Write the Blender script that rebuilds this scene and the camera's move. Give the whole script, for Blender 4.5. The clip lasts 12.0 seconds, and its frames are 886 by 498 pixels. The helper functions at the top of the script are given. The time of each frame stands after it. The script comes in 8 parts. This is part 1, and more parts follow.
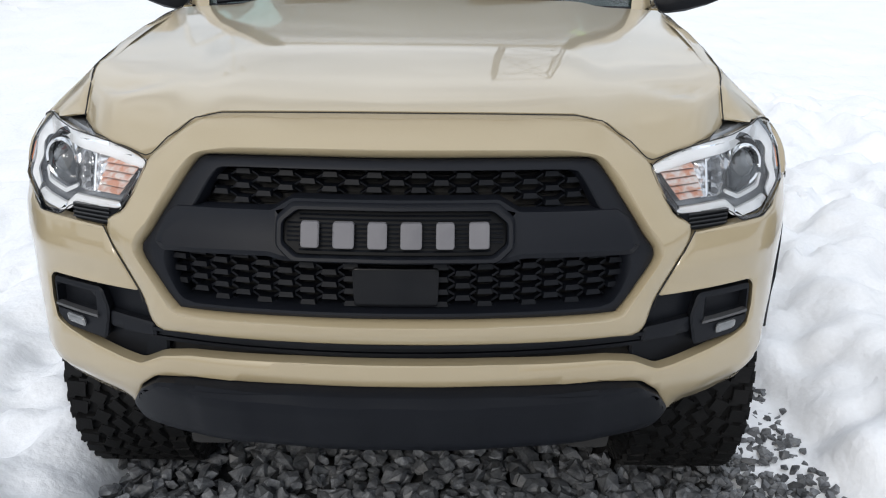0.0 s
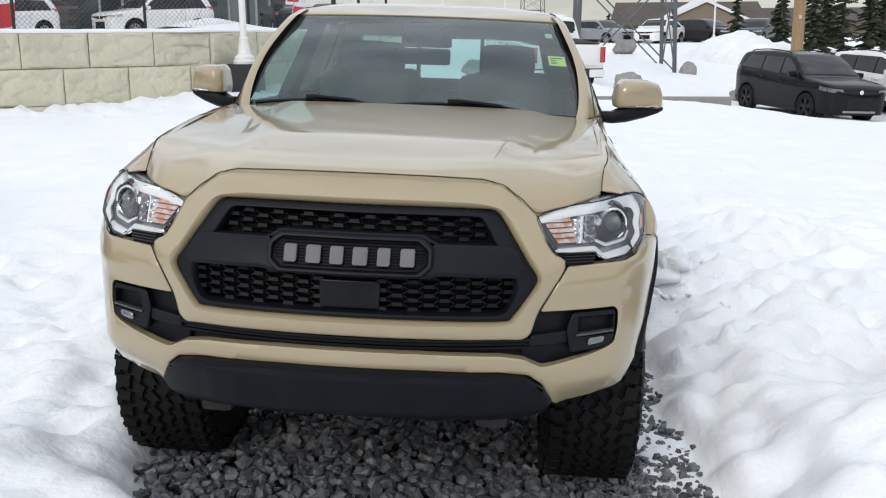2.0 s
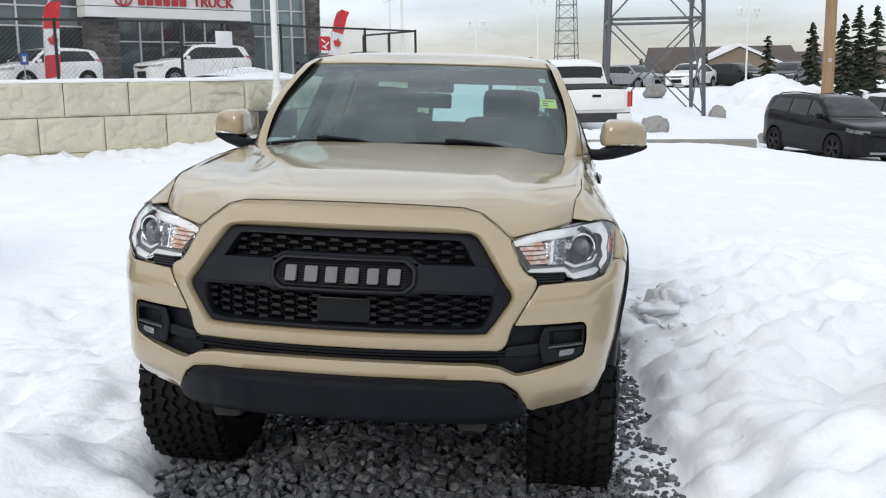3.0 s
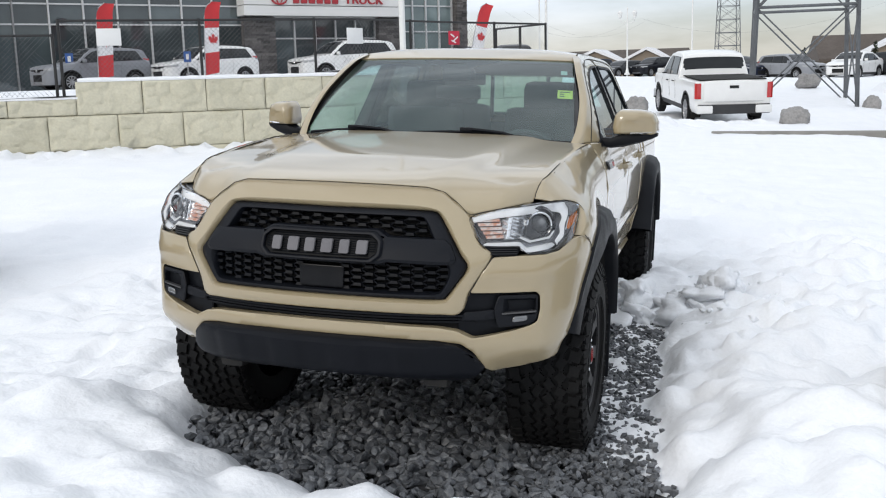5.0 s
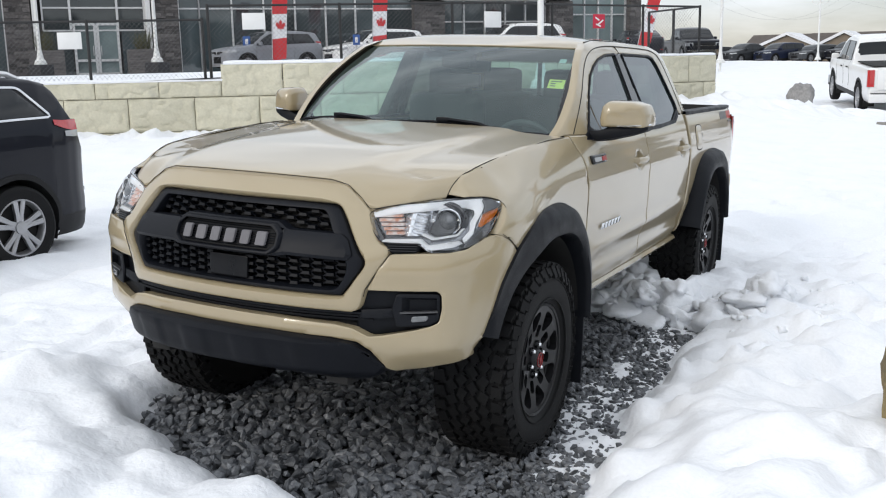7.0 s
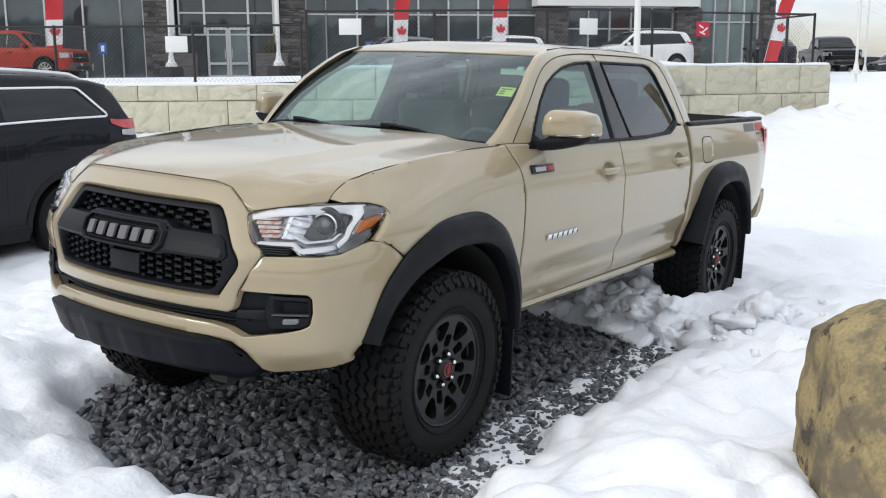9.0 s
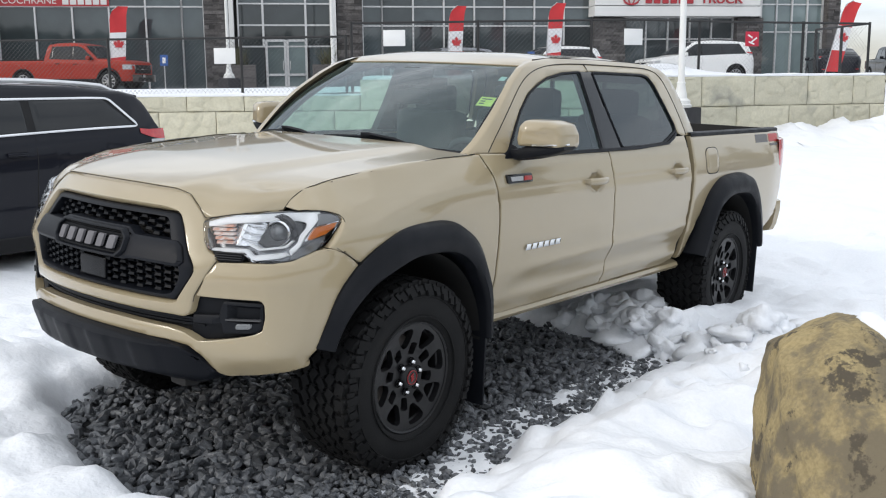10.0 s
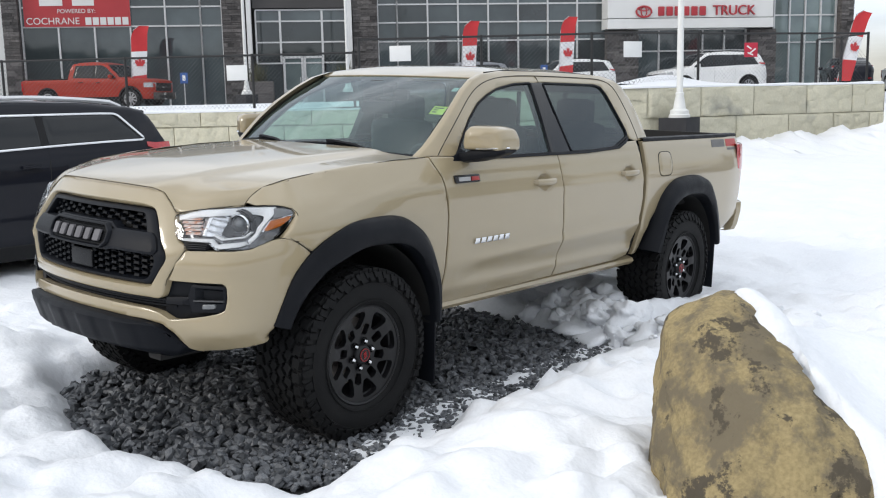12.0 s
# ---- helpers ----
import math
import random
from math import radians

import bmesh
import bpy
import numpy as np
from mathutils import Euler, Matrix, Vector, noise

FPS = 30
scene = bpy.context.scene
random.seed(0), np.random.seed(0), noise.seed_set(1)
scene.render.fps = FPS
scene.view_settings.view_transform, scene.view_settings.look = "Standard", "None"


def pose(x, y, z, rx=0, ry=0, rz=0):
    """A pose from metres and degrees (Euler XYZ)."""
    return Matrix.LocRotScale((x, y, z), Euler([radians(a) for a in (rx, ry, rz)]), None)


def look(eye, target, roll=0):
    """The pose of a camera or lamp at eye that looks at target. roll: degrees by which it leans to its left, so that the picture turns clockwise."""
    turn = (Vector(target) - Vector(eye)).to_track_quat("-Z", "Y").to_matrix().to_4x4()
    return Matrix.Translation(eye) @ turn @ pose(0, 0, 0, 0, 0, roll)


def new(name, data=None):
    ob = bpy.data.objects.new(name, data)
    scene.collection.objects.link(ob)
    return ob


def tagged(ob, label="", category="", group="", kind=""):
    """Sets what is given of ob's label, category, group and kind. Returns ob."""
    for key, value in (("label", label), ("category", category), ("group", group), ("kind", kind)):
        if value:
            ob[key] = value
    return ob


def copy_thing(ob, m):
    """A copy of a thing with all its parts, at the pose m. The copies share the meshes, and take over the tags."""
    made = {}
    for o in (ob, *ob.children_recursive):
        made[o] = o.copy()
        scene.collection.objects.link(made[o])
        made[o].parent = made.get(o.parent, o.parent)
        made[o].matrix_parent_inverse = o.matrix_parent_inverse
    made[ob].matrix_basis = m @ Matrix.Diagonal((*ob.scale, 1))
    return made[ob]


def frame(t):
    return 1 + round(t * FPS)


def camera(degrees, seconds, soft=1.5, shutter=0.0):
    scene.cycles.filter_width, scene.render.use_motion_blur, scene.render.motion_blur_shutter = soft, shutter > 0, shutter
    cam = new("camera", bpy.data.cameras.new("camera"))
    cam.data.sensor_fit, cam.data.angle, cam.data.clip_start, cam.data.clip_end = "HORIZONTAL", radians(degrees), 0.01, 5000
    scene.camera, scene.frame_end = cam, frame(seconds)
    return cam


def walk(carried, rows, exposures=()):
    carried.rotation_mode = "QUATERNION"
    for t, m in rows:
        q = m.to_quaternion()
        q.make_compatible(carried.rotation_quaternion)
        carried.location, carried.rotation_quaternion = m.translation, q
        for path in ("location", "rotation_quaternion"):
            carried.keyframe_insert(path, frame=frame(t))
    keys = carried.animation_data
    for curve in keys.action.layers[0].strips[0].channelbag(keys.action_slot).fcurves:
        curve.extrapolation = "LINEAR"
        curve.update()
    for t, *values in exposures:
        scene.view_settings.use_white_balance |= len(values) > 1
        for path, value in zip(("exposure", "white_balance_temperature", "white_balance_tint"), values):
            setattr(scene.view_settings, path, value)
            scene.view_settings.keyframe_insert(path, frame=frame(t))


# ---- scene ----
# The truck stands on a pad that leans to its left and back: its own frame, x to its left, y to its rear, in the level world.
TRUCK = Vector((-0.040, -0.020, 0.999)).rotation_difference(Vector((0, 0, 1))).to_matrix().to_4x4()
cam = camera(49.0, 12.0, soft=1.15)
PATH = [
    (0, (0.113, -1.822, 1.569), (0.095, 0.073, 0.93), 0.4),
    (0.5, (0.305, -2.03, 1.563), (0.153, -0.119, 0.992), 1.7),
    (1, (0.401, -2.172, 1.579), (0.178, -0.257, 1.047), 1.8),
    (1.5, (0.445, -2.466, 1.535), (0.254, -0.528, 1.077), 1.7),
    (2, (0.464, -2.654, 1.559), (0.318, -0.7, 1.158), 2.0),
    (2.5, (0.536, -2.795, 1.561), (0.365, -0.832, 1.223), 1.6),
    (3, (0.661, -2.985, 1.556), (0.437, -1.022, 1.243), 1.5),
    (5, (1.389, -3.255, 1.569), (0.854, -1.358, 1.235), 1.0),
    (5.5, (1.579, -3.116, 1.546), (0.956, -1.244, 1.219), 1.3),
    (6, (1.794, -2.996, 1.593), (1.074, -1.16, 1.258), 1.5),
    (6.5, (2.065, -2.883, 1.604), (1.255, -1.09, 1.246), 1.4),
    (7, (2.276, -2.767, 1.613), (1.398, -1.01, 1.238), 1.4),
    (9, (3.059, -2.28, 1.64), (1.943, -0.662, 1.269), 2.1),
    (9.5, (3.207, -2.134, 1.628), (2.037, -0.551, 1.275), 2.1),
    (10, (3.397, -2.061, 1.65), (2.175, -0.517, 1.296), 2.0),
    (10.5, (3.607, -2.053, 1.653), (2.345, -0.539, 1.311), 1.8),
    (11, (3.776, -2.137, 1.64), (2.505, -0.626, 1.321), 1.3),
    (11.5, (3.918, -2.225, 1.64), (2.655, -0.707, 1.322), 1.2),
    (12, (3.995, -2.242, 1.646), (2.731, -0.726, 1.319), 1.3),
]
walk(cam, [(t, TRUCK @ look(eye, target, roll)) for t, eye, target, roll in PATH], exposures=[(0.0, 0.0), (0.5, -0.2), (1.0, -0.22), (1.5, -0.1), (2.5, -0.08), (5.0, -0.07), (7.0, 0.0), (9.0, 0.02), (10.0, 0.07), (12.0, 0.02)])

# ---- world, sun ----
world = bpy.data.worlds.new("overcast_sky")
scene.world = world
world.use_nodes = True
wt = world.node_tree
wt.nodes.clear()
SUN_UP, SUN_TURN = 28.0, 200.0
sky = wt.nodes.new("ShaderNodeTexSky")
sky.sky_type, sky.sun_disc = "NISHITA", False
sky.sun_elevation, sky.sun_rotation = radians(SUN_UP), radians(SUN_TURN)
sky.air_density, sky.dust_density, sky.ozone_density = 1.0, 2.0, 1.0
wcoord = wt.nodes.new("ShaderNodeTexCoord")
wmap = wt.nodes.new("ShaderNodeMapping")
wmap.inputs["Scale"].default_value = (1.0, 1.0, 4.5)
cloud = wt.nodes.new("ShaderNodeTexNoise")
cloud.inputs["Scale"].default_value, cloud.inputs["Detail"].default_value, cloud.inputs["Roughness"].default_value = 2.1, 7.0, 0.58
cramp = wt.nodes.new("ShaderNodeValToRGB")
cramp.color_ramp.elements[0].position, cramp.color_ramp.elements[1].position = 0.36, 0.62
cramp.color_ramp.elements[0].color, cramp.color_ramp.elements[1].color = (0.45, 0.45, 0.45, 1), (1, 1, 1, 1)
cmix = wt.nodes.new("ShaderNodeMixRGB")
cmix.inputs["Color2"].default_value = (11.5, 11.9, 12.6, 1)
wsep = wt.nodes.new("ShaderNodeSeparateXYZ")
wup = wt.nodes.new("ShaderNodeMapRange")
wup.inputs["From Min"].default_value, wup.inputs["From Max"].default_value = 0.0, 1.0
wup.inputs["To Min"].default_value, wup.inputs["To Max"].default_value = 1.02, 1.7
warm = wt.nodes.new("ShaderNodeValToRGB")
warm.color_ramp.elements[0].color, warm.color_ramp.elements[1].color = (1.0, 0.95, 0.83, 1), (0.972, 0.985, 0.988, 1)
warm.color_ramp.elements[0].position, warm.color_ramp.elements[1].position = 0.015, 0.35
haze = warm.color_ramp.elements.new(0.065)
haze.color = (0.93, 0.97, 1.0, 1)
wglow = wt.nodes.new("ShaderNodeMixRGB")
wglow.blend_type = "MULTIPLY"
wglow.inputs["Fac"].default_value = 1.0
wgrade = wt.nodes.new("ShaderNodeMixRGB")
wgrade.blend_type = "MULTIPLY"
wgrade.inputs["Fac"].default_value = 1.0
wbg = wt.nodes.new("ShaderNodeBackground")
wbg.inputs["Strength"].default_value = 0.085
wout = wt.nodes.new("ShaderNodeOutputWorld")
for a, b in ((wcoord.outputs["Generated"], wmap.inputs["Vector"]), (wmap.outputs["Vector"], cloud.inputs["Vector"]),
             (cloud.outputs["Fac"], cramp.inputs["Fac"]), (cramp.outputs["Color"], cmix.inputs["Fac"]),
             (sky.outputs["Color"], cmix.inputs["Color1"]), (cmix.outputs["Color"], wgrade.inputs["Color1"]), (wcoord.outputs["Generated"], wsep.inputs["Vector"]),
             (wsep.outputs["Z"], wup.inputs["Value"]), (wup.outputs["Result"], wgrade.inputs["Color2"]), (wgrade.outputs["Color"], wglow.inputs["Color1"]), (wsep.outputs["Z"], warm.inputs["Fac"]), (warm.outputs["Color"], wglow.inputs["Color2"]), (wglow.outputs["Color"], wbg.inputs["Color"]),
             (wbg.outputs["Background"], wout.inputs["Surface"])):
    wt.links.new(a, b)
sun_data = bpy.data.lights.new("sun", "SUN")
sun_data.energy, sun_data.angle, sun_data.color = 0.9, radians(14), (1.0, 0.96, 0.9)
sun = new("sun", sun_data)
sun.matrix_world = pose(0, 0, 30, 90 - SUN_UP, 0, 180 - SUN_TURN)

# ---- materials ----
MATS = {}


def mat(name, base, rough=0.5, metal=0.0, second=None, scale=8.0, amount=0.5, fine=0.0, fine_scale=120.0, bump=0.0, bump_scale=60.0,
        coat=0.0, ior=1.45, trans=0.0, rough_var=0.0, per_object=0.0, per_island=0.0, emit=None, emit_power=0.0, stretch=(1, 1, 1), dirt=None, dirt_at=0.62, dirt_scale=3.0, dirt_edge=0.12, dirt_rough=0.5, dirt2=None, dirt2_at=0.6, dirt2_scale=9.0, spec=0.5):
    """A principled surface: base colour broken by a large and a fine noise, with fine relief."""
    if name in MATS:
        return MATS[name]
    m = bpy.data.materials.new(name)
    m.use_nodes = True
    t = m.node_tree
    b = t.nodes["Principled BSDF"]
    b.inputs["Roughness"].default_value, b.inputs["Metallic"].default_value = rough, metal
    b.inputs["IOR"].default_value, b.inputs["Coat Weight"].default_value = ior, coat
    b.inputs["Coat Roughness"].default_value, b.inputs["Transmission Weight"].default_value = 0.04, trans
    b.inputs["Specular IOR Level"].default_value = spec
    coord = t.nodes.new("ShaderNodeTexCoord")
    mp = t.nodes.new("ShaderNodeMapping")
    mp.inputs["Scale"].default_value = stretch
    t.links.new(coord.outputs["Object"], mp.inputs["Vector"])

    def tex(s, detail=5.0):
        n = t.nodes.new("ShaderNodeTexNoise")
        n.inputs["Scale"].default_value, n.inputs["Detail"].default_value = s, detail
        t.links.new(mp.outputs["Vector"], n.inputs["Vector"])
        return n

    def mixed(fac, c1, c2, kind="MIX"):
        x = t.nodes.new("ShaderNodeMixRGB")
        x.blend_type = kind
        for sock, v in (("Fac", fac), ("Color1", c1), ("Color2", c2)):
            if hasattr(v, "links"):
                t.links.new(v, x.inputs[sock])
            elif sock == "Fac":
                x.inputs[sock].default_value = v
            else:
                x.inputs[sock].default_value = (*v, 1)
        return x.outputs["Color"]

    def ramp(sock, lo, hi):
        r = t.nodes.new("ShaderNodeMapRange")
        r.inputs["From Min"].default_value, r.inputs["From Max"].default_value = lo, hi
        t.links.new(sock, r.inputs["Value"])
        return r.outputs["Result"]

    colour = None
    if second:
        n = tex(scale)
        colour = mixed(ramp(n.outputs["Fac"], 0.5 - 0.25 / max(amount, 0.01) * 0.5, 0.5 + 0.25 / max(amount, 0.01) * 0.5), base, second)
    if fine:
        n = tex(fine_scale, 3.0)
        f = mixed(ramp(n.outputs["Fac"], 0.3, 0.7), tuple(1 - fine for _ in base), tuple(1 + fine * 0.6 for _ in base))
        colour = mixed(1.0, colour if colour is not None else base, f, "MULTIPLY")
    if per_object or per_island:
        src = t.nodes.new("ShaderNodeObjectInfo").outputs["Random"] if per_object else t.nodes.new("ShaderNodeNewGeometry").outputs["Random Per Island"]
        k = per_object or per_island
        v = mixed(src, tuple(1 - k for _ in base), tuple(1 + k * 0.8 for _ in base))
        colour = mixed(1.0, colour if colour is not None else base, v, "MULTIPLY")
    if dirt:
        n = tex(dirt_scale, 10.0)
        n.inputs["Roughness"].default_value = dirt_rough
        colour = mixed(ramp(n.outputs["Fac"], dirt_at, dirt_at + dirt_edge), colour if colour is not None else base, dirt)
    if dirt2:
        n = tex(dirt2_scale, 12.0)
        n.inputs["Roughness"].default_value = 0.7
        colour = mixed(ramp(n.outputs["Fac"], dirt2_at, dirt2_at + 0.04), colour, dirt2)
    if colour is not None:
        t.links.new(colour, b.inputs["Base Color"])
    else:
        b.inputs["Base Color"].default_value = (*base, 1)
    if rough_var:
        n = tex(scale * 2.3)
        r = t.nodes.new("ShaderNodeMapRange")
        r.inputs["To Min"].default_value, r.inputs["To Max"].default_value = max(0.02, rough - rough_var), min(1, rough + rough_var)
        r.inputs["From Min"].default_value, r.inputs["From Max"].default_value = 0.3, 0.7
        t.links.new(n.outputs["Fac"], r.inputs["Value"])
        t.links.new(r.outputs["Result"], b.inputs["Roughness"])
    if bump:
        n = tex(bump_scale, 6.0)
        u = t.nodes.new("ShaderNodeBump")
        u.inputs["Strength"].default_value, u.inputs["Distance"].default_value = min(1.0, bump), 0.02 if bump_scale < 40 else 0.004
        t.links.new(n.outputs["Fac"], u.inputs["Height"])
        t.links.new(u.outputs["Normal"], b.inputs["Normal"])
    if emit:
        b.inputs["Emission Color"].default_value, b.inputs["Emission Strength"].default_value = (*emit, 1), emit_power
    MATS[name] = m
    return m


# plain white in place of chrome: the bright reflection is put into the colour
GLAREWHITE = mat("glare_white", (0.92, 0.93, 0.94), 0.15, second=(0.86, 0.87, 0.88), scale=20, coat=0.6)
LAMPDARK = mat("lamp_dark", (0.02, 0.02, 0.022), 0.2, second=(0.035, 0.035, 0.038), scale=12, coat=0.4)
PAINT = mat("sand_paint", (0.35, 0.285, 0.176), 0.34, coat=1.0, second=(0.335, 0.272, 0.167), scale=3.0, fine=0.02, fine_scale=400, dirt=(0.40, 0.36, 0.28), dirt_at=0.72, dirt_scale=30.0)
PLASTIC = mat("black_plastic", (0.0055, 0.0065, 0.009), 0.5, spec=0.2, second=(0.008, 0.009, 0.012), scale=5, bump=0.12, bump_scale=500, rough_var=0.08)
GRILLE = mat("grille_plastic", (0.0036, 0.0044, 0.0066), 0.45, spec=0.18, second=(0.0055, 0.0065, 0.009), scale=6, bump=0.1, bump_scale=500)
GLOSS = mat("gloss_black", (0.006, 0.006, 0.007), 0.12, second=(0.012, 0.012, 0.013), scale=4)
DARK = mat("underbody_black", (0.008, 0.008, 0.008), 0.8, second=(0.016, 0.015, 0.014), scale=7, bump=0.2)
RUBBER = mat("tyre_rubber", (0.0055, 0.0056, 0.0062), 0.72, spec=0.25, second=(0.0095, 0.0094, 0.0095), scale=9, bump=0.25, bump_scale=160, fine=0.2)
RIM = mat("satin_black_rim", (0.010, 0.010, 0.011), 0.36, spec=0.4, second=(0.011, 0.011, 0.012), scale=8)
CHROME = mat("chrome", (0.78, 0.79, 0.8), 0.08, 1.0, second=(0.7, 0.71, 0.72), scale=5)
SILVER = mat("silver_plastic", (0.42, 0.42, 0.42), 0.35, second=(0.36, 0.36, 0.36), scale=9)
LETTER = mat("grey_letter", (0.15, 0.145, 0.152), 0.6, spec=0.3, second=(0.125, 0.12, 0.127), scale=9)
AMBER = mat("amber_lens", (0.75, 0.22, 0.03), 0.15, second=(0.6, 0.16, 0.02), scale=40, coat=0.5)
REDLENS = mat("red_lens", (0.5, 0.02, 0.02), 0.12, second=(0.36, 0.012, 0.015), scale=30, coat=1.0)
RED = mat("red_paint", (0.42, 0.03, 0.025), 0.35, second=(0.36, 0.025, 0.02), scale=5)
WHITE = mat("white_paint", (0.78, 0.78, 0.77), 0.35, coat=0.6, second=(0.72, 0.72, 0.71), scale=3, fine=0.03)
SEAT = mat("dark_seat_fabric", (0.04, 0.042, 0.044), 0.85, second=(0.055, 0.057, 0.059), scale=14, bump=0.2, bump_scale=300)
DASH = mat("dashboard_vinyl", (0.05, 0.052, 0.054), 0.6, second=(0.062, 0.064, 0.066), scale=8, bump=0.1, bump_scale=300)
SNOW = mat("snow", (0.83, 0.84, 0.86), 0.6, second=(0.77, 0.785, 0.81), scale=2.2, fine=0.03, fine_scale=60, bump=0.42, bump_scale=24)
STONE = mat("crushed_rock", (0.066, 0.071, 0.079), 0.46, second=(0.165, 0.171, 0.180), scale=34, amount=0.9, fine=0.25, fine_scale=180, per_object=0.5, bump=0.2, bump_scale=150)
STONES = mat("crushed_rock_bed", (0.066, 0.071, 0.079), 0.46, second=(0.165, 0.171, 0.180), scale=34, amount=0.9, fine=0.25, fine_scale=180, per_island=0.5, bump=0.2, bump_scale=150)


def glass(name, tint, rough=0.0, film=0.0):
    """Thin tinted glass: lets light through, with a mirror-like gloss on top and a thin teal film: road dust and a
    painted veil of reflected sky.
    """
    if name in MATS:
        return MATS[name]
    m = bpy.data.materials.new(name)
    m.use_nodes = True
    t = m.node_tree
    t.nodes.clear()
    out, mix = t.nodes.new("ShaderNodeOutputMaterial"), t.nodes.new("ShaderNodeMixShader")
    tr, gl, fr = t.nodes.new("ShaderNodeBsdfTransparent"), t.nodes.new("ShaderNodeBsdfGlossy"), t.nodes.new("ShaderNodeFresnel")
    m.surface_render_method = "BLENDED"
    tr.inputs["Color"].default_value = (*tint, 1)
    gl.inputs["Roughness"].default_value = rough + 0.01
    gl.inputs["Color"].default_value = (0.95, 0.97, 1, 1)
    fr.inputs["IOR"].default_value = 1.56
    for a, b in ((fr.outputs["Fac"], mix.inputs["Fac"]), (tr.outputs["BSDF"], mix.inputs[1]), (gl.outputs["BSDF"], mix.inputs[2]), (mix.outputs["Shader"], out.inputs["Surface"])):
        t.links.new(a, b)
    # the film's teal colour carries the sky's reflected veil along with some dust
    if film:
        veil, coat = t.nodes.new("ShaderNodeBsdfDiffuse"), t.nodes.new("ShaderNodeMixShader")
        veil.inputs["Color"].default_value = (0.45, 0.64, 0.62, 1)
        coat.inputs["Fac"].default_value = film
        t.links.new(tr.outputs["BSDF"], coat.inputs[1])
        t.links.new(veil.outputs["BSDF"], coat.inputs[2])
        t.links.new(coat.outputs["Shader"], mix.inputs[1])
    MATS[name] = m
    return m


GLASS = glass("windshield_glass", (0.70, 0.89, 0.86), film=0.06)
TINT = glass("privacy_glass", (0.11, 0.125, 0.13), film=0.03)
SIDEGLASS = glass("side_glass", (0.50, 0.66, 0.64), film=0.04)
LENS = glass("clear_lens", (0.97, 0.975, 0.98))


# ---- mesh helpers ----
def finish(name, bm, material, parent=None, smooth=35):
    me = bpy.data.meshes.new(name)
    bm.to_mesh(me)
    bm.free()
    me.materials.append(material)
    if smooth:
        me.shade_smooth()
        me.set_sharp_from_angle(angle=radians(smooth))
    ob = new(name, me)
    if parent is not None:
        ob.parent = parent
    return ob


def part(name, bm, material, parent, label="", smooth=35):
    ob = finish(name, bm, material, parent, smooth)
    return tagged(ob, label)


def thing(name, label, category, m=None, group="", kind=""):
    ob = new(name)
    ob.empty_display_size = 0.2
    if m is not None:
        ob.matrix_world = m
    return tagged(ob, label, category, group, kind)


def box(bm, c, s, bevel=0.0, m=None):
    """A box of size s round c, with rounded edges."""
    made = bmesh.ops.create_cube(bm, size=1.0)["verts"]
    for v in made:
        v.co = Vector((v.co.x * s[0] + c[0], v.co.y * s[1] + c[1], v.co.z * s[2] + c[2]))
    if bevel:
        edges = list({e for v in made for e in v.link_edges})
        made = bmesh.ops.bevel(bm, geom=edges, offset=min(bevel, min(s) * 0.45), segments=2, affect="EDGES", profile=0.6)["verts"]
        seen, stack = set(), [made[0]]
        while stack:
            v = stack.pop()
            if v not in seen:
                seen.add(v)
                stack.extend(e.other_vert(v) for e in v.link_edges)
        made = list(seen)
    if m is not None:
        for v in made:
            v.co = m @ v.co
    return made


def boxed(c, s, bevel=0.0, m=None):
    bm = bmesh.new()
    box(bm, c, s, bevel, m)
    return bm


def loft(bm, rows, closed=False, caps=False):
    """A skin over rows of points, all of one length."""
    grid = [[bm.verts.new(p) for p in r] for r in rows]
    n = len(rows[0])
    for a, b in zip(grid, grid[1:]):
        for i in range(n if closed else n - 1):
            q = (a[i], a[(i + 1) % n], b[(i + 1) % n], b[i])
            if len(set(q)) == 4:
                bm.faces.new(q)
    if caps:
        bm.faces.new(grid[0][::-1])
        bm.faces.new(grid[-1])
    return grid


def lofted(rows, closed=False, caps=False):
    bm = bmesh.new()
    loft(bm, rows, closed, caps)
    return bm


def lathe(bm, profile, n=32, axis="x", at=(0, 0, 0)):
    """A turned form: profile of (along, radius)."""
    rows = []
    for k in range(n):
        a = 2 * math.pi * k / n
        if axis == "x":
            rows.append([(at[0] + u, at[1] + r * math.cos(a), at[2] + r * math.sin(a)) for u, r in profile])
        elif axis == "y":
            rows.append([(at[0] + r * math.cos(a), at[1] + u, at[2] + r * math.sin(a)) for u, r in profile])
        else:
            rows.append([(at[0] + r * math.cos(a), at[1] + r * math.sin(a), at[2] + u) for u, r in profile])
    grid = [[bm.verts.new(p) for p in r] for r in rows]
    for k in range(n):
        a, b = grid[k], grid[(k + 1) % n]
        for i in range(len(profile) - 1):
            bm.faces.new((a[i], a[i + 1], b[i + 1], b[i]))
    return grid


def turned(profile, n=32, axis="x", at=(0, 0, 0)):
    bm = bmesh.new()
    lathe(bm, profile, n, axis, at)
    return bm


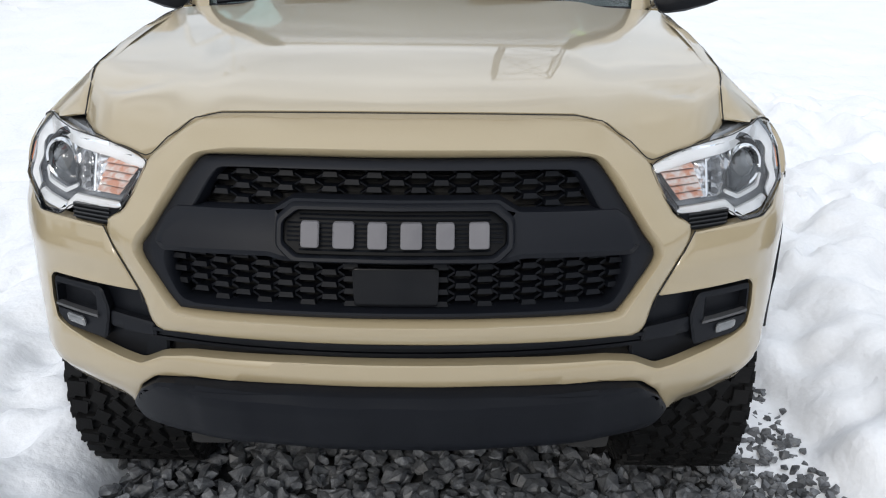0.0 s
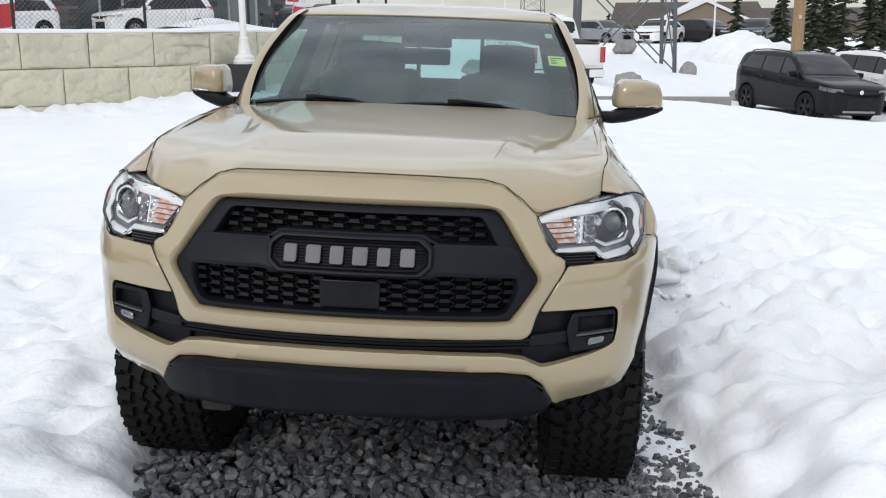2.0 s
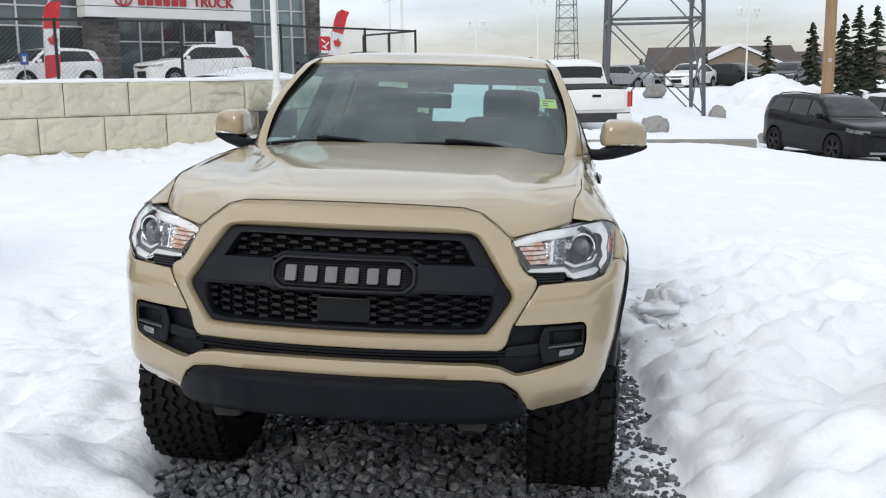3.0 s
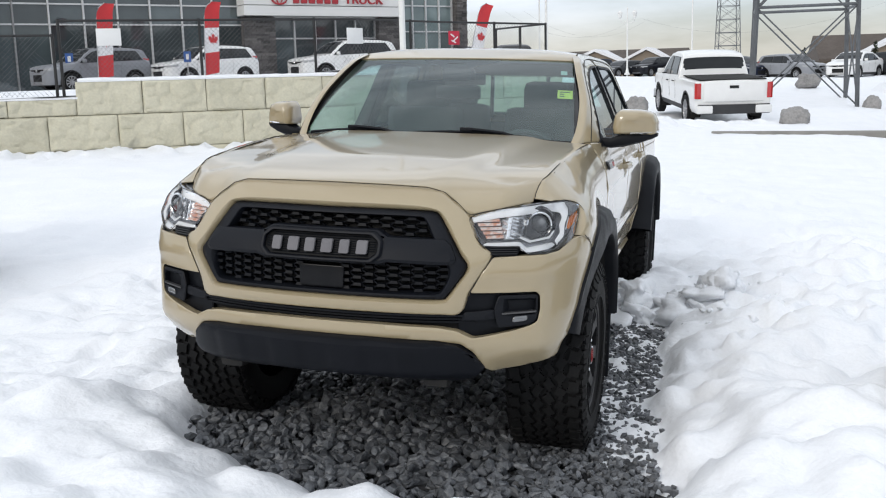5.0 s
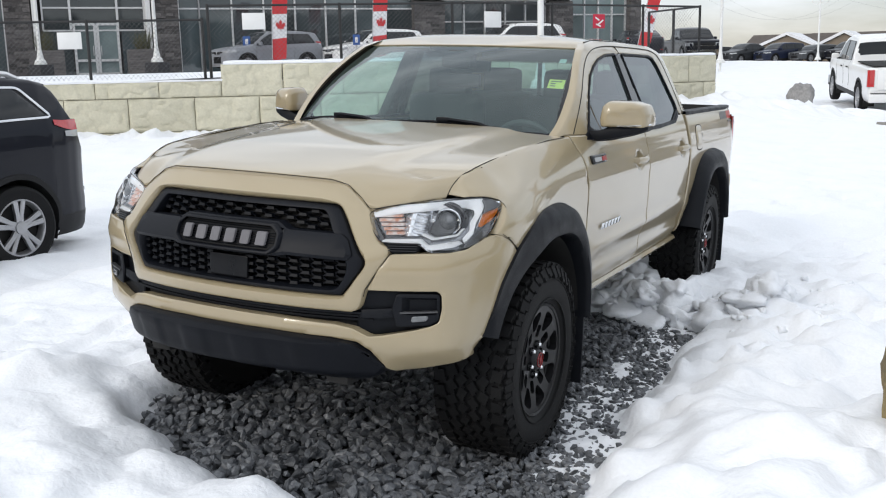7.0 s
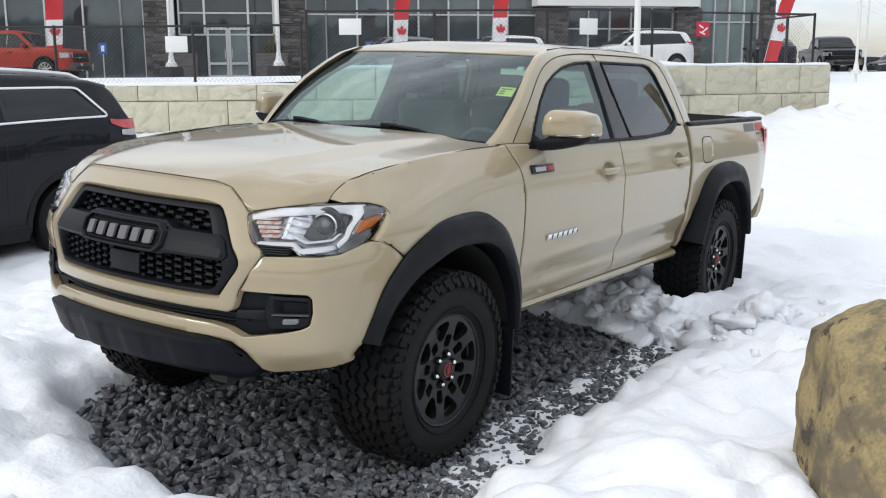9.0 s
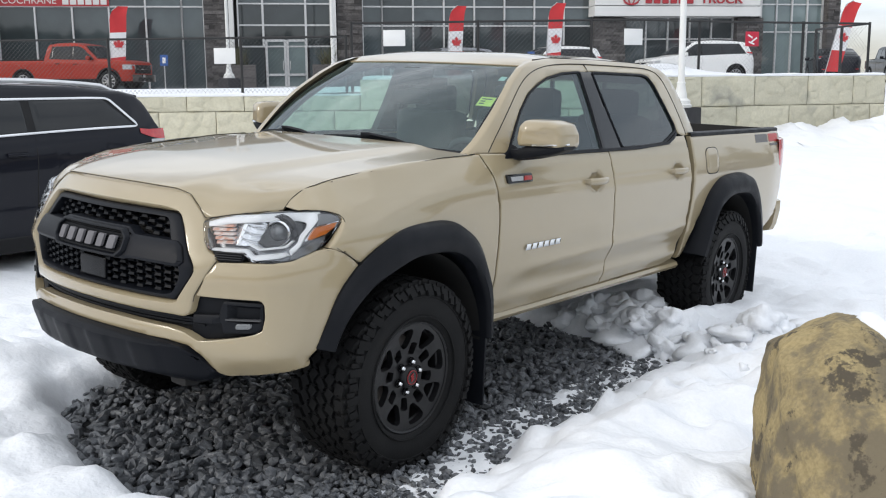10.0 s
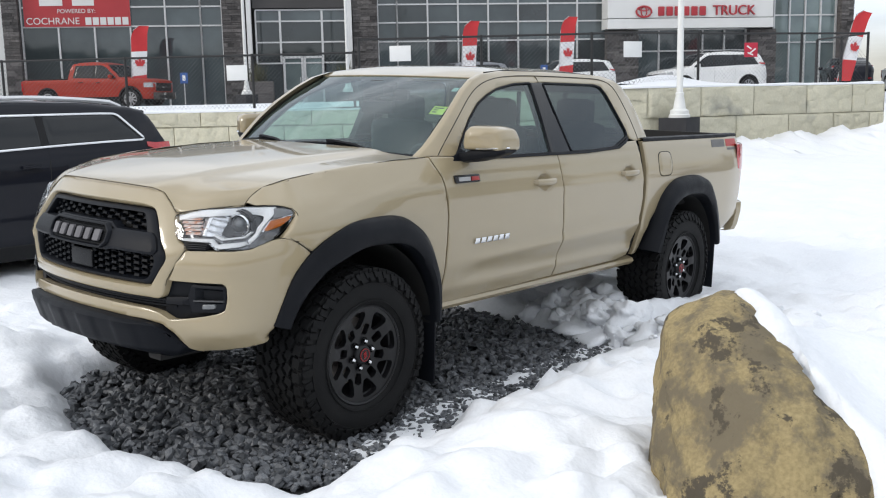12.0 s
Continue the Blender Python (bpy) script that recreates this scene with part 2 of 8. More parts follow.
def tube(bm, pts, r, n=8, r2=None):
    """A round bar along points."""
    rows = []
    pts = [Vector(p) for p in pts]
    for i, p in enumerate(pts):
        d = (pts[min(i + 1, len(pts) - 1)] - pts[max(i - 1, 0)]).normalized()
        side = d.cross(Vector((0, 0, 1)) if abs(d.z) < 0.9 else Vector((1, 0, 0))).normalized()
        up = side.cross(d)
        rr = r if r2 is None else r + (r2 - r) * i / (len(pts) - 1)
        rows.append([p + (side * math.cos(2 * math.pi * k / n) + up * math.sin(2 * math.pi * k / n)) * rr for k in range(n)])
    loft(bm, rows, True, True)


def tubed(pts, r, n=8, r2=None):
    bm = bmesh.new()
    tube(bm, pts, r, n, r2)
    return bm


def spline(pts, n):
    """n points, evenly along a smooth curve through pts."""
    pts = [Vector(p) for p in pts]
    out = []
    for i in range(len(pts) - 1):
        p0, p1, p2, p3 = pts[max(i - 1, 0)], pts[i], pts[i + 1], pts[min(i + 2, len(pts) - 1)]
        for k in range(12):
            t = k / 12
            out.append(0.5 * ((2 * p1) + (p2 - p0) * t + (2 * p0 - 5 * p1 + 4 * p2 - p3) * t * t + (3 * p1 - p0 - 3 * p2 + p3) * t ** 3))
    out.append(pts[-1])
    run = [0.0]
    for a, b in zip(out, out[1:]):
        run.append(run[-1] + (b - a).length)
    res, j = [], 0
    for k in range(n):
        s = run[-1] * k / (n - 1)
        while j < len(run) - 2 and run[j + 1] < s:
            j += 1
        f = (s - run[j]) / max(run[j + 1] - run[j], 1e-9)
        res.append(out[j].lerp(out[j + 1], min(max(f, 0), 1)))
    return res


def lerp_table(table, x):
    """A value from a short table of (x, value), straight between the entries."""
    if x <= table[0][0]:
        return table[0][1]
    for (a, u), (b, v) in zip(table, table[1:]):
        if x <= b:
            f = (x - a) / (b - a)
            f = f * f * (3 - 2 * f) * 0.5 + f * 0.5
            return u + (v - u) * f
    return table[-1][1]


def rounded(poly, r, n=4):
    """The outline with its corners rounded off."""
    out = []
    m = len(poly)
    for i in range(m):
        p, a, b = Vector(poly[i]), Vector(poly[i - 1]), Vector(poly[(i + 1) % m])
        da, db = a - p, b - p
        k = min(r, da.length * 0.45, db.length * 0.45)
        p1, p2 = p + da.normalized() * k, p + db.normalized() * k
        for j in range(n + 1):
            t = j / n
            out.append(tuple(p1 * (1 - t) ** 2 + p * 2 * t * (1 - t) + p2 * t * t))
    return out


def mirrored(half):
    """A closed outline from its half with x >= 0, listed from the middle round to the middle."""
    return half + [(-x, z) for x, z in reversed(half) if x > 1e-6]


def panel(poly, fn, step=0.05, lip=0.006, depth=0.02, close=False):
    """A sheet with the outline poly, laid on the surface fn(u, v, inwards), with a rounded lip and an edge of some depth."""
    area = sum(a[0] * b[1] - b[0] * a[1] for a, b in zip(poly, poly[1:] + poly[:1]))
    if area < 0:
        poly = poly[::-1]
    bm = bmesh.new()
    bm.faces.new([bm.verts.new((u, v, 0)) for u, v in poly])
    for ax in (0, 1):
        lo, hi = min(p[ax] for p in poly), max(p[ax] for p in poly)
        k = math.floor(lo / step) + 1
        while k * step < hi:
            co, no = [0, 0, 0], [0, 0, 0]
            co[ax], no[ax] = k * step, 1
            bmesh.ops.bisect_plane(bm, geom=bm.verts[:] + bm.edges[:] + bm.faces[:], dist=1e-5, plane_co=co, plane_no=no)
            k += 1
    if lip:
        bmesh.ops.inset_region(bm, faces=bm.faces[:], thickness=lip, use_boundary=True, use_even_offset=True)
    rim = {v: lip * 0.7 for e in bm.edges if e.is_boundary for v in e.verts}
    made = bmesh.ops.extrude_edge_only(bm, edges=[e for e in bm.edges if e.is_boundary])["geom"]
    for g in made:
        if isinstance(g, bmesh.types.BMVert):
            rim[g] = depth
    for v in bm.verts:
        v.co = fn(v.co.x, v.co.y, rim.get(v, 0.0))
    return bm


# ---- the pickup truck, in its own frame: x to its left, y to its rear, z up ----
truck = thing("pickup_truck", "sand-beige double-cab pickup truck with black grille parked on crushed rock", "pickup truck", TRUCK)
HUBS = ((0.915, 0.405), (4.15, 0.405))


def nose(x, z):
    """How far back the front of the body lies."""
    a = abs(x)
    return 0.27 * a ** 2 + 0.12 * a ** 4 + (max(0, z - 0.93) / 0.16) ** 1.2 * 0.07 + max(0, 0.62 - z) * 0.4 + 3 * max(0, a - 0.78) ** 1.6 + min(max(0, z - 0.95) / 0.15, 1) * max(0, a - 0.7) * 0.6


def on_nose(proud=0.0):
    return lambda x, z, d: Vector((x, nose(x, z) - proud + d, z))


SIDE = [(0.46, 0.775), (0.53, 0.795), (0.62, 0.83), (0.75, 0.856), (0.9, 0.868), (1.05, 0.872), (1.14, 0.866), (1.22, 0.850), (1.29, 0.830), (1.33, 0.815)]
SEAM_X = [(0.36, 0.722), (0.41, 0.738), (0.57, 0.758), (1.0, 0.77), (1.4, 0.78), (1.6, 0.795)]
SEAM_Z = [(0.36, 1.142), (0.41, 1.19), (0.45, 1.21), (0.57, 1.238), (0.8, 1.266), (1.0, 1.283), (1.25, 1.293), (1.48, 1.298), (1.7, 1.302)]


def flank(y, z):
    """The half width of the lower body."""
    x = lerp_table(SIDE, z)
    if y < 1.6:
        x += 0.060 * math.exp(-((y - 0.62) / 0.4) ** 2) * min(1, max(0, (1.2 - z) / 0.18))
    if y < 0.52:
        x -= (0.8 + 2.2 * min(max((z - 0.93) / 0.07, 0.0), 1.0)) * (0.52 - y) ** 2
    if y < 1.75:
        # the fender's shoulder rolls in to the seam beside the hood
        zs, xs = lerp_table(SEAM_Z, y), lerp_table(SEAM_X, y)
        t = min(max((z - zs + 0.17) / 0.17, 0.0), 1.0)
        k = min(1.0, (1.75 - y) / 0.25)
        x += (xs - x) * t ** 2.2 * k
    if y > 4.9:
        x -= 0.28 * (y - 4.9) ** 2
    return x


def glasshouse(y, z):
    """The half width of the cab above the belt line."""
    x = 0.828 - (z - 1.30) * 0.45 - max(0, z - 1.68) ** 2 * 6
    if y < 1.8:
        x -= 0.85 * (1.8 - y) ** 2
    if y > 3.4:
        x -= 0.25 * (y - 3.4) ** 2
    return x


def smooth_step(a, b, x):
    f = min(max((x - a) / (b - a), 0.0), 1.0)
    return f * f * (3 - 2 * f)


def on_flank(sg, proud=0.0):
    return lambda y, z, d: Vector((sg * (flank(y, z) + proud - d), y, z))


LAMP_EDGE = [(0.36, 0.784), (0.377, 0.795), (0.45, 0.833), (0.507, 0.853)]


def on_fender(sg):
    """The flank, filled out over the headlight so that it meets the lens's upper edge."""
    def fn(y, z, d):
        x = flank(y, z)
        if y < 0.52:
            x += max(0.0, lerp_table(LAMP_EDGE, y) - flank(y, 1.14)) * smooth_step(max(1.153, min(1.185, lerp_table(SEAM_Z, y) - 0.002)), 1.142, z) * smooth_step(1.10, 1.13, z)
        return Vector((sg * (x - d), y, z))
    return fn


def on_cab(sg, proud=0.0):
    return lambda y, z, d: Vector((sg * (glasshouse(y, z) + proud - d), y, z))


# hood
FRONT_EDGE = [(0, 0.118, 1.206), (0.2, 0.128, 1.204), (0.36, 0.155, 1.198), (0.42, 0.172, 1.184), (0.47, 0.168, 1.15), (0.525, 0.162, 1.104), (0.6, 0.205, 1.118), (0.66, 0.25, 1.13), (0.722, 0.36, 1.138)]
EDGE_Y = [(x, y) for x, y, z in FRONT_EDGE]
EDGE_Z = [(x, z) for x, y, z in FRONT_EDGE]


def cowl(x):
    return 1.315 + 0.24 * x * x


def hood_z(x, y):
    a = abs(x)
    f = max(0.0, (y - 0.12) / 1.2)
    z = 1.21 + 0.112 * f ** 0.75 - 0.022 * (a / 0.75) ** 2
    crease = 0.40 + 0.14 * f
    k = min(max((crease + 0.05 - a) / 0.10, 0), 1)
    z += 0.016 * k * k * (3 - 2 * k) * min(1, f * 3)
    return z


def hood_point(u, v):
    x = 0.722 * u
    a = abs(x)
    y0, y1 = lerp_table(EDGE_Y, a), cowl(a)
    y = y0 + (y1 - y0) * v
    xx = u * (0.722 + (lerp_table(SEAM_X, y) - 0.006 - 0.722) * abs(u) ** 2 * min(1.0, v * 8))
    drop = hood_z(x, y0) - lerp_table(EDGE_Z, a)
    side = (hood_z(xx, y) - lerp_table(SEAM_Z, y)) * abs(u) ** 7 * min(1.0, v * 8)
    return Vector((xx, y, hood_z(xx, y) - max(drop * math.exp(-(y - y0) / 0.075), side)))


rows = []
for i in range(31):
    v = (i / 30) ** 1.7
    rows.append([hood_point(j / 20 - 1, v) for j in range(41)])
bm = bmesh.new()
grid = loft(bm, rows)
made = bmesh.ops.extrude_edge_only(bm, edges=[e for e in bm.edges if e.is_boundary])["geom"]
for g in made:
    if isinstance(g, bmesh.types.BMVert):
        g.co += Vector((-0.012 * (1 if g.co.x > 0 else -1) * (abs(g.co.x) > 0.7), 0.004 if g.co.y < 0.5 else 0, -0.02))
hood = part("hood", bm, PAINT, truck, smooth=50)
# dark tubes laid on the hood's edges, painting the shade of its gaps
edge = [hood_point(u, 0.0) + Vector((0, -0.002, -0.003)) for u in np.linspace(-1, 1, 121)]
part("hood_seal", tubed(edge, 0.0013, 5), DARK, hood)
for sg in (1, -1):
    part("hood_seal", tubed([hood_point(sg, v) + Vector((sg * 0.0035, 0, 0.0015)) for v in np.linspace(0.004, 1, 60)], 0.0017, 5), DARK, hood)

# tan surround of the grille
OUTER = [(0, 1.199), (0.2, 1.197), (0.36, 1.191), (0.415, 1.178), (0.465, 1.144), (0.522, 1.096), (0.545, 1.055), (0.577, 0.992), (0.616, 0.955), (0.545, 0.824), (0.515, 0.748), (0.44, 0.742), (0.2, 0.744), (0, 0.745)]
INNER = [(0, 1.112), (0.2, 1.112), (0.36, 1.109), (0.405, 1.104), (0.432, 1.075), (0.462, 1.03), (0.485, 0.995), (0.51, 0.955), (0.534, 0.915), (0.502, 0.86), (0.462, 0.805), (0.43, 0.797), (0.2, 0.799), (0, 0.8)]


def loop(pts, n=90):
    half = spline([(x, 0, z) for x, z in pts], n)
    return [(p.x, p.z) for p in half] + [(-p.x, p.z) for p in reversed(half[1:-1])]


ow, iw = loop(OUTER), loop(INNER)
rows = []
for s, off in ((0.0, 0.03), (0.0, 0.004), (0.02, 0.0), (0.12, -0.004), (0.5, -0.009), (0.74, -0.010), (0.8, -0.006), (0.97, 0.018), (1.0, 0.024), (1.0, 0.06)):
    rows.append([(a[0] + (b[0] - a[0]) * s, nose(a[0] + (b[0] - a[0]) * s, a[1] + (b[1] - a[1]) * s) + off, a[1] + (b[1] - a[1]) * s) for a, b in zip(ow, iw)])
part("grille_surround", lofted(rows, True), PAINT, truck, smooth=40)

# grille: dark frame, mesh cells, bar, plate and raised marks
GRILLEBAR = mat("grille_satin", (0.0058, 0.0068, 0.0098), 0.45, spec=0.2, second=(0.0075, 0.0086, 0.012), scale=6, bump=0.1, bump_scale=500)
grille = part("grille", bmesh.new(), GRILLEBAR, truck, "matte black hexagonal truck grille")
bm = bmesh.new()
FRAME_IN = [(0, 1.088), (0.2, 1.088), (0.335, 1.086), (0.360, 1.078), (0.380, 1.050), (0.396, 1.02), (0.420, 0.985), (0.446, 0.945), (0.464, 0.905), (0.460, 0.865), (0.440, 0.826), (0.415, 0.82), (0.2, 0.82), (0, 0.82)]
fw = loop(FRAME_IN)
rows = []
for s, off in ((0.0, 0.045), (0.0, 0.012), (0.06, 0.006), (0.45, 0.0), (0.72, 0.001), (0.78, 0.004), (1.0, 0.030), (1.0, 0.07)):
    rows.append([(a[0] + (b[0] - a[0]) * s, nose(a[0] + (b[0] - a[0]) * s, a[1] + (b[1] - a[1]) * s) + off, a[1] + (b[1] - a[1]) * s) for a, b in zip(iw, fw)])
loft(bm, rows, True)
bm.to_mesh(grille.data)
grille.data.shade_smooth()
grille.data.set_sharp_from_angle(angle=radians(35))
BAR = mirrored([(0, 1.042), (0.208, 1.042), (0.248, 1.018), (0.452, 1.014), (0.476, 0.995), (0.500, 0.944), (0.482, 0.926), (0.255, 0.932), (0.224, 0.924), (0, 0.923)])
part("grille_bar", panel(rounded(BAR, 0.008), on_nose(0.014), 0.06, 0.012, 0.05), GRILLEBAR, grille, "satin black crossbar")
PLATE = [(0, 1.026), (0.192, 1.026), (0.222, 1.004), (0.222, 0.964), (0.194, 0.942), (0, 0.942)]
part("badge_plate", panel(rounded(mirrored(PLATE), 0.006), on_nose(0.0165), 0.05, 0.002, 0.03), mat("badge_black", (0.0028, 0.003, 0.0036), 0.5, spec=0.15, second=(0.004, 0.0042, 0.005), scale=9), grille, "matte black ribbed badge plate")
pin = rounded(mirrored(PLATE), 0.008)
px0 = [(x * 1.075, 0.984 + (z - 0.984) * 1.30) for x, z in pin]
rows = []
for f, o in ((0.0, 0.014), (0.12, 0.026), (0.35, 0.031), (0.8, 0.030), (0.95, 0.026), (1.0, 0.015)):
    rows.append([(a[0] + (b[0] - a[0]) * f, nose(a[0] + (b[0] - a[0]) * f, a[1] + (b[1] - a[1]) * f) - o, a[1] + (b[1] - a[1]) * f) for a, b in zip(px0, pin)])
part("badge_frame", lofted(rows, True), GRILLEBAR, grille, "raised satin black badge frame")
for k in range(9):
    z = 0.951 + k * 0.0082
    w = 0.214 if 0.96 < z < 1.008 else 0.19
    bm = bmesh.new()
    loft(bm, [[(x, nose(x, z) - 0.0195 + dy, z + dz) for dy, dz in ((0.004, -0.0022), (0, 0), (0.004, 0.0022))] for x in np.linspace(-w, w, 9)])
    part("badge_rib", bm, GRILLE, grille)
for k in range(6):
    x = -0.167 + k * 0.0668
    wide = (0.036, 0.042, 0.038, 0.042, 0.036, 0.040)[k]
    bm = panel(rounded([(x - wide / 2, 0.960), (x + wide / 2, 0.960), (x + wide / 2, 1.007), (x - wide / 2, 1.007)], 0.006), on_nose(0.034), 0.03, 0.002, 0.012)
    part("badge_mark", bm, LETTER, grille, "raised grey bar of the maker's badge")
CELL_W, CELL_H = 0.0455, 0.0268


def inside(poly, x, z):
    n, hit = len(poly), False
    for i in range(n):
        (x1, z1), (x2, z2) = poly[i], poly[i - 1]
        if (z1 > z) != (z2 > z) and x < (x2 - x1) * (z - z1) / (z2 - z1) + x1:
            hit = not hit
    return hit


bm = bmesh.new()
w, h = 0.032, 0.0112
loft(bm, [[(-w / 2, 0.002, -h / 2), (w / 2, 0.002, -h / 2), (w / 2 - 0.003, 0.005, h / 2 - 0.001), (-w / 2 + 0.003, 0.005, h / 2 - 0.001)],
          [(-w / 2, 0.03, -h / 2 - 0.002), (w / 2, 0.03, -h / 2 - 0.002), (w / 2, 0.03, h / 2), (-w / 2, 0.03, h / 2)]], True, True)
for sg in (-1, 1):
    for up in (-1, 1):
        a, b = Vector((sg * w / 2, 0.016, up * h * 0.3)), Vector((sg * (CELL_W - w / 2), 0.016, up * CELL_H / 2 * 0.9))
        n = Vector((-(b - a).z, 0, (b - a).x)).normalized() * 0.0014
        loft(bm, [[a - n, a + n, b + n, b - n], [p + Vector((0, 0.02, 0)) for p in (a - n, a + n, b + n, b - n)]], True, True)
cell_mesh = bpy.data.meshes.new("mesh_cell")
bm.to_mesh(cell_mesh)
bm.free()
cell_mesh.materials.append(GRILLE)
cells = []
for col in range(-11, 12):
    for row in range(13):
        x, z = col * CELL_W, 0.826 + row * CELL_H + (CELL_H / 2 if col % 2 else 0)
        if not inside(fw, x - 0.012 if x > 0 else x + 0.012, z) or inside(BAR, x, z) or (abs(x) < 0.08 and z < 0.92):
            continue
        cells.append((x, z))
for x, z in cells:
    ob = new("mesh_cell", cell_mesh)
    ob.parent = grille
    slope = (nose(x + 0.02, z) - nose(x - 0.02, z)) / 0.04
    ob.matrix_basis = pose(x, nose(x, z) + 0.022, z, 0, 0, math.degrees(math.atan(slope)))
SENSOR = [(-0.085, 0.822), (0.085, 0.822), (0.088, 0.905), (-0.088, 0.905)]
part("sensor_cover", panel(rounded(SENSOR, 0.01), lambda x, z, d: Vector((x, nose(x, z) + 0.018 - 0.002 * (1 - ((z - 0.863) / 0.042) ** 2) + d, z)), 0.01, 0.002, 0.012), mat("sensor_plastic", (0.004, 0.0045, 0.006), 0.25, spec=0.2, second=(0.009, 0.009, 0.01), scale=9), grille, "gloss black radar sensor cover")
rows = [[(x, nose(x, z) + 0.075, z) for x in np.linspace(-0.56, 0.56, 15)] for z in np.linspace(0.76, 1.14, 8)]
part("radiator", lofted(rows), DARK, truck, "dark radiator behind the grille")
for k in range(15):
    z = 0.815 + k * 0.02
    bm = bmesh.new()
    loft(bm, [[(x, nose(x, z) + 0.062 + dy, z + dz) for dy, dz in ((0.01, -0.004), (0, 0), (0.01, 0.004))] for x in np.linspace(-0.44, 0.44, 9)])
    part("radiator_fin", bm, DARK, truck)

# bumper with the lip across the front, one sheet
BUMP = [(0, 0.703), (0.2, 0.702), (0.44, 0.694), (0.505, 0.683), (0.56, 0.655), (0.6, 0.66), (0.70, 0.68), (0.752, 0.695), (0.779, 0.71), (0.787, 0.76), (0.785, 0.81), (0.772, 0.824), (0.66, 0.823), (0.548, 0.823),
        (0.62, 0.952), (0.70, 0.956), (0.735, 0.957), (0.80, 0.960), (0.845, 0.966), (0.87, 0.982), (0.90, 0.998), (0.955, 1.006), (0.985, 0.999), (1.02, 0.981), (1.055, 0.957), (1.088, 0.930), (1.045, 0.87), (1.0, 0.77), (0.965, 0.66), (0.945, 0.612), (0.90, 0.575), (0.80, 0.54), (0.70, 0.518), (0.62, 0.508), (0.598, 0.53), (0.565, 0.6), (0.525, 0.634), (0.44, 0.646), (0.2, 0.655), (0, 0.656)]
CORNER0, CORNER1, CORNER_Y = 0.82, 1.0, 0.47


def wrapped(x, z):
    """The front's surface, carried round the corner on to the flank."""
    a, sg = abs(x), 1 if x >= 0 else -1
    if a <= CORNER0:
        return Vector((x, nose(x, z), z))
    if a >= CORNER1:
        y = CORNER_Y + a - CORNER1
        return Vector((sg * flank(y, z), y, z))
    e = 0.004
    p0, p1 = Vector((CORNER0, nose(CORNER0, z))), Vector((flank(CORNER_Y, z), CORNER_Y))
    d0 = Vector((e, nose(CORNER0, z) - nose(CORNER0 - e, z))).normalized()
    d1 = Vector((flank(CORNER_Y + e, z) - flank(CORNER_Y, z), e)).normalized()
    t, k = (a - CORNER0) / (CORNER1 - CORNER0), (p1 - p0).length * 1.05
    q = p0 * (2 * t ** 3 - 3 * t ** 2 + 1) + d0 * k * (t ** 3 - 2 * t ** 2 + t) + p1 * (3 * t ** 2 - 2 * t ** 3) + d1 * k * (t ** 3 - t ** 2)
    return Vector((sg * q.x, q.y, z))


def lamp_face(back=0.0):
    """The headlight's surface, set back by so much: across the front, then straight back along the fender."""
    def fn(u, z, d):
        a, sg = abs(u), 1 if u >= 0 else -1
        w = d + back
        if a <= 0.80:
            return Vector((u, nose(u, z) + w, z))
        # towards its upper and lower edges the corner lies back into the fender's curve
        boxy = smooth_step(1.145, 1.085, z) * smooth_step(0.955, 1.03, z)
        soft = Vector((sg * (0.80 + 0.5 * (a - 0.80)), nose(0.80, z) + 0.93 * (a - 0.80) + w, z))
        p = soft.lerp(corner(a, sg, z, w), boxy)
        p.x = sg * min(abs(p.x), flank(max(p.y - w, 0.46), z) + 0.002 - 0.6 * w)
        return p

    def corner(a, sg, z, w):
        y0 = nose(0.80, z)
        if a <= 0.84:
            return Vector((sg * a, y0 + 0.5 * (a - 0.80) + w, z))
        p0, p1 = Vector((0.84, y0 + 0.02)), Vector((0.864, y0 + 0.06))
        if a >= 0.88:
            return Vector((sg * (p1.x + 0.16 * (a - 0.88) - w), p1.y + a - 0.88, z))
        t = (a - 0.84) / 0.04
        d0, d1, k = Vector((0.894, 0.447)), Vector((0.1, 0.995)), 0.05
        q = p0 * (2 * t ** 3 - 3 * t ** 2 + 1) + d0 * k * (t ** 3 - 2 * t ** 2 + t) + p1 * (3 * t ** 2 - 2 * t ** 3) + d1 * k * (t ** 3 - t ** 2)
        return Vector((sg * (q.x - w * t), q.y + w * (1 - t), z))
    return fn


def bumper_fn(x, z, d):
    a, p = abs(x), wrapped(x, z)
    lip = 0.014 * math.exp(-((z - 0.66) / 0.09) ** 2) * (1 - min(1, a / 0.75) ** 3)
    ridge = -0.012 * math.exp(-((z - 0.89) / 0.022) ** 2) * min(1, max(0, (a - 0.55) / 0.05)) * smooth_step(0.98, 0.85, a)
    side = smooth_step(0.84, 0.98, a)
    # the lower edge is cut back below a crease that rises to the wheel
    cut = max(0.0, 0.565 + 0.20 * max(0.0, a - 0.60) - z) * smooth_step(0.585, 0.64, a)
    back = -lip + ridge + d + cut * 0.75
    return p + Vector((-(1 if x > 0 else -1) * side * (d + cut * 0.6), back * (1 - side), 0))


part("front_bumper", panel(rounded(mirrored(BUMP), 0.010, 3), bumper_fn, 0.025, 0.004, 0.04), PAINT, truck, smooth=40)
VAL = [(0, 0.655), (0.2, 0.654), (0.43, 0.645), (0.515, 0.634), (0.565, 0.595), (0.602, 0.535), (0.57, 0.497), (0.5, 0.474), (0.36, 0.482), (0.2, 0.497), (0, 0.503)]


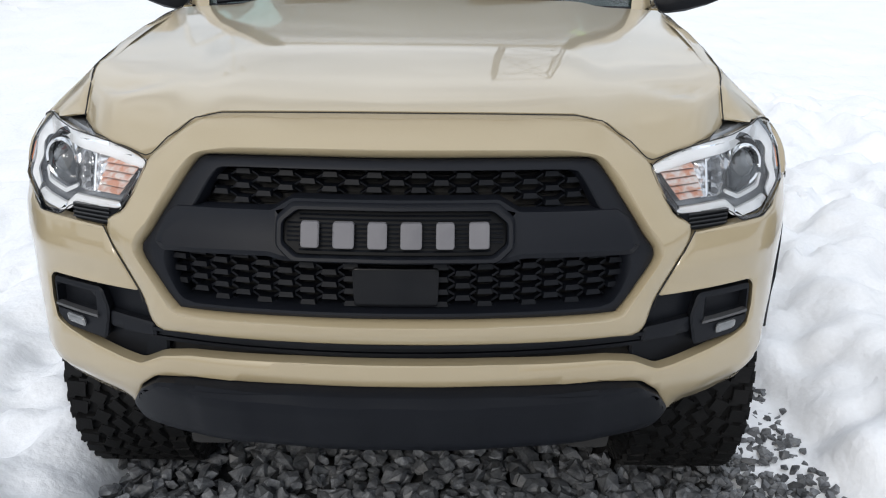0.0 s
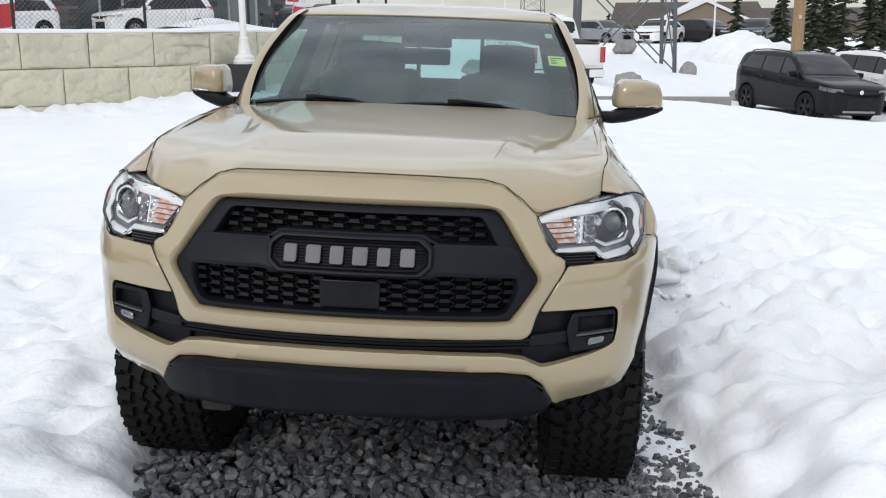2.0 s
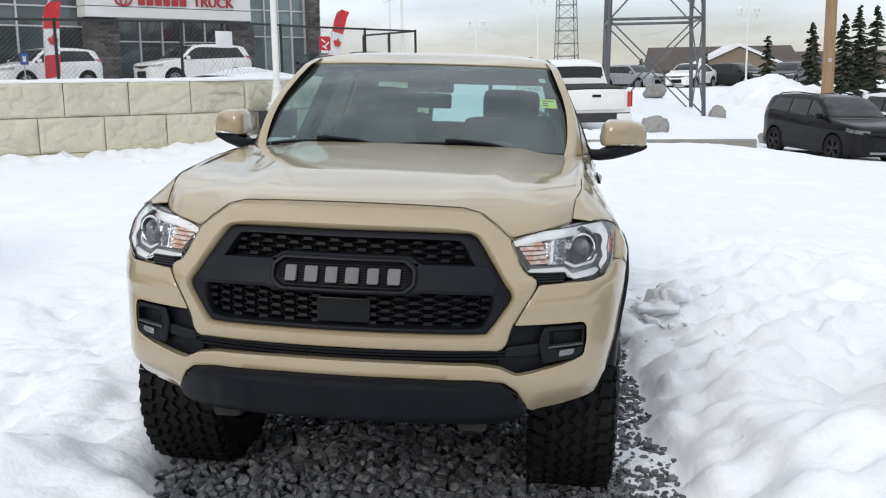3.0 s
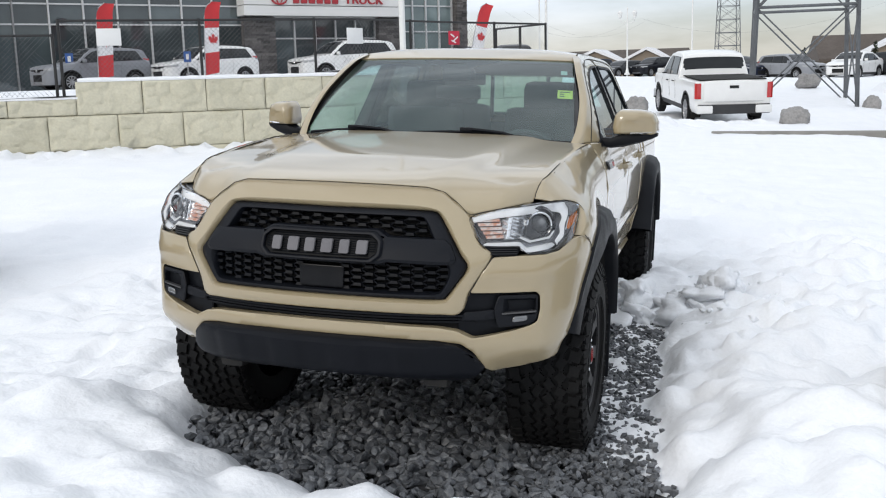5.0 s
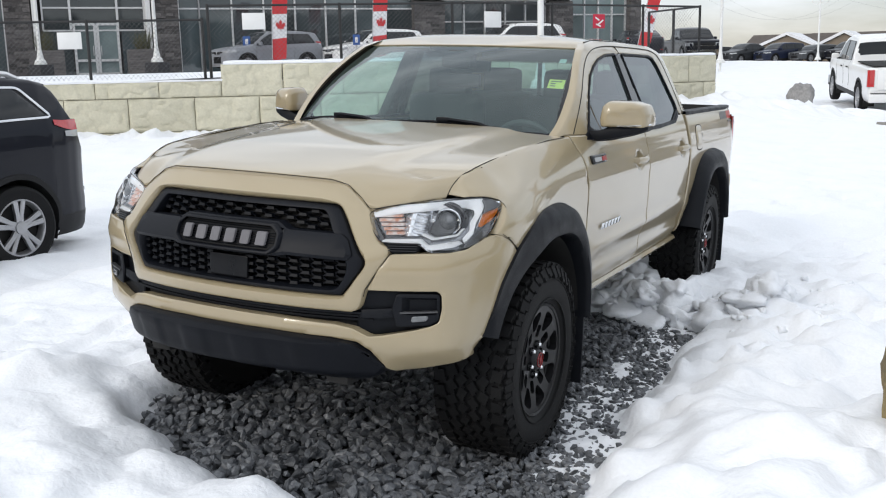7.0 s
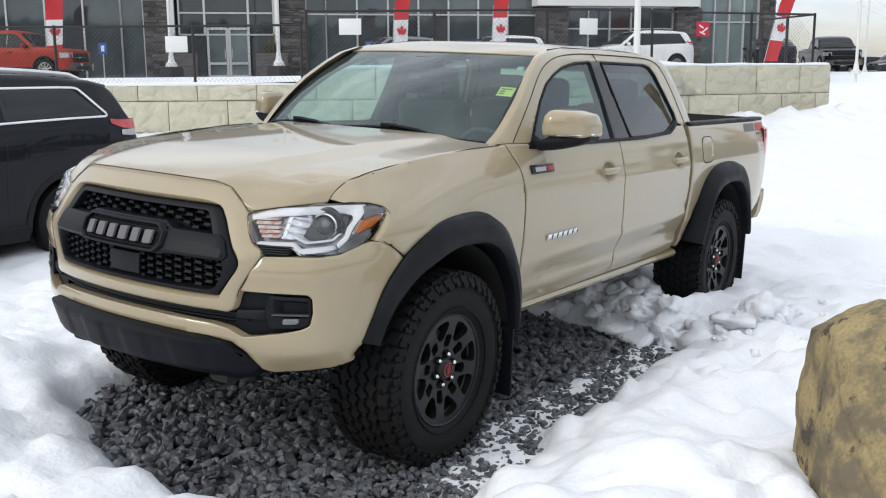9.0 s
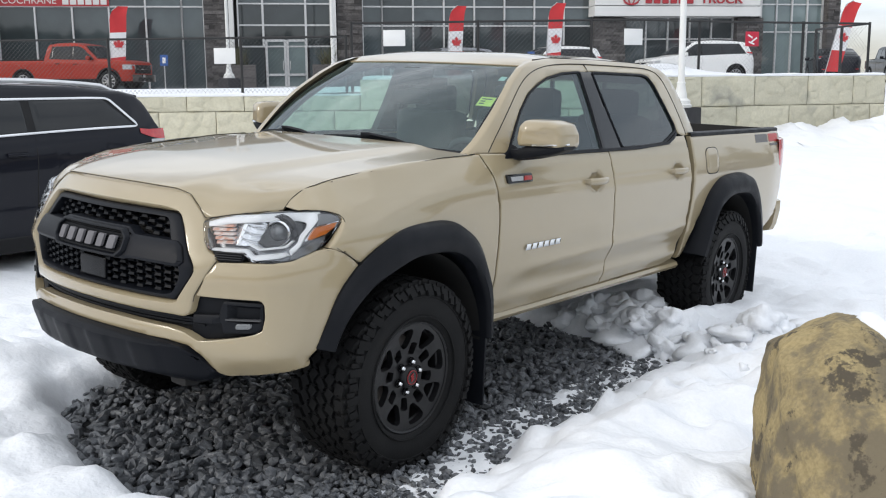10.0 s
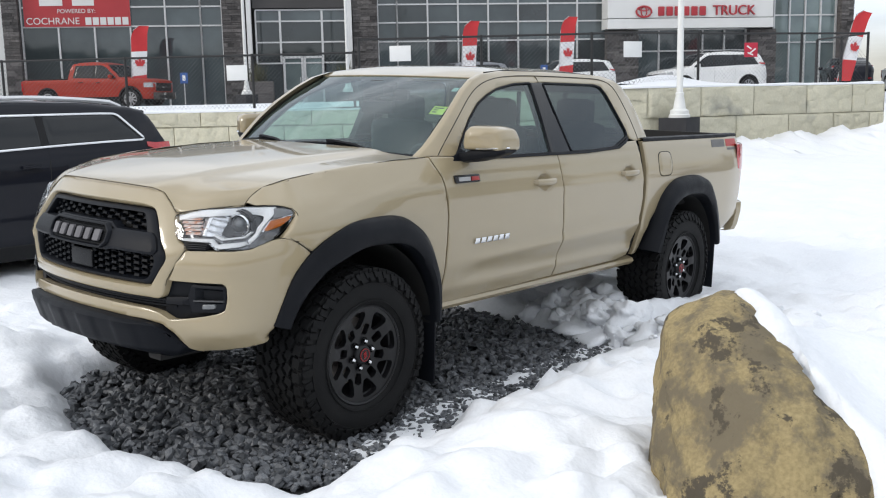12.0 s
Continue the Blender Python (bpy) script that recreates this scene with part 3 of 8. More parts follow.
def valance_fn(x, z, d):
    out = (0.030 + 0.038 * smooth_step(0.668, 0.630, z)) * smooth_step(0.465, 0.52, z) * (1 - min(1, abs(x) / 0.625) ** 7)
    rib = 0.006 * smooth_step(-0.25, 0.25, math.sin((abs(x) - 0.06) * 26.0)) if abs(x) < 0.5 else 0.0
    return Vector((x, 0.27 * x * x + 0.12 * x ** 4 - out - rib * smooth_step(0.49, 0.53, z) * smooth_step(0.65, 0.62, z) + max(0, 0.62 - z) * 0.35 + 0.01 + d, z))


part("front_valance", panel(rounded(mirrored(VAL), 0.012, 3), valance_fn, 0.015, 0.008, 0.09), mat("valance_plastic", (0.004, 0.0048, 0.007), 0.45, spec=0.15, second=(0.0055, 0.0065, 0.0095), scale=5, bump=0.12, bump_scale=500), truck, "black plastic lower valance")
rows = [[(x, nose(x, z) + 0.06, z) for x in np.linspace(-0.6, 0.6, 15)] for z in np.linspace(0.62, 0.78, 5)]
part("lower_intake", lofted(rows), DARK, truck, "dark lower air intake")
for z, o in ((0.735, 0.012), (0.72, 0.03), (0.708, 0.03)):
    part("intake_slat", panel([(-0.56, z - 0.004), (0.56, z - 0.004), (0.56, z + 0.004), (-0.56, z + 0.004)], on_nose(-o), 0.08, 0, 0.03), GRILLE, truck)

SMOKED_BEZEL = mat("smoky_bezel", (0.24, 0.245, 0.25), 0.22, 0.4, second=(0.15, 0.155, 0.16), scale=20)
for sg in (1, -1):
    # fog lamp pocket
    pocket = part("fog_lamp_pocket", panel(rounded([(sg * 0.50, 0.675), (sg * 0.565, 0.65), (sg * 0.76, 0.692), (sg * 0.79, 0.72), (sg * 0.79, 0.825), (sg * 0.53, 0.826), (sg * 0.50, 0.74)], 0.012), on_nose(-0.035), 0.05, 0.006, 0.05), GRILLE, truck)
    part("bezel", panel(rounded([(sg * 0.645, 0.69), (sg * 0.755, 0.7), (sg * 0.778, 0.72), (sg * 0.778, 0.812), (sg * 0.645, 0.812), (sg * 0.63, 0.76)], 0.012), lambda x, z, d: Vector((x, nose(x, z) + 0.004 + d + (0.03 if 0.742 < z < 0.795 and abs(x) > 0.665 and abs(x) < 0.765 else 0), z)), 0.0125, 0.006, 0.04), PLASTIC, pocket)
    part("lamp", panel(rounded([(sg * 0.695, 0.712), (sg * 0.744, 0.717), (sg * 0.747, 0.736), (sg * 0.698, 0.733)], 0.008), on_nose(0.006), 0.02, 0.004, 0.02), mat("fog_glass", (0.17, 0.175, 0.18), 0.12, second=(0.10, 0.105, 0.11), scale=40, coat=1.0), pocket, "dark clear fog lamp")
    part("lamp_strip", panel([(sg * 0.66, 0.742), (sg * 0.775, 0.747), (sg * 0.775, 0.753), (sg * 0.66, 0.748)], on_nose(0.003), 0.05, 0, 0.02), mat("smoked_strip", (0.05, 0.05, 0.052), 0.3, second=(0.07, 0.07, 0.072), scale=30), pocket)
    part("step", panel(rounded([(sg * 0.52, 0.715), (sg * 0.635, 0.722), (sg * 0.635, 0.758), (sg * 0.525, 0.748)], 0.008), on_nose(-0.012), 0.04, 0.006, 0.03), PLASTIC, pocket)
    part("bumper_seam", tubed([on_nose(0.0015)(sg * x, z, 0) for x, z in ((0.624, 0.957), (0.60, 0.915), (0.57, 0.866), (0.546, 0.825), (0.54, 0.80))], 0.0015, 5), DARK, truck)
    # duct under the headlight
    duct = part("headlight_duct", panel(rounded([(sg * 0.585, 0.992), (sg * 0.712, 0.99), (sg * 0.70, 0.957), (sg * 0.622, 0.955)], 0.006), on_nose(-0.008), 0.03, 0.004, 0.03), GRILLE, truck)
    for k in range(4):
        z = 0.964 + k * 0.008
        part("rib", panel([(sg * 0.61, z), (sg * 0.702, z), (sg * 0.702, z + 0.003), (sg * 0.61, z + 0.003)], on_nose(0.0), 0.04, 0, 0.01), GLOSS, duct)
    # headlight
    HL = [(0.524, 1.088), (0.545, 1.102), (0.62, 1.121), (0.735, 1.132), (0.80, 1.139), (0.85, 1.140), (0.90, 1.134), (0.94, 1.123), (0.960, 1.110), (0.968, 1.095), (0.965, 1.07), (0.952, 1.03), (0.928, 0.988), (0.898, 0.970), (0.855, 0.964), (0.80, 0.961), (0.738, 0.961), (0.714, 0.982), (0.698, 0.989), (0.583, 0.993), (0.55, 1.03)]
    hl = [(sg * x, z) for x, z in HL]
    lamp = part("headlight", panel(hl, lamp_face(0.05), 0.02, 0.004, 0.06), mat("lamp_backing", (0.36, 0.37, 0.39), 0.25, 0.6, second=(0.22, 0.23, 0.24), scale=14), truck, "projector headlight with clear lens and silver trim")
    lens = part("lens", panel(rounded(hl, 0.012), lamp_face(-0.004), 0.02, 0.008, 0.03), LENS, lamp, "clear lens")
    lens.visible_shadow = False
    gasket = rounded(hl, 0.012)
    part("gasket", tubed([lamp_face(-0.0005)(x, z, 0) for x, z in gasket + gasket[:1]], 0.0013, 5), DARK, lamp)

    def bright(name, outline, back, label, material=GLAREWHITE, lip=0.004):
        return part(name, panel(rounded([(sg * x, z) for x, z in outline], 0.005), lamp_face(back), 0.015, lip, 0.012), material, lamp, label)

    # the strips' glare is painted in with white, not mirrored
    bright("top_strip", [(0.540, 1.071), (0.62, 1.087), (0.71, 1.098), (0.79, 1.103), (0.822, 1.096), (0.830, 1.08), (0.824, 1.055), (0.832, 1.030), (0.820, 1.002), (0.838, 0.984), (0.854, 1.018), (0.846, 1.055), (0.858, 1.085), (0.864, 1.110), (0.850, 1.132), (0.79, 1.132), (0.70, 1.125), (0.615, 1.116), (0.531, 1.090)], 0.012, "silver strip, its chrome glare painted white", GLAREWHITE, 0.003)
    bright("light_strip", [(0.578, 1.001), (0.702, 1.005), (0.728, 0.983), (0.81, 0.996), (0.830, 0.985), (0.808, 0.976), (0.742, 0.966), (0.715, 0.973), (0.700, 0.991), (0.588, 0.987)], 0.010, "light strip, its glare painted white", GLAREWHITE, 0.003)
    bright("inner_strip", [(0.70, 1.017), (0.735, 0.999), (0.80, 1.010), (0.812, 1.034), (0.806, 1.036), (0.796, 1.017), (0.738, 1.007), (0.704, 1.023)], 0.018, "fine light guide", GLAREWHITE, 0.001)
    bright("corner_bezel", [(0.525, 1.082), (0.538, 1.068), (0.592, 1.000), (0.582, 0.993), (0.556, 1.03), (0.532, 1.062)], 0.010, "dark inner bezel", LAMPDARK, 0.002)
    tr = [(sg * x, z) for x, z in ((0.598, 1.010), (0.712, 1.014), (0.718, 1.098), (0.64, 1.090), (0.60, 1.083))]
    part("reflector", panel(rounded(tr, 0.008), lambda x, z, d: Vector((x, nose(x, z) + 0.052 - 0.03 * math.cos((abs(x) - 0.665) * 30) + 0.003 * math.sin(z * 260 + abs(x) * 90) + d, z)), 0.006, 0, 0.01), mat("reflector_silver", (0.82, 0.83, 0.85), 0.12, 0.85, second=(0.5, 0.51, 0.53), scale=34), lamp, "silver reflector bowl")
    for k in range(5):
        z = 1.016 + k * 0.0145
        tr = [(sg * x, zz) for x, zz in ((0.592 - k * 0.011, z), (0.648 - k * 0.005, z + 0.002), (0.647 - k * 0.006, z + 0.0115), (0.584 - k * 0.011, z + 0.0095))]
        part("turn_lamp", panel(tr, lambda x, zz, d: Vector((x, nose(x, zz) + 0.012 + 0.9 * (zz - z) + d, zz)), 0.006, 0.001, 0.014), mat("turn_lens", (0.72, 0.36, 0.24), 0.2, second=(0.84, 0.78, 0.75), scale=45, amount=1.2, coat=0.5), lamp, "pale amber turn lamp rib")
    bright("reflector_wall", [(0.655, 1.012), (0.668, 1.014), (0.672, 1.094), (0.656, 1.092)], 0.02, "silver divider", CHROME, 0.002)
    c = Vector((sg * 0.760, nose(0.760, 1.06) + 0.020, 1.058))
    tilt = Matrix.Translation(c) @ Matrix.Rotation(sg * radians(26), 4, "Z")
    for nm, prof, mt, lb in (("projector", [(-0.016, 0.0), (-0.013, 0.014), (-0.004, 0.026), (0.01, 0.034)], mat("projector_glass", (0.16, 0.17, 0.18), 0.04, second=(0.09, 0.095, 0.1), scale=10, coat=1.0), "round projector lens"),
                             ("projector_ring", [(0.03, 0.050), (0.0, 0.050), (-0.006, 0.046), (-0.003, 0.042), (0.006, 0.040)], CHROME, "chrome ring"),
                             ("projector_sleeve", [(0.006, 0.041), (0.012, 0.036), (0.03, 0.034)], LAMPDARK, ""),
                             ("projector_shroud", [(0.02, 0.050), (0.014, 0.062), (0.03, 0.07)], LAMPDARK, "")):
        bm = turned(prof, 40, "y")
        bm.transform(tilt)
        part(nm, bm, mt, lamp, lb)
    bright("bezel", [(0.714, 1.022), (0.738, 1.008), (0.80, 1.020), (0.812, 1.04), (0.80, 1.096), (0.722, 1.094)], 0.036, "dark lamp bezel", LAMPDARK)
    bright("outer_bezel", [(0.870, 1.086), (0.864, 1.108), (0.852, 1.128), (0.90, 1.126), (0.935, 1.116), (0.960, 1.102)], 0.005, "smoky grey outer bezel", SMOKED_BEZEL, 0.002)
    bright("lower_bezel", [(0.858, 1.022), (0.866, 1.036), (0.940, 1.052), (0.950, 1.030), (0.925, 0.990), (0.895, 0.974), (0.848, 0.970), (0.842, 0.984)], 0.007, "smoky grey lower bezel", SMOKED_BEZEL, 0.002)
    bright("marker_frame", [(0.856, 1.038), (0.862, 1.084), (0.958, 1.103), (0.964, 1.080), (0.940, 1.050), (0.878, 1.033)], 0.008, "silver marker frame", CHROME, 0.002)
    bright("side_marker", [(0.865, 1.044), (0.869, 1.078), (0.953, 1.096), (0.957, 1.080), (0.936, 1.056), (0.880, 1.039)], 0.004, "orange side marker", AMBER, 0.002)

    # front fender with its arch
    arch = [(HUBS[0][0] + 0.53 * math.cos(a), HUBS[0][1] + 0.06 + 0.53 * math.sin(a)) for a in np.linspace(radians(5), radians(149), 15)]
    fend = [(0.430, 1.008), (0.458, 1.04), (0.485, 1.07), (0.506, 1.096), (0.508, 1.108), (0.498, 1.123), (0.455, 1.137), (0.40, 1.142), (0.372, 1.141), (0.368, 1.147), (0.372, 1.1535), (0.385, 1.166), (0.40, 1.178), (0.45, 1.209), (0.57, 1.238), (0.8, 1.266), (1.0, 1.283), (1.25, 1.293), (1.478, 1.296), (1.515, 1.2), (1.542, 1.0), (1.548, 0.7), (1.54, 0.505), (1.455, 0.505)] + arch + [(0.50, 0.80), (0.585, 0.928), (0.558, 0.944), (0.528, 0.961), (0.493, 0.985)]
    part("fender", panel(fend, on_fender(sg), 0.03, 0.005, 0.03), PAINT, truck, smooth=45)
    part("fender_seam", tubed([on_flank(sg, 0.0012)(y, z, 0) for y, z in ((0.455, 1.006), (0.49, 0.984), (0.525, 0.960), (0.558, 0.938))], 0.0012, 5), DARK, truck)
    # flares
    for hub, outer, inner in ((0, [(0.395, 0.628), (0.432, 0.76), (0.487, 0.872), (0.595, 0.963), (0.775, 1.033), (0.98, 1.05), (1.17, 1.035), (1.31, 0.96), (1.395, 0.83), (1.432, 0.70), (1.436, 0.52)],
                               [(0.468, 0.606), (0.503, 0.68), (0.56, 0.76), (0.665, 0.852), (0.84, 0.918), (0.98, 0.93), (1.13, 0.915), (1.24, 0.86), (1.33, 0.75), (1.372, 0.64), (1.385, 0.49)]),
                              (1, [(3.655, 0.59), (3.72, 0.72), (3.78, 0.86), (3.86, 0.965), (4.0, 1.045), (4.2, 1.068), (4.4, 1.058), (4.53, 1.0), (4.61, 0.88), (4.67, 0.72), (4.70, 0.56)],
                               [(3.715, 0.565), (3.77, 0.67), (3.825, 0.79), (3.91, 0.875), (4.04, 0.93), (4.2, 0.945), (4.36, 0.93), (4.47, 0.87), (4.55, 0.77), (4.60, 0.66), (4.63, 0.53)])):
        o, i = spline([(0, a, b) for a, b in outer], 40), spline([(0, a, b) for a, b in inner], 40)
        rows = []
        for a, b in zip(o, i):
            xo, base = flank(a.y, a.z), 0.952
            if hub == 0 and a.y < 0.75:
                base -= 0.42 * (0.75 - a.y) ** 2
            rows.append([Vector((sg * (xo - 0.01), a.y, a.z)), Vector((sg * (xo + 0.012), a.y, a.z)), Vector((sg * (xo * 0.35 + base * 0.65 + 0.004), *(a.lerp(b, 0.14).yz))), Vector((sg * base, *(a.lerp(b, 0.45).yz))), Vector((sg * (base + 0.006), *(a.lerp(b, 0.85).yz))), Vector((sg * (base - 0.004), b.y, b.z)), Vector((sg * (base - 0.02), *(b.lerp(a, -0.05).yz))), Vector((sg * 0.80, b.y, b.z))])
        part("wheel_arch_flare", lofted(rows), PLASTIC, truck, "black plastic wheel arch flare", smooth=40)
        y, z = HUBS[hub]
        rows = [[(sg * x, y + 0.47 * math.cos(a), z + 0.06 + 0.47 * math.sin(a)) for a in np.linspace(radians(-2), radians(160), 24)] for x in (0.9, 0.45)]
        bm = lofted(rows)
        loft(bm, [[(sg * 0.45, y + r * math.cos(a), z + 0.06 + r * math.sin(a)) for a in np.linspace(radians(-2), radians(160), 24)] for r in (0.47, 0.02)])
        part("wheel_well", bm, DARK, truck)
        ym = y + 0.475
        part("mud_flap", boxed((sg * 0.80, ym, 0.37 if hub == 0 else 0.40), (0.26, 0.012, 0.40), 0.005), PLASTIC, truck)

    # doors
    D1 = [(1.484, 1.30), (1.523, 1.2), (1.55, 1.0), (1.556, 0.62), (1.56, 0.53), (2.62, 0.54), (2.632, 0.8), (2.606, 1.05), (2.576, 1.277), (2.2, 1.283)]
    D2 = [(2.584, 1.277), (2.613, 1.05), (2.64, 0.8), (2.628, 0.54), (3.38, 0.545), (3.50, 0.565), (3.54, 0.68), (3.585, 0.95), (3.56, 1.2), (3.545, 1.33), (3.40, 1.325), (3.30, 1.29), (2.9, 1.28)]

    def door_fn(y, z, d, sg=sg):
        crease = 0.014 * math.exp(-((z - 0.745 - 0.02 * (y - 1.6)) / 0.025) ** 2) * min(1, max(0, (y - 1.7) / 0.3)) + 0.008 * math.exp(-((z - 1.085) / 0.03) ** 2)
        hollow = 0.014 * math.exp(-((z - 0.67) / 0.05) ** 2) * min(1, max(0, (y - 1.65) / 0.2))
        cup = 0.0
        for cy in (2.42, 3.40):
            q = math.hypot((y - cy + 0.01) / 0.068, (z - 1.126) / 0.05)
            cup += 0.024 * smooth_step(1.05, 0.6, q)
        return Vector((sg * (flank(y, z) + crease * 0.6 - hollow - cup - d), y, z))

    for name, outline, hy in (("front_door", D1, 2.42), ("rear_door", D2, 3.40)):
        door = part(name, panel(outline, door_fn, 0.0145, 0.004, 0.03), PAINT, truck, smooth=45)
        hx = flank(hy, 1.13)
        bm = bmesh.new()
        loft(bm, [[(sg * (hx + o + w * math.cos(a)), hy - 0.02 + u, 1.13 + 0.017 * k * math.sin(a)) for a in np.linspace(0, 2 * math.pi, 10)[:-1]] for u, o, w, k in ((-0.105, -0.005, 0.01, 0.7), (-0.09, 0.018, 0.012, 1), (-0.03, 0.034, 0.012, 1.1), (0.04, 0.034, 0.012, 1.1), (0.09, 0.02, 0.012, 1), (0.105, -0.005, 0.01, 0.7))], True, True)
        part("door_handle", bm, PAINT, door)
    # black sheet added behind both doors in place of the shade in their seams
    part("door_jamb", panel([(1.46, 1.27), (1.50, 0.54), (3.68, 0.58), (3.70, 1.30), (3.3, 1.26)], on_flank(sg, -0.034), 0.1, 0, 0.004), DARK, truck)
    # window frames, glass
    ARCHBAND = [(1.455, 1.298), (1.52, 1.35), (1.62, 1.44), (1.75, 1.545), (1.88, 1.635), (1.99, 1.695), (2.10, 1.728), (2.3, 1.75), (2.76, 1.757), (3.2, 1.754), (3.42, 1.746), (3.54, 1.722), (3.62, 1.675), (3.685, 1.59), (3.73, 1.49), (3.755, 1.40), (3.765, 1.33),
                (3.545, 1.33), (3.48, 1.345), (3.465, 1.385), (3.42, 1.495), (3.36, 1.632), (3.318, 1.678), (3.24, 1.69), (2.66, 1.692), (2.35, 1.68), (2.19, 1.653), (2.08, 1.618), (1.97, 1.571), (1.85, 1.489), (1.765, 1.413), (1.70, 1.343), (1.665, 1.298)]
    part("cab_frame", panel(ARCHBAND, on_cab(sg), 0.05, 0.006, 0.035), PAINT, truck, smooth=45)
    W1 = [(1.672, 1.285), (1.70, 1.337), (1.765, 1.408), (1.85, 1.484), (1.97, 1.566), (2.08, 1.613), (2.19, 1.648), (2.35, 1.675), (2.53, 1.686), (2.53, 1.49), (2.51, 1.285), (2.2, 1.285)]
    W2 = [(2.66, 1.687), (3.24, 1.685), (3.31, 1.672), (3.352, 1.63), (3.412, 1.495), (3.455, 1.388), (3.445, 1.36), (3.36, 1.332), (3.25, 1.298), (2.97, 1.287), (2.735, 1.287), (2.70, 1.45)]
    g1 = part("front_side_window", panel(rounded(W1, 0.02), on_cab(sg, -0.008), 0.1, 0, 0.004), SIDEGLASS, truck)
    g2 = part("rear_side_window", panel(rounded(W2, 0.02), on_cab(sg, -0.008), 0.1, 0, 0.004), TINT, truck, "dark privacy glass")
    FRAME_SEAM = [(1.56, 1.305), (1.61, 1.36), (1.70, 1.445), (1.80, 1.525), (1.93, 1.615), (2.04, 1.668), (2.16, 1.70), (2.34, 1.72), (2.62, 1.729), (3.2, 1.727), (3.38, 1.715), (3.47, 1.675), (3.52, 1.60), (3.56, 1.5), (3.585, 1.40), (3.59, 1.335)]
    part("frame_seam", tubed([on_cab(sg, 0.0005)(p.y, p.z, 0) for p in spline([(0, a, b) for a, b in FRAME_SEAM], 60)], 0.0024, 5), DARK, truck)
    part("frame_seam", tubed([on_cab(sg, 0.0005)(2.618, z, 0) for z in (1.729, 1.71, 1.69)], 0.0024, 5), DARK, truck)
    for outline in (W1, W2):
        ring = rounded(outline, 0.02)
        part("window_seal", tubed([on_cab(sg, -0.002)(a, b, 0) for a, b in ring + ring[:1]], 0.007, 5), PLASTIC, truck)
    g1.visible_shadow = g2.visible_shadow = False
    part("centre_pillar", panel([(2.522, 1.688), (2.672, 1.69), (2.712, 1.45), (2.752, 1.282), (2.50, 1.282), (2.522, 1.47)], on_cab(sg, -0.002), 0.05, 0.003, 0.05), GLOSS, truck, "gloss black centre pillar")
    part("belt_trim", panel([(1.66, 1.278), (2.9, 1.272), (3.3, 1.287), (3.40, 1.317), (3.455, 1.345), (3.45, 1.358), (3.39, 1.332), (3.3, 1.303), (2.9, 1.288), (1.66, 1.296)], on_cab(sg, 0.004), 0.1, 0.002, 0.03), PLASTIC, truck)
    part("rocker_panel", lofted([[(sg * x, y, z) for x, z in ((0.76, 0.545), (0.795, 0.53), (0.805, 0.512), (0.79, 0.492), (0.74, 0.478), (0.5, 0.475))] for y in (1.45, 2.0, 2.8, 3.4, 3.62)]), PAINT, truck)
    # mirror
    mirror = part("door_mirror", bmesh.new(), PAINT, truck, "sand-beige door mirror with a chrome strip")
    bm = bmesh.new()
    shell = rounded([(0.03, 0.0), (0.0, 0.30), (0.05, 0.80), (0.17, 1.0), (0.66, 0.985), (0.90, 0.86), (0.99, 0.5), (1.0, 0.12), (0.96, 0.0)], 0.07, 4)
    reach = 1.0 if sg > 0 else 0.76
    rows = []
    for y, kx, kz in ((1.628, 0.50, 0.46), (1.632, 0.72, 0.70), (1.642, 0.86, 0.85), (1.660, 0.94, 0.94), (1.70, 0.98, 0.985), (1.75, 1.0, 1.0), (1.782, 1.0, 1.0), (1.79, 0.97, 0.96)):
        rows.append([(sg * (0.862 + 0.225 * reach * (0.45 + (u - 0.45) * kx)), y + 0.055 * u * u, 1.337 + 0.125 * (w * kz + 0.22 * (1 - kz))) for u, w in shell])
    loft(bm, rows, True, True)
    bm.to_mesh(mirror.data)
    mirror.data.shade_smooth()
    mirror.data.set_sharp_from_angle(angle=radians(40))
    mirror.data.materials.append(PAINT) if not mirror.data.materials else None
    rows = []
    for u, zb, hy in ((-0.05, 1.272, 0.045), (0.0, 1.268, 0.058), (0.06, 1.276, 0.066), (0.14, 1.297, 0.068), (0.20, 1.318, 0.062), (0.222, 1.330, 0.05)):
        zt = 1.345 if u > 0.005 else 1.318
        yc = 1.722 + 0.9 * max(0, u) ** 2
        rows.append([(sg * (0.862 + u * reach), yc + hy * a, zb + (zt - zb) * b) for a, b in ((-1, 0.45), (-0.97, 0.9), (-0.9, 1.0), (0.9, 1.0), (1, 0.8), (1, 0.3), (0.7, 0.0), (-0.6, 0.0), (-0.9, 0.15))])
    part("mirror_base", lofted(rows, True, True), PLASTIC, mirror, "black lower shell and arm", smooth=40)
    part("mirror_strip", lofted([[(sg * (0.862 + (x - 0.862) * reach), y, z - 0.004), (sg * (0.864 + (x - 0.862) * reach), y - 0.006, z), (sg * (0.862 + (x - 0.862) * reach), y, z + 0.005)] for x, y, z in ((0.955, 1.646, 1.345), (1.01, 1.662, 1.347), (1.055, 1.69, 1.350), (1.089, 1.755, 1.354))]), CHROME, mirror, "chrome strip")
    part("mirror_sail", panel([(1.60, 1.275), (1.75, 1.275), (1.75, 1.31), (1.70, 1.34), (1.665, 1.31)], on_cab(sg, 0.006), 0.05, 0.002, 0.03), PLASTIC, mirror)
    # side marks
    bm = panel(rounded([(1.60, 1.165), (1.80, 1.165), (1.80, 1.205), (1.60, 1.205)], 0.008), on_flank(sg, 0.012), 0.05, 0.003, 0.012)
    badge = part("side_badge", bm, GLOSS, truck, "black side badge with a grey and a red bar")
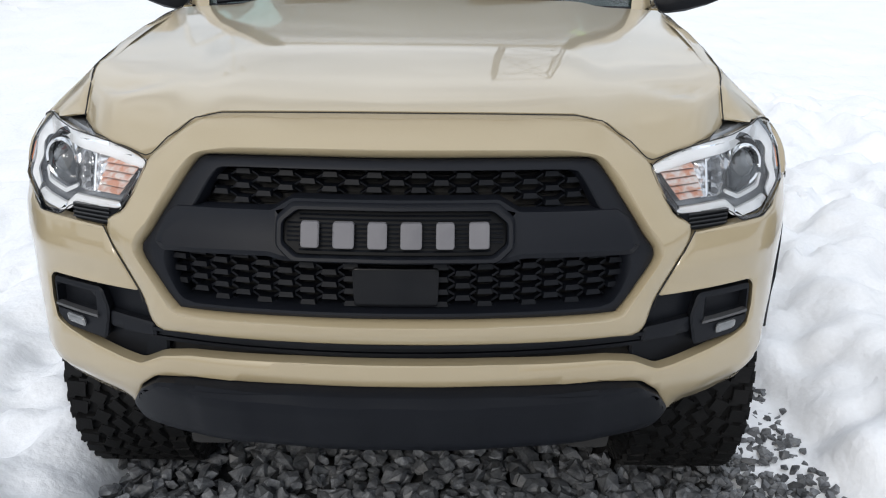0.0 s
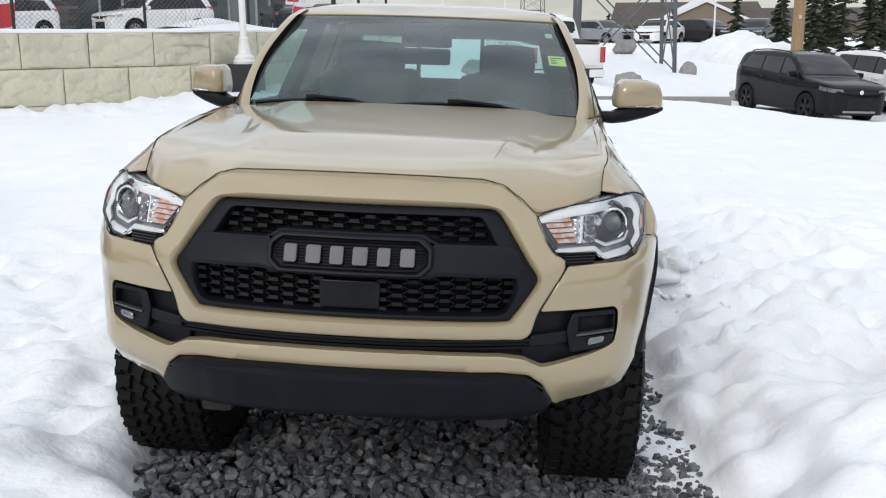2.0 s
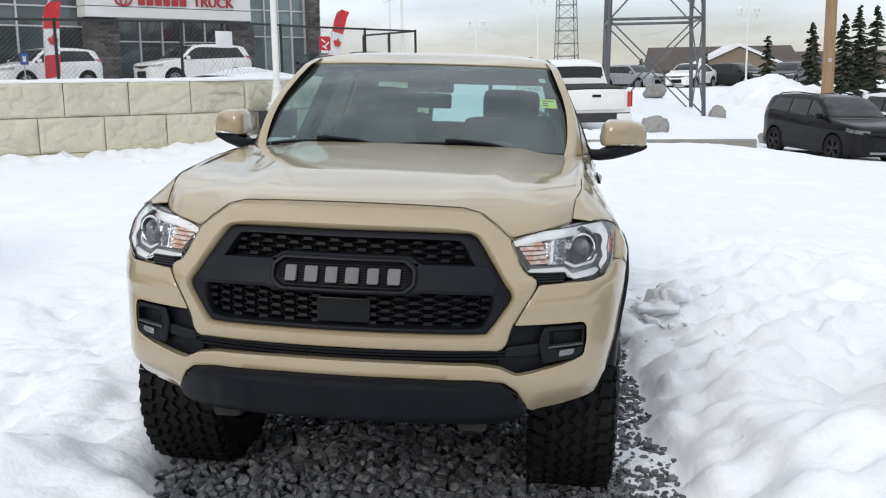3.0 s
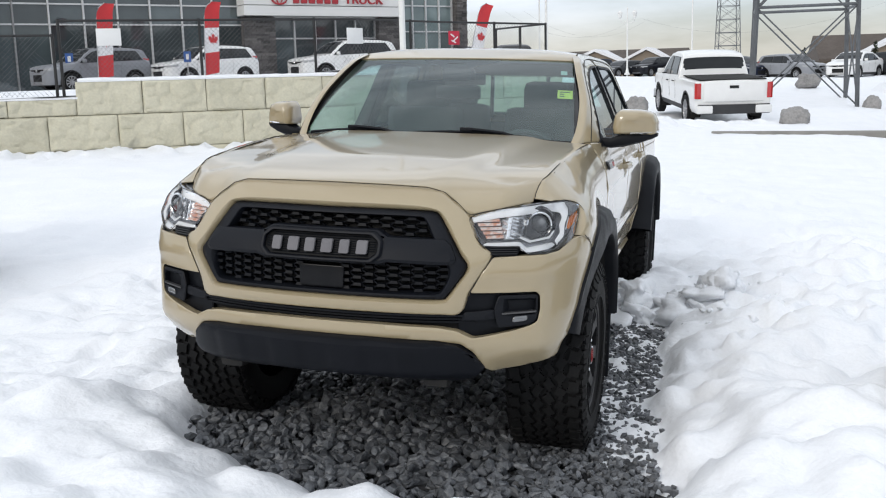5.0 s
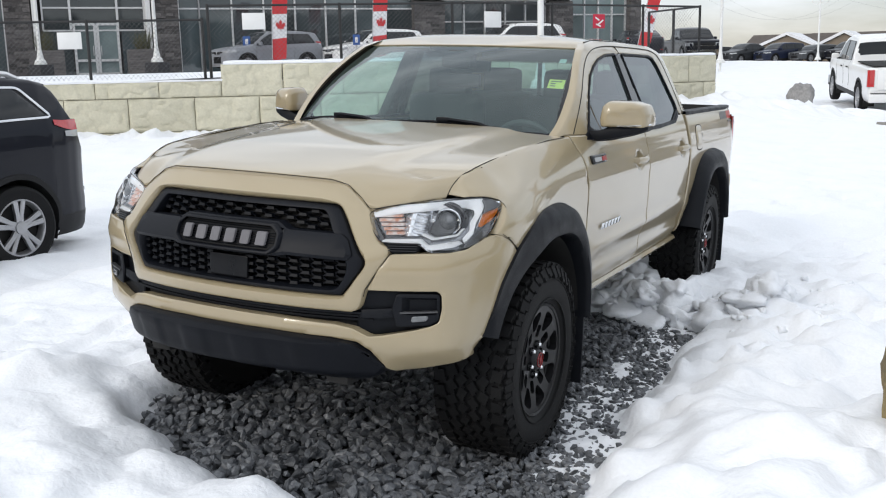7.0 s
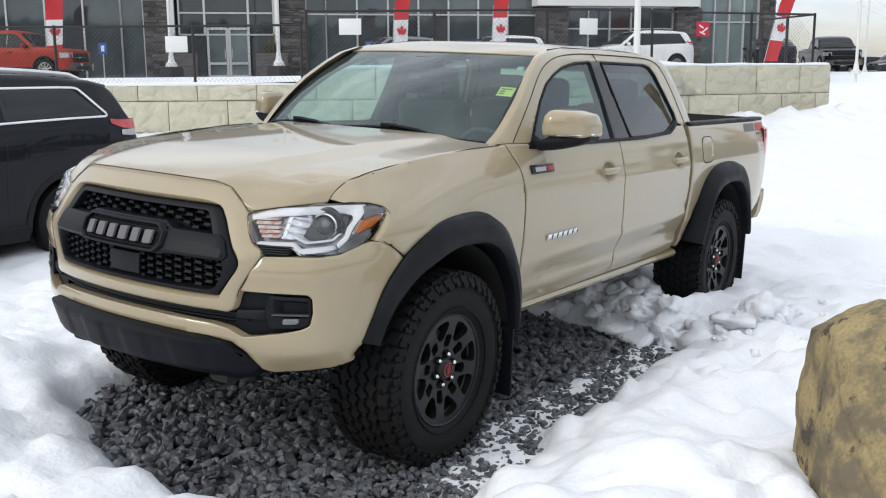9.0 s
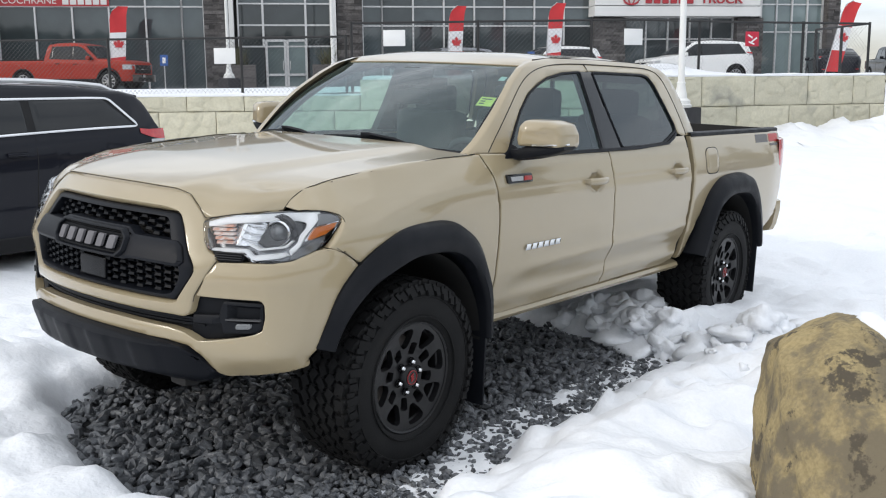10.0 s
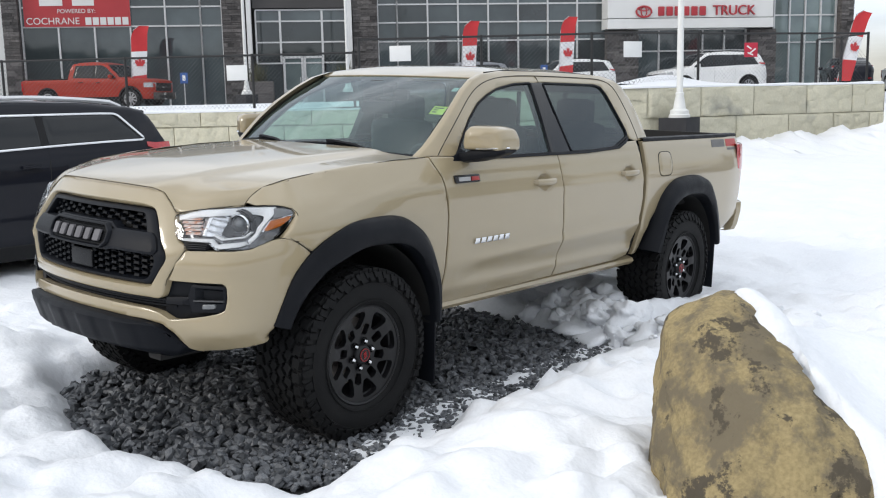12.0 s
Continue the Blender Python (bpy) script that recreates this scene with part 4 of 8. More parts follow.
    part("bar", panel([(1.625, 1.175), (1.715, 1.175), (1.72, 1.195), (1.625, 1.195)], on_flank(sg, 0.015), 0.05, 0.001, 0.004), SILVER, badge)
    part("bar", panel([(1.725, 1.175), (1.79, 1.175), (1.79, 1.195), (1.73, 1.195)], on_flank(sg, 0.015), 0.05, 0.001, 0.004), RED, badge)
    for k in range(6):
        y = 1.765 + k * 0.053
        part("name_mark", panel(rounded([(y, 0.835), (y + 0.043, 0.835), (y + 0.047, 0.864), (y + 0.004, 0.864)], 0.004), on_flank(sg, 0.01), 0.05, 0.002, 0.008), CHROME, truck, "chrome bar of the model mark")
    # bed
    barch = [(HUBS[1][0] + 0.53 * math.cos(a), HUBS[1][1] + 0.06 + 0.53 * math.sin(a)) for a in np.linspace(radians(166), radians(8), 15)]
    bed = [(3.622, 1.325), (3.622, 0.95), (3.595, 0.7), (3.585, 0.56), (3.625, 0.56)] + barch + [(4.70, 0.56), (4.95, 0.60), (5.20, 0.70), (5.235, 0.95), (5.20, 1.22), (5.175, 1.325), (4.4, 1.33)]
    part("bed_side", panel(bed, on_flank(sg), 0.05, 0.006, 0.03), PAINT, truck, smooth=45)
    part("bed_rail", lofted([[(sg * (flank(y, 1.325) + a), y, 1.325 + b) for a, b in ((0.004, -0.004), (0.004, 0.016), (-0.01, 0.022), (-0.07, 0.02), (-0.075, -0.03))] for y in (3.63, 4.0, 4.5, 4.9, 5.17)]), PLASTIC, truck, "black bed rail cap")
    part("bed_inner_wall", boxed((sg * 0.745, 4.4, 1.09), (0.05, 1.56, 0.49), 0.01), DARK, truck)
    fd = rounded([(3.80, 1.085), (3.99, 1.085), (3.99, 1.245), (3.80, 1.245)], 0.06)
    part("fuel_door_gap", panel(rounded([(3.795, 1.08), (3.995, 1.08), (3.995, 1.25), (3.795, 1.25)], 0.062), on_flank(sg, 0.0012), 0.05, 0, 0.004), DARK, truck) if sg > 0 else None
    part("fuel_door", panel(fd, on_flank(sg, 0.004), 0.05, 0.004, 0.008), PAINT, truck) if sg > 0 else None
    dec = part("bed_decal", panel([(4.66, 1.252), (4.885, 1.252), (4.89, 1.308), (4.665, 1.308)], on_flank(sg, 0.0015), 0.1, 0, 0.001), mat("grey_decal", (0.12, 0.115, 0.11), 0.5, second=(0.15, 0.145, 0.14), scale=20), truck, "grey and red decal bars")
    part("bar", panel([(4.91, 1.252), (5.13, 1.252), (5.125, 1.308), (4.915, 1.308)], on_flank(sg, 0.0015), 0.1, 0, 0.001), RED, dec)
    part("bar", panel([(4.92, 1.225), (5.11, 1.225), (5.11, 1.242), (4.92, 1.242)], on_flank(sg, 0.0015), 0.1, 0, 0.001), MATS["grey_decal"], dec)
    tail = [[(sg * (flank(y, 1.1) + o * k - 0.02 * (1 - k)), y + dy, z) for y, o in ((5.11, -0.004), (5.125, 0.002), (5.2, 0.005), (5.25, 0.001), (5.28, -0.03), (5.285, -0.14))] for z, k, dy in ((0.965, 0.2, -0.02), (0.975, 0.9, -0.005), (1.1, 1.0, 0.0), (1.22, 1.0, -0.012), (1.262, 0.9, -0.025), (1.27, 0.2, -0.035))]
    part("tail_lamp", lofted(tail), REDLENS, truck, "red tail lamp")
    part("bumper_end", lofted([[(sg * (0.805 + a - inset), 5.23 + b + 0.35 * (z - 0.70), z) for a, b in ((-0.03, -0.02), (0.02, -0.01), (0.03, 0.05), (0.0, 0.11), (-0.12, 0.15), (-0.8, 0.17))] for z, inset in ((0.565, 0.06), (0.575, 0.02), (0.62, 0.005), (0.72, 0.0), (0.79, 0.01), (0.80, 0.04))]), PAINT, truck)

# wheels
def tyre_wheel(m, back):
    wheel = part("wheel", bmesh.new(), RIM, truck, "black wheel with knobbly all-terrain tyre")
    bm = bmesh.new()
    wheel.matrix_basis = m
    lathe(bm, [(-0.20, 0.205), (-0.10, 0.2), (-0.045, 0.205), (-0.03, 0.222), (-0.004, 0.228), (0.0, 0.235), (-0.006, 0.242), (-0.03, 0.24)], 48)
    lathe(bm, [(-0.19, 0.0), (-0.19, 0.205)], 24)
    bm.to_mesh(wheel.data)
    wheel.data.shade_smooth()
    wheel.data.set_sharp_from_angle(angle=radians(35))
    bm = bmesh.new()
    lathe(bm, [(-0.29, 0.24), (-0.302, 0.27), (-0.305, 0.33), (-0.29, 0.385), (-0.272, 0.398), (-0.02, 0.398), (0.003, 0.385), (0.018, 0.33), (0.014, 0.27), (0.002, 0.247), (-0.008, 0.238)], 64)
    tyre = part("tyre", bm, RUBBER, wheel, "black all-terrain tyre")
    # tread blocks: hooked pairs across, lugs down the shoulders
    bm = bmesh.new()
    n = 42
    rnd = random.Random(4)
    for k in range(n):
        for row, (x, w) in enumerate(((-0.265, 0.046), (-0.212, 0.040), (-0.168, 0.034), (-0.122, 0.034), (-0.076, 0.040), (-0.022, 0.048))):
            a = 2 * math.pi * (k + (0.5 if row % 2 else 0) + rnd.uniform(-0.07, 0.07)) / n
            skew = (0.15, 0.55, -0.6, 0.6, -0.55, -0.15)[row] + rnd.uniform(-0.1, 0.1)
            long = rnd.uniform(0.036, 0.044)
            m2 = Matrix.Rotation(a, 4, "X") @ Matrix.Translation((x, 0, 0.4015)) @ Matrix.Rotation(skew, 4, "Z")
            box(bm, (0, 0, 0), (w * rnd.uniform(0.86, 1.0), long, 0.024), 0, m2)
            hook = 1 if row % 2 else -1
            box(bm, (hook * w * 0.34, long * 0.52, -0.0015), (w * 0.42, 0.016, 0.021), 0, m2)
            box(bm, (-hook * w * 0.34, -long * 0.52, -0.0015), (w * 0.42, 0.016, 0.021), 0, m2)
        for x, sd in ((-0.3, -1), (0.012, 1)):
            a = 2 * math.pi * (k + 0.25) / n
            for da, up, ww, hh in ((0.0, 0.372, 0.034 if k % 2 else 0.028, 0.05 if k % 2 else 0.036), (0.5, 0.384, 0.018, 0.03)):
                m2 = Matrix.Rotation(a + da * 2 * math.pi / n, 4, "X") @ Matrix.Translation((x, 0, up)) @ Matrix.Rotation(sd * -0.35, 4, "Y") @ Matrix.Rotation(sd * 0.25, 4, "X")
                box(bm, (0, 0, 0), (0.014, ww, hh), 0, m2)
    for r0 in (0.345, 0.262):
        lathe(bm, [(0.0135, r0 - 0.004), (0.0185, r0 - 0.002), (0.0185, r0 + 0.002), (0.0135, r0 + 0.004)], 64)
    part("tread", bm, RUBBER, tyre, smooth=0)
    # face: a dished plate with eight wide windows by the rim and eight small ones nearer the hub
    bm = bmesh.new()
    loops = []

    def ring(points):
        vs = [bm.verts.new((0.0, y, z)) for y, z in points]
        es = [bm.edges.new((vs[q], vs[(q + 1) % len(vs)])) for q in range(len(vs))]
        loops.append((vs, es))

    def polar(r, a):
        return r * math.cos(a), r * math.sin(a)

    ring([polar(0.2295, 2 * math.pi * q / 96) for q in range(96)])
    ring([polar(0.046, 2 * math.pi * q / 36) for q in range(36)])
    for k in range(8):
        a0 = 2 * math.pi * k / 8
        wide = [polar(r, a0 + radians(d)) for r, d in ((0.128, -5.5), (0.165, -12.5), (0.196, -14.5), (0.209, -11), (0.2105, 0), (0.209, 11), (0.196, 14.5), (0.165, 12.5), (0.128, 5.5))]
        ring(rounded(wide, 0.008, 2))
        a1 = a0 + math.pi / 8
        small = [polar(r, a1 + radians(d)) for r, d in ((0.094, -11), (0.143, -9.5), (0.148, 0), (0.143, 9.5), (0.094, 11))]
        ring(rounded(small, 0.007, 2))
    bmesh.ops.triangle_fill(bm, use_beauty=True, edges=bm.edges[:])
    walls = [e for vs, es in loops[2:] for e in es]
    made = bmesh.ops.extrude_edge_only(bm, edges=walls)["geom"]
    deep = {g for g in made if isinstance(g, bmesh.types.BMVert)}
    for v in bm.verts:
        r = math.hypot(v.co.y, v.co.z)
        v.co.x = -0.030 + 0.022 * smooth_step(0.08, 0.215, r) - (0.030 if v in deep else 0.0)
    bmesh.ops.recalc_face_normals(bm, faces=bm.faces[:])
    part("wheel_face", bm, RIM, wheel, "satin black face with eight wide and eight small windows", smooth=30)
    part("hub", turned([(-0.06, 0.050), (-0.029, 0.050), (-0.016, 0.046), (-0.008, 0.040), (-0.006, 0.036), (-0.006, 0.0)], 36), RIM, wheel)
    cap_red = mat("cap_red", (0.34, 0.018, 0.02), 0.4, second=(0.26, 0.014, 0.016), scale=60)
    part("centre_cap", turned([(-0.0055, 0.034), (-0.003, 0.033), (-0.0025, 0.0)], 30), GLOSS, wheel, "black centre cap")
    bm = bmesh.new()
    tube(bm, [(-0.002, 0.029 * math.cos(a), 0.029 * math.sin(a)) for a in np.linspace(0, 2 * math.pi, 31)], 0.0022, 5)
    for off in (-0.009, 0.0, 0.009):
        box(bm, (-0.001, off * 0.5, off), (0.003, 0.020, 0.0055), 0, Matrix.Rotation(radians(25), 4, "X"))
    part("cap_mark", bm, cap_red, wheel, "red ring and bars on the cap")
    for k in range(6):
        a = 2 * math.pi * k / 6 + 0.05
        part("nut_seat", turned([(-0.0255, 0.0185), (-0.022, 0.0175), (-0.026, 0.0155), (-0.031, 0.015)], 16, "x", (0, 0.064 * math.cos(a), 0.064 * math.sin(a))), GLOSS, wheel)
    nut = turned([(-0.03, 0.0105), (-0.012, 0.0095), (-0.007, 0.0065), (-0.006, 0.0)], 12)
    nut_mesh = bpy.data.meshes.new("lug_nut")
    nut.to_mesh(nut_mesh)
    nut.free()
    nut_mesh.materials.append(CHROME)
    for k in range(6):
        a = 2 * math.pi * k / 6 + 0.05
        ob = new("lug_nut", nut_mesh)
        ob.parent = wheel
        ob.matrix_basis = pose(0, 0.064 * math.cos(a), 0.064 * math.sin(a))
    part("brake_disc", turned([(-0.16, 0.05), (-0.13, 0.06), (-0.13, 0.165), (-0.15, 0.165)], 32), mat("brake_steel", (0.25, 0.24, 0.23), 0.45, 0.8, second=(0.15, 0.12, 0.1), scale=8), wheel, "steel brake disc")
    return wheel


w0 = tyre_wheel(pose(0.905, HUBS[0][0], HUBS[0][1], 12), False)
for m in (pose(-0.905, HUBS[0][0], HUBS[0][1], 40, 0, 180), pose(0.905, HUBS[1][0], HUBS[1][1], 33), pose(-0.905, HUBS[1][0], HUBS[1][1], 20, 0, 180)):
    copy_thing(w0, m)

# roof, windshield, rear wall
def shield(u, v, d=0.0):
    """A point of the windshield: u across from -1 to 1, v up from 0 to 1."""
    lo, hi = Vector((0.742 * u, 1.335 + 0.145 * u * u, 1.305 - 0.022 * u * u)), Vector((0.632 * u, 2.01 + 0.075 * u * u, 1.712 - 0.008 * u * u))
    p = lo.lerp(hi, v)
    return p + Vector((0, -0.35, 0.94)) * (0.035 * math.sin(math.pi * v) + d)


rows = [[shield(j / 8 - 1, 1.0) + Vector((0, dy, dz)) for j in range(17)] for dy, dz in ((-0.012, -0.012), (-0.012, 0.001), (0.006, 0.008))]
for i in range(15):
    v = i / 14
    y = 2.055 + 1.525 * v
    row = []
    for j in range(17):
        u = j / 8 - 1
        yy = y + (1 - v) * 0.09 * u * u - 0.03 * v * u * u
        edge = lerp_table([(2.0, 1.700), (2.15, 1.736), (2.35, 1.752), (3.1, 1.755), (3.4, 1.742), (3.6, 1.69)], yy)
        crown = lerp_table([(2.0, 0.008), (2.3, 0.028), (3.1, 0.03), (3.6, 0.02)], yy)
        x = u * (glasshouse(yy, edge) + 0.002 - 0.012)
        row.append((x, yy, edge + crown * (1 - u ** 4)))
    rows.append(row)
part("roof", lofted(rows), PAINT, truck, smooth=50)
for col in (0, -1):
    part("roof_seam", tubed([Vector(row[col]) + Vector((0, 0, 0.001)) for row in rows[3:]], 0.0035, 5), DARK, truck)



ws = part("windshield", lofted([[shield(j / 8 - 1, i / 8) for j in range(17)] for i in range(9)]), GLASS, truck, "large tinted windshield", smooth=60)
ws.visible_shadow = False
for sg in (1, -1):
    part("windshield_trim", lofted([[shield(sg * u, i / 8, d) for u, d in ((0.955, 0.001), (0.985, 0.004), (1.005, 0.004), (1.012, -0.012))] for i in range(9)]), GLOSS, truck)
part("windshield_header", lofted([[shield(j / 8 - 1, v, 0.002) for j in range(17)] for v in (0.98, 0.99, 1.0)]), GLOSS, truck)
part("cowl", lofted([[shield(j / 8 - 1, v, d) + Vector((0, dy, 0)) for j in range(17)] for v, d, dy in ((0.035, 0.002, 0.0), (0.0, 0.004, -0.01), (-0.03, 0.0, -0.03), (-0.06, -0.02, -0.04))]), PLASTIC, truck)
for u0, u1 in ((-0.9, -0.2), (-0.1, 0.62)):
    pts = [shield(u0 + (u1 - u0) * k / 8, 0.026 + 0.022 * math.sin(math.pi * k / 8), 0.014) for k in range(9)]
    wiper = part("wiper", tubed(pts, 0.0075, 6), PLASTIC, truck, "black windshield wiper")
    part("wiper_arm", tubed([shield(u1 + 0.05, -0.01, 0.02), shield(u1 - 0.12, 0.02, 0.034), shield(0.5 * (u0 + u1), 0.05, 0.03)], 0.009, 6), PLASTIC, wiper)
    part("wiper_clip", boxed(shield(0.5 * (u0 + u1), 0.05, 0.026), (0.06, 0.02, 0.02), 0.004), PLASTIC, wiper)
part("windshield_frit", lofted([[shield(w * k / 6, v, -0.004) for k in range(-6, 7)] for v, w in ((0.985, 0.36), (0.93, 0.30), (0.88, 0.17), (0.82, 0.13))]), GLOSS, truck, "black dotted band behind the mirror")
part("sensor_housing", boxed(shield(0.0, 0.86, -0.05), (0.17, 0.10, 0.07), 0.02), PLASTIC, truck, "black camera housing behind the windshield")
stalk = shield(0.0, 0.80, -0.11)
part("rear_view_mirror", boxed(stalk + Vector((0, 0.02, -0.02)), (0.25, 0.035, 0.075), 0.016), PLASTIC, truck, "black rear-view mirror")
back = [(-0.70, 1.30), (0.70, 1.30), (0.575, 1.70), (-0.575, 1.70)]
part("rear_window", lofted([[(x, 3.66 - (z - 1.33) * 0.28, z) for x in np.linspace(-w, w, 5)] for w, z in ((0.66, 1.34), (0.56, 1.64))]), SIDEGLASS, truck).visible_shadow = False
bm = bmesh.new()
for a, b in (((-0.72, 0.72), (1.20, 1.36)), ((-0.62, 0.62), (1.63, 1.72))):
    loft(bm, [[(x, 3.66 - (z - 1.33) * 0.28, z) for x in np.linspace(a[0], a[1], 5)] for z in b])
for sg in (1, -1):
    loft(bm, [[(sg * x, 3.66 - (z - 1.33) * 0.28, z) for x in (x0, x1)] for z, x0, x1 in ((1.34, 0.62, 0.78), (1.66, 0.54, 0.66))])
part("cab_back", bm, PAINT, truck)
for x in (-0.2, 0.2):
    part("window_bar", boxed((x, 3.615, 1.49), (0.025, 0.02, 0.31), 0, None), GLOSS, truck)

# interior
def seat(x, y, tall=1.0):
    s = part("seat", bmesh.new(), SEAT, truck, "dark fabric seat with headrest")
    bm = bmesh.new()
    box(bm, (x, y - 0.28, 0.87), (0.5, 0.55, 0.16), 0.06)
    box(bm, (x, y + 0.02, 1.16), (0.48, 0.14, 0.56), 0.06, Matrix.Translation((0, 0, 0)))
    bm.to_mesh(s.data)
    s.data.shade_smooth()
    bm = bmesh.new()
    box(bm, (x, y + 0.06, 1.50), (0.27, 0.11, 0.19), 0.05)
    part("headrest", bm, SEAT, s)
    for dx in (-0.06, 0.06):
        part("headrest_post", tubed([(x + dx, y + 0.05, 1.40), (x + dx, y + 0.05, 1.45)], 0.007, 6), SILVER, s)


for x, y in ((-0.37, 2.52), (0.37, 2.52), (-0.4, 3.38), (0.4, 3.38)):
    seat(x, y)
rows = []
for i, (dy, z) in enumerate(((0.0, 1.255), (0.08, 1.285), (0.25, 1.29), (0.36, 1.26), (0.40, 1.15), (0.38, 0.9))):
    rows.append([(0.72 * u, 1.40 + dy + 0.12 * u * u, z + 0.015 * math.cos(u * 5)) for u in np.linspace(-1, 1, 15)])
part("dashboard", lofted(rows), DASH, truck)
bm = bmesh.new()
c = Vector((0.37, 2.02, 1.16))
pts = [c + Matrix.Rotation(radians(-62), 3, "X") @ Vector((0.185 * math.cos(a), 0.185 * math.sin(a), 0)) for a in np.linspace(0, 2 * math.pi, 28)]
tube(bm, pts, 0.016, 8)
tube(bm, [pts[0], c, pts[13]], 0.014, 6)
tube(bm, [c, c + Vector((0, -0.25, -0.12))], 0.03, 8)
part("steering_wheel", bm, DASH, truck)
part("floor_pan", boxed((0, 2.55, 0.70), (1.45, 2.3, 0.12), 0.03), DARK, truck)
for sg in (1, -1):
    part("inner_trim", lofted([[(sg * (0.735 - 0.0), y, z) for y in (1.7, 2.6, 3.5)] for z in (0.75, 1.0, 1.27)]), DASH, truck)
part("headliner", lofted([[(x, y, 1.70 + 0.02 * (1 - (x / 0.6) ** 2)) for x in np.linspace(-0.58, 0.58, 7)] for y in (2.12, 2.6, 3.1, 3.48)]), mat("headliner_cloth", (0.5, 0.5, 0.49), 0.9, second=(0.45, 0.45, 0.44), scale=20), truck)
part("inside_mirror", boxed((0, 2.06, 1.60), (0.24, 0.03, 0.065), 0.015), DASH, truck)
part("camera_housing", boxed((-0.02, 1.99, 1.655), (0.13, 0.12, 0.06), 0.02), DASH, truck)
sticker = part("windshield_sticker", lofted([[shield(u, v, -0.004) for u in (0.835, 0.945)] for v in (0.455, 0.555)]), mat("lime_paper", (0.72, 0.8, 0.24), 0.6, second=(0.66, 0.74, 0.2), scale=20), truck, "yellow-green paper sticker with grey bars")
for v in (0.475, 0.50, 0.525):
    part("bar", lofted([[shield(u, vv, -0.0035) for u in (0.85, 0.885 if v < 0.52 else 0.925)] for vv in (v, v + 0.012)]), MATS["grey_decal"], sticker)
part("pale_sticker", lofted([[shield(u, v, -0.004) for u in (0.85, 0.90)] for v in (0.77, 0.83)]), mat("pale_paper", (0.45, 0.6, 0.55), 0.6, second=(0.4, 0.55, 0.5), scale=20), truck)
# bed floor, tailgate, underbody
part("bed_floor", boxed((0, 4.4, 0.86), (1.5, 1.6, 0.05)), DARK, truck)
part("bed_front_wall", boxed((0, 3.66, 1.08), (1.48, 0.05, 0.46), 0.01), DARK, truck)
part("tailgate", boxed((0, 5.18, 1.07), (1.44, 0.06, 0.52), 0.02), PAINT, truck)
part("tailgate_liner", boxed((0, 5.135, 1.09), (1.46, 0.02, 0.5), 0.005), DARK, truck)
for sg in (1, -1):
    part("frame_rail", boxed((sg * 0.42, 2.5, 0.52), (0.1, 4.8, 0.14), 0.02), DARK, truck)
part("front_axle", tubed([(-0.75, 0.915, 0.40), (-0.3, 0.93, 0.42), (0.3, 0.93, 0.42), (0.75, 0.915, 0.40)], 0.05, 10), DARK, truck)
part("rear_axle", tubed([(-0.75, 4.15, 0.40), (0.75, 4.15, 0.40)], 0.06, 10), DARK, truck)
part("engine_bay", boxed((0, 0.85, 0.78), (0.84, 0.9, 0.5), 0.05), DARK, truck)
part("skid_plate", lofted([[(x, y, z) for x in (-0.42, 0.42)] for y, z in ((0.16, 0.46), (0.3, 0.44), (0.75, 0.42), (1.1, 0.44))]), mat("skid_steel", (0.2, 0.2, 0.2), 0.5, 0.6, second=(0.12, 0.12, 0.12), scale=6), truck)


# ---- ground, snow, crushed rock ----
def smooth01(a, b, x):
    t = min(max((x - a) / (b - a), 0.0), 1.0)
    return t * t * (3 - 2 * t)


# heights of the lot at a few spots, blended by distance
SPOTS = ((-5.0, 3.6, -0.12), (-5.5, -3.0, -0.1), (-9.0, 10.6, 0.36), (-4.2, 14.4, 0.42), (-1.5, 19.0, 0.42), (1.4, 22.6, 0.0), (1.3, 24.3, -0.30), (0.86, 26.6, -0.05), (0.4, 28.6, 0.24), (1.0, 31.5, 0.35), (-0.8, 23.2, 0.72), (3.1, 22.6, 0.38), (3.3, 19.1, 0.16), (4.7, 18.7, 0.11), (2.0, 17.0, 0.04), (6.0, 17.0, -0.4), (7.0, 20.5, -0.66), (9.5, 23.0, -0.86), (12.0, 20.0, -0.8), (5.0, 13.0, -0.22), (7.6, 27.2, -0.84), (7.9, 24.4, -0.80), (4.5, 29.0, 0.35), (6.0, 10.0, -0.2), (4.5, -3.0, -0.05), (0.0, -4.0, 0.03), (3.0, 40.0, 0.6), (20.0, 30.0, -0.5), (-3.0, 8.5, 0.12), (-9.8, 55.0, 1.75), (-4.5, 40.0, 1.0))


def lot(x, y):
    tot = s = 0.0
    for a, b, z in SPOTS:
        w = 1.0 / (((x - a) ** 2 + (y - b) ** 2) + 4.0) ** 1.5
        tot += w
        s += w * z
    z = s / tot
    pad = 0.040 * -x - 0.020 * y
    k = smooth01(2.6, 1.3, abs(x - 0.05)) * smooth01(-2.2, -0.6, y) * smooth01(8.0, 5.6, y)
    z = z + (pad - z) * k
    far = smooth01(28, 75, y)
    return z + far * (1.0 - z) * 0.9


GRAVEL = [(-0.80, 0.6), (-0.73, 0.39), (-0.61, 0.25), (-0.34, 0.15), (-0.08, 0.02), (0.26, 0.0), (0.61, 0.04), (1.02, 0.19), (1.2, 0.43), (1.18, 0.62), (1.15, 0.87), (1.15, 1.3), (1.13, 1.8), (1.08, 2.35), (1.08, 3.25), (0.69, 3.3), (0.25, 3.2), (-0.3, 3.3), (-0.9, 3.2), (-1.0, 2.2), (-0.95, 1.2)]


